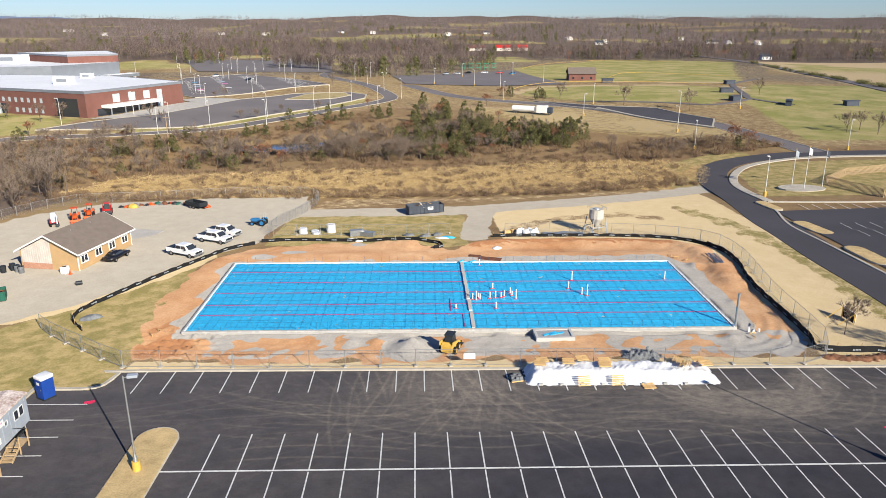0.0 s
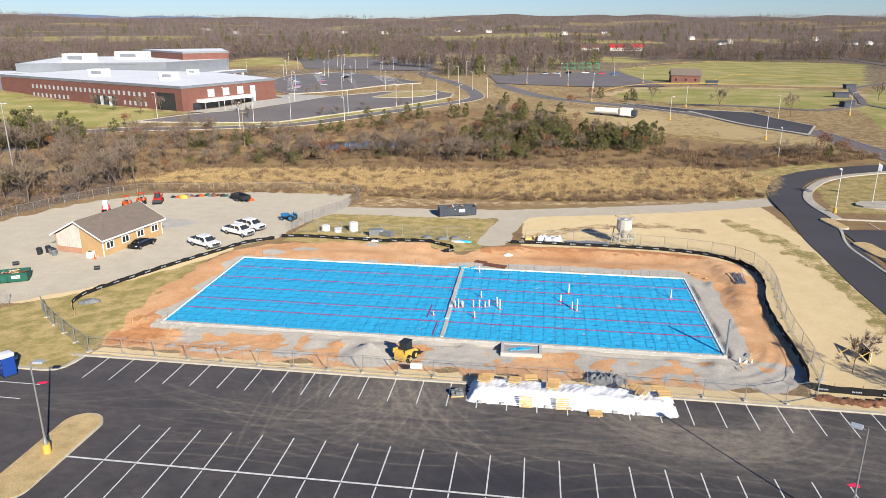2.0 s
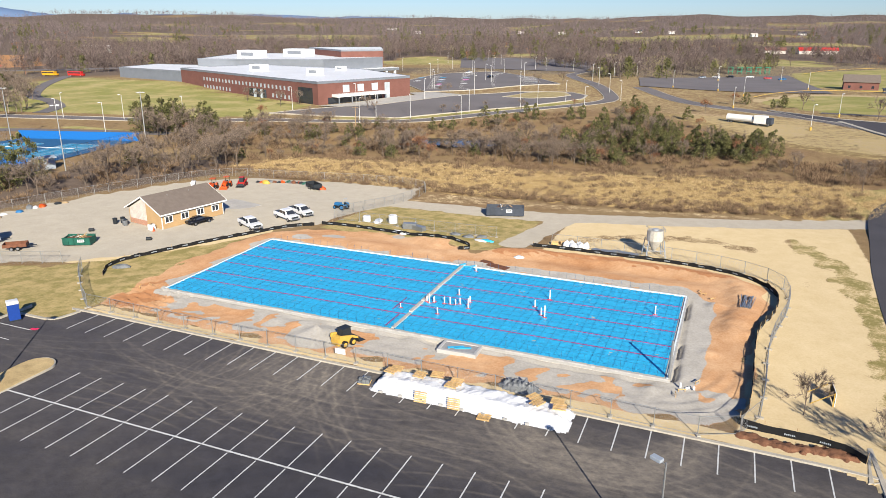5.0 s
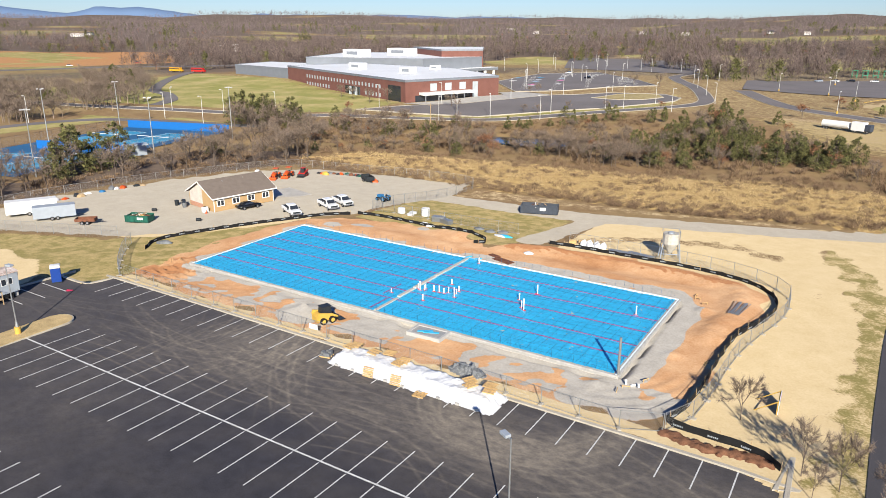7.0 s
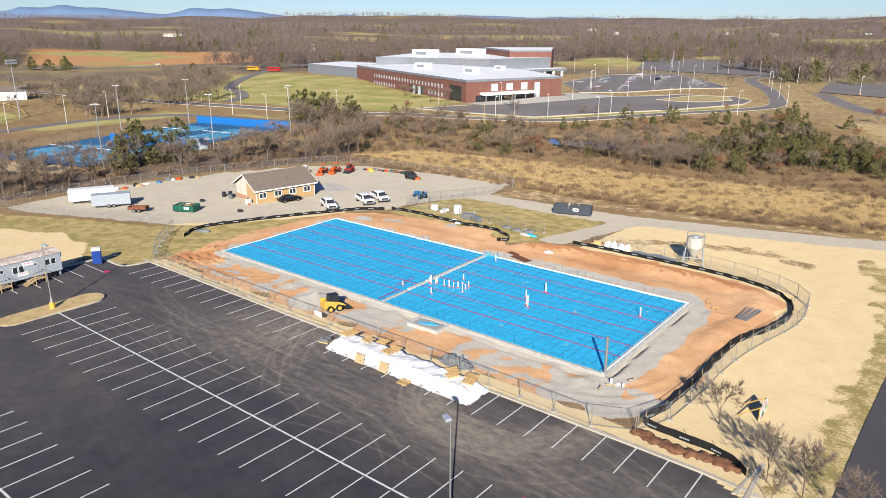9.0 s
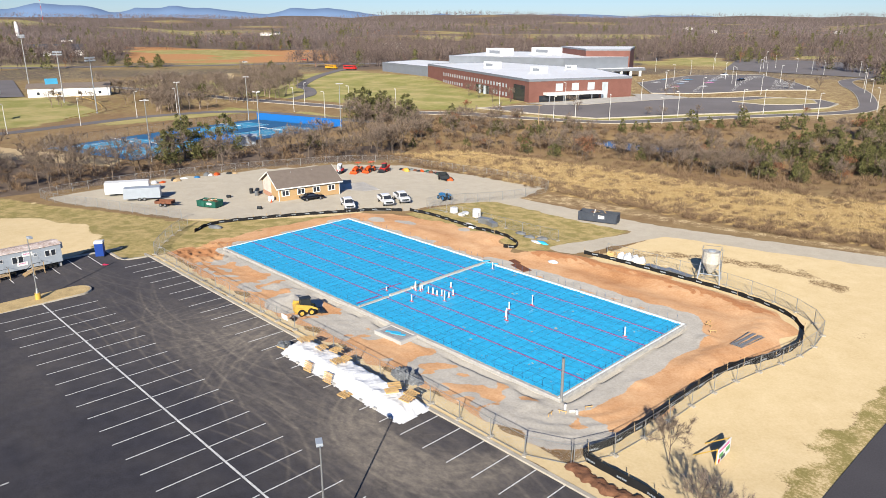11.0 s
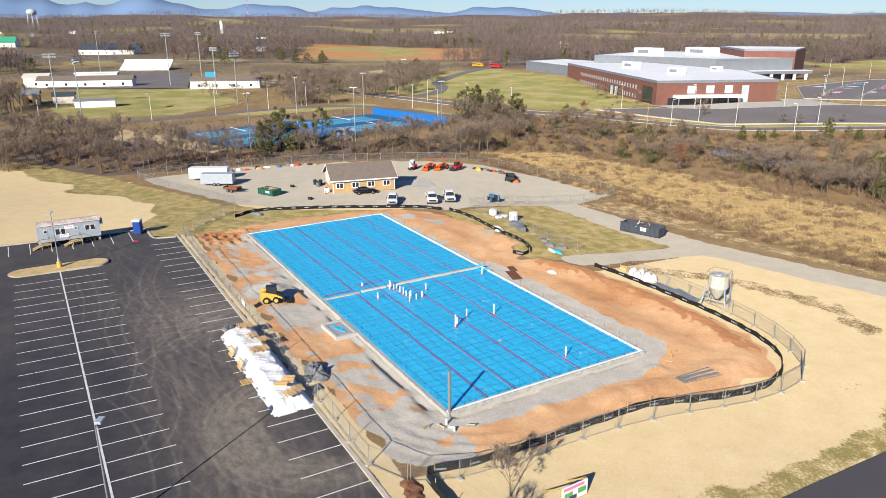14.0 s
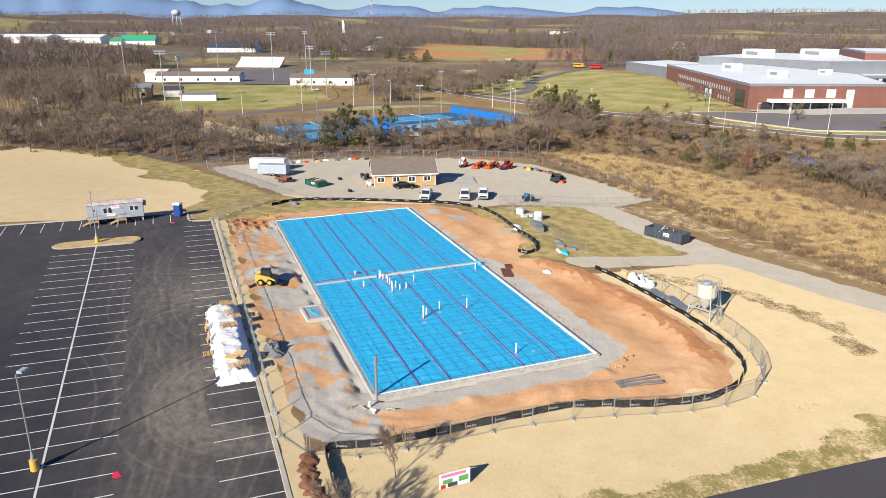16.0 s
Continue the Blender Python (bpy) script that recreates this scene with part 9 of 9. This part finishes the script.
# court fencing
net = fence_panel("court_fence_panel", 4.0, 3.0, "tall dark chain-link tennis court fence panel", "court fence", feet=False, rail_mat="dark_steel")
fence_along(net, [(-150, 86.5), (-132, 91.5), (-113.5, 96.5)], 4.0)
fence_along(net, [(-113.5, 96.5), (-119, 130), (-124.5, 171)], 4.0)
fence_along(net, [(-150.5, 86.8), (-156, 123), (-162.5, 161)], 4.0)
for o in list(net.children) + [net]:
    bpy.data.objects.remove(o)

# ---- blocks of the pad edge, last ----
bm = bm_new()
add_box(bm, -0.195, -0.1, -0.095, 0.195, 0.1, 0.095, 0.008)
block_x = mesh_of("block", bm, "cmu")
bm = bm_new()
add_box(bm, -0.1, -0.195, -0.095, 0.1, 0.195, 0.095, 0.008)
block_y = mesh_of("block", bm, "cmu")
bm = bm_new()
add_box(bm, X0 + 0.02, Y0 + 0.02, -0.8, X1 - 0.02, Y0 + 0.19, -0.01)
add_box(bm, X1 - 0.19, Y0 + 0.19, -0.8, X1 - 0.02, Y1 - 0.19, -0.01)
add_box(bm, X0 + 0.02, Y0 + 0.19, -0.8, X0 + 0.19, Y1 - 0.19, -0.01)
add_box(bm, X0 + 0.02, Y1 - 0.19, -0.8, X1 - 0.02, Y1 - 0.02, -0.01)
part("mortar_core", bm, "concrete", slab, "pale mortar between the edge blocks")
n = 0
rest = []
for course in (0, 1):
    z = -0.1 - 0.2 * course
    for k in range(61):
        y = Y0 + 0.4 + 0.4 * k - 0.2 * course
        if y < Y1 - 0.1:
            piece("block", block_y, slab, pose(X1 - 0.09, y, z))
for k in range(160):
    x = X0 + 0.2 + 0.4 * k
    piece("block", block_x, slab, pose(x, Y0 + 0.09, -0.1))
bm = bm_new()
for k in range(160):
    add_box(bm, X0 + 0.005 + 0.4 * k + 0.2, Y0 - 0.01, -0.395, X0 + 0.395 + 0.4 * k + 0.2 if k < 159 else X1, Y0 + 0.19, -0.205)
for k in range(60):
    add_box(bm, X0 - 0.01, Y0 + 0.4 + 0.4 * k, -0.195, X0 + 0.19, Y0 + 0.79 + 0.4 * k, -0.005)
tagged(part("block_course", bm, "cmu", slab, "lower course of grey blocks"), kind="stuff")
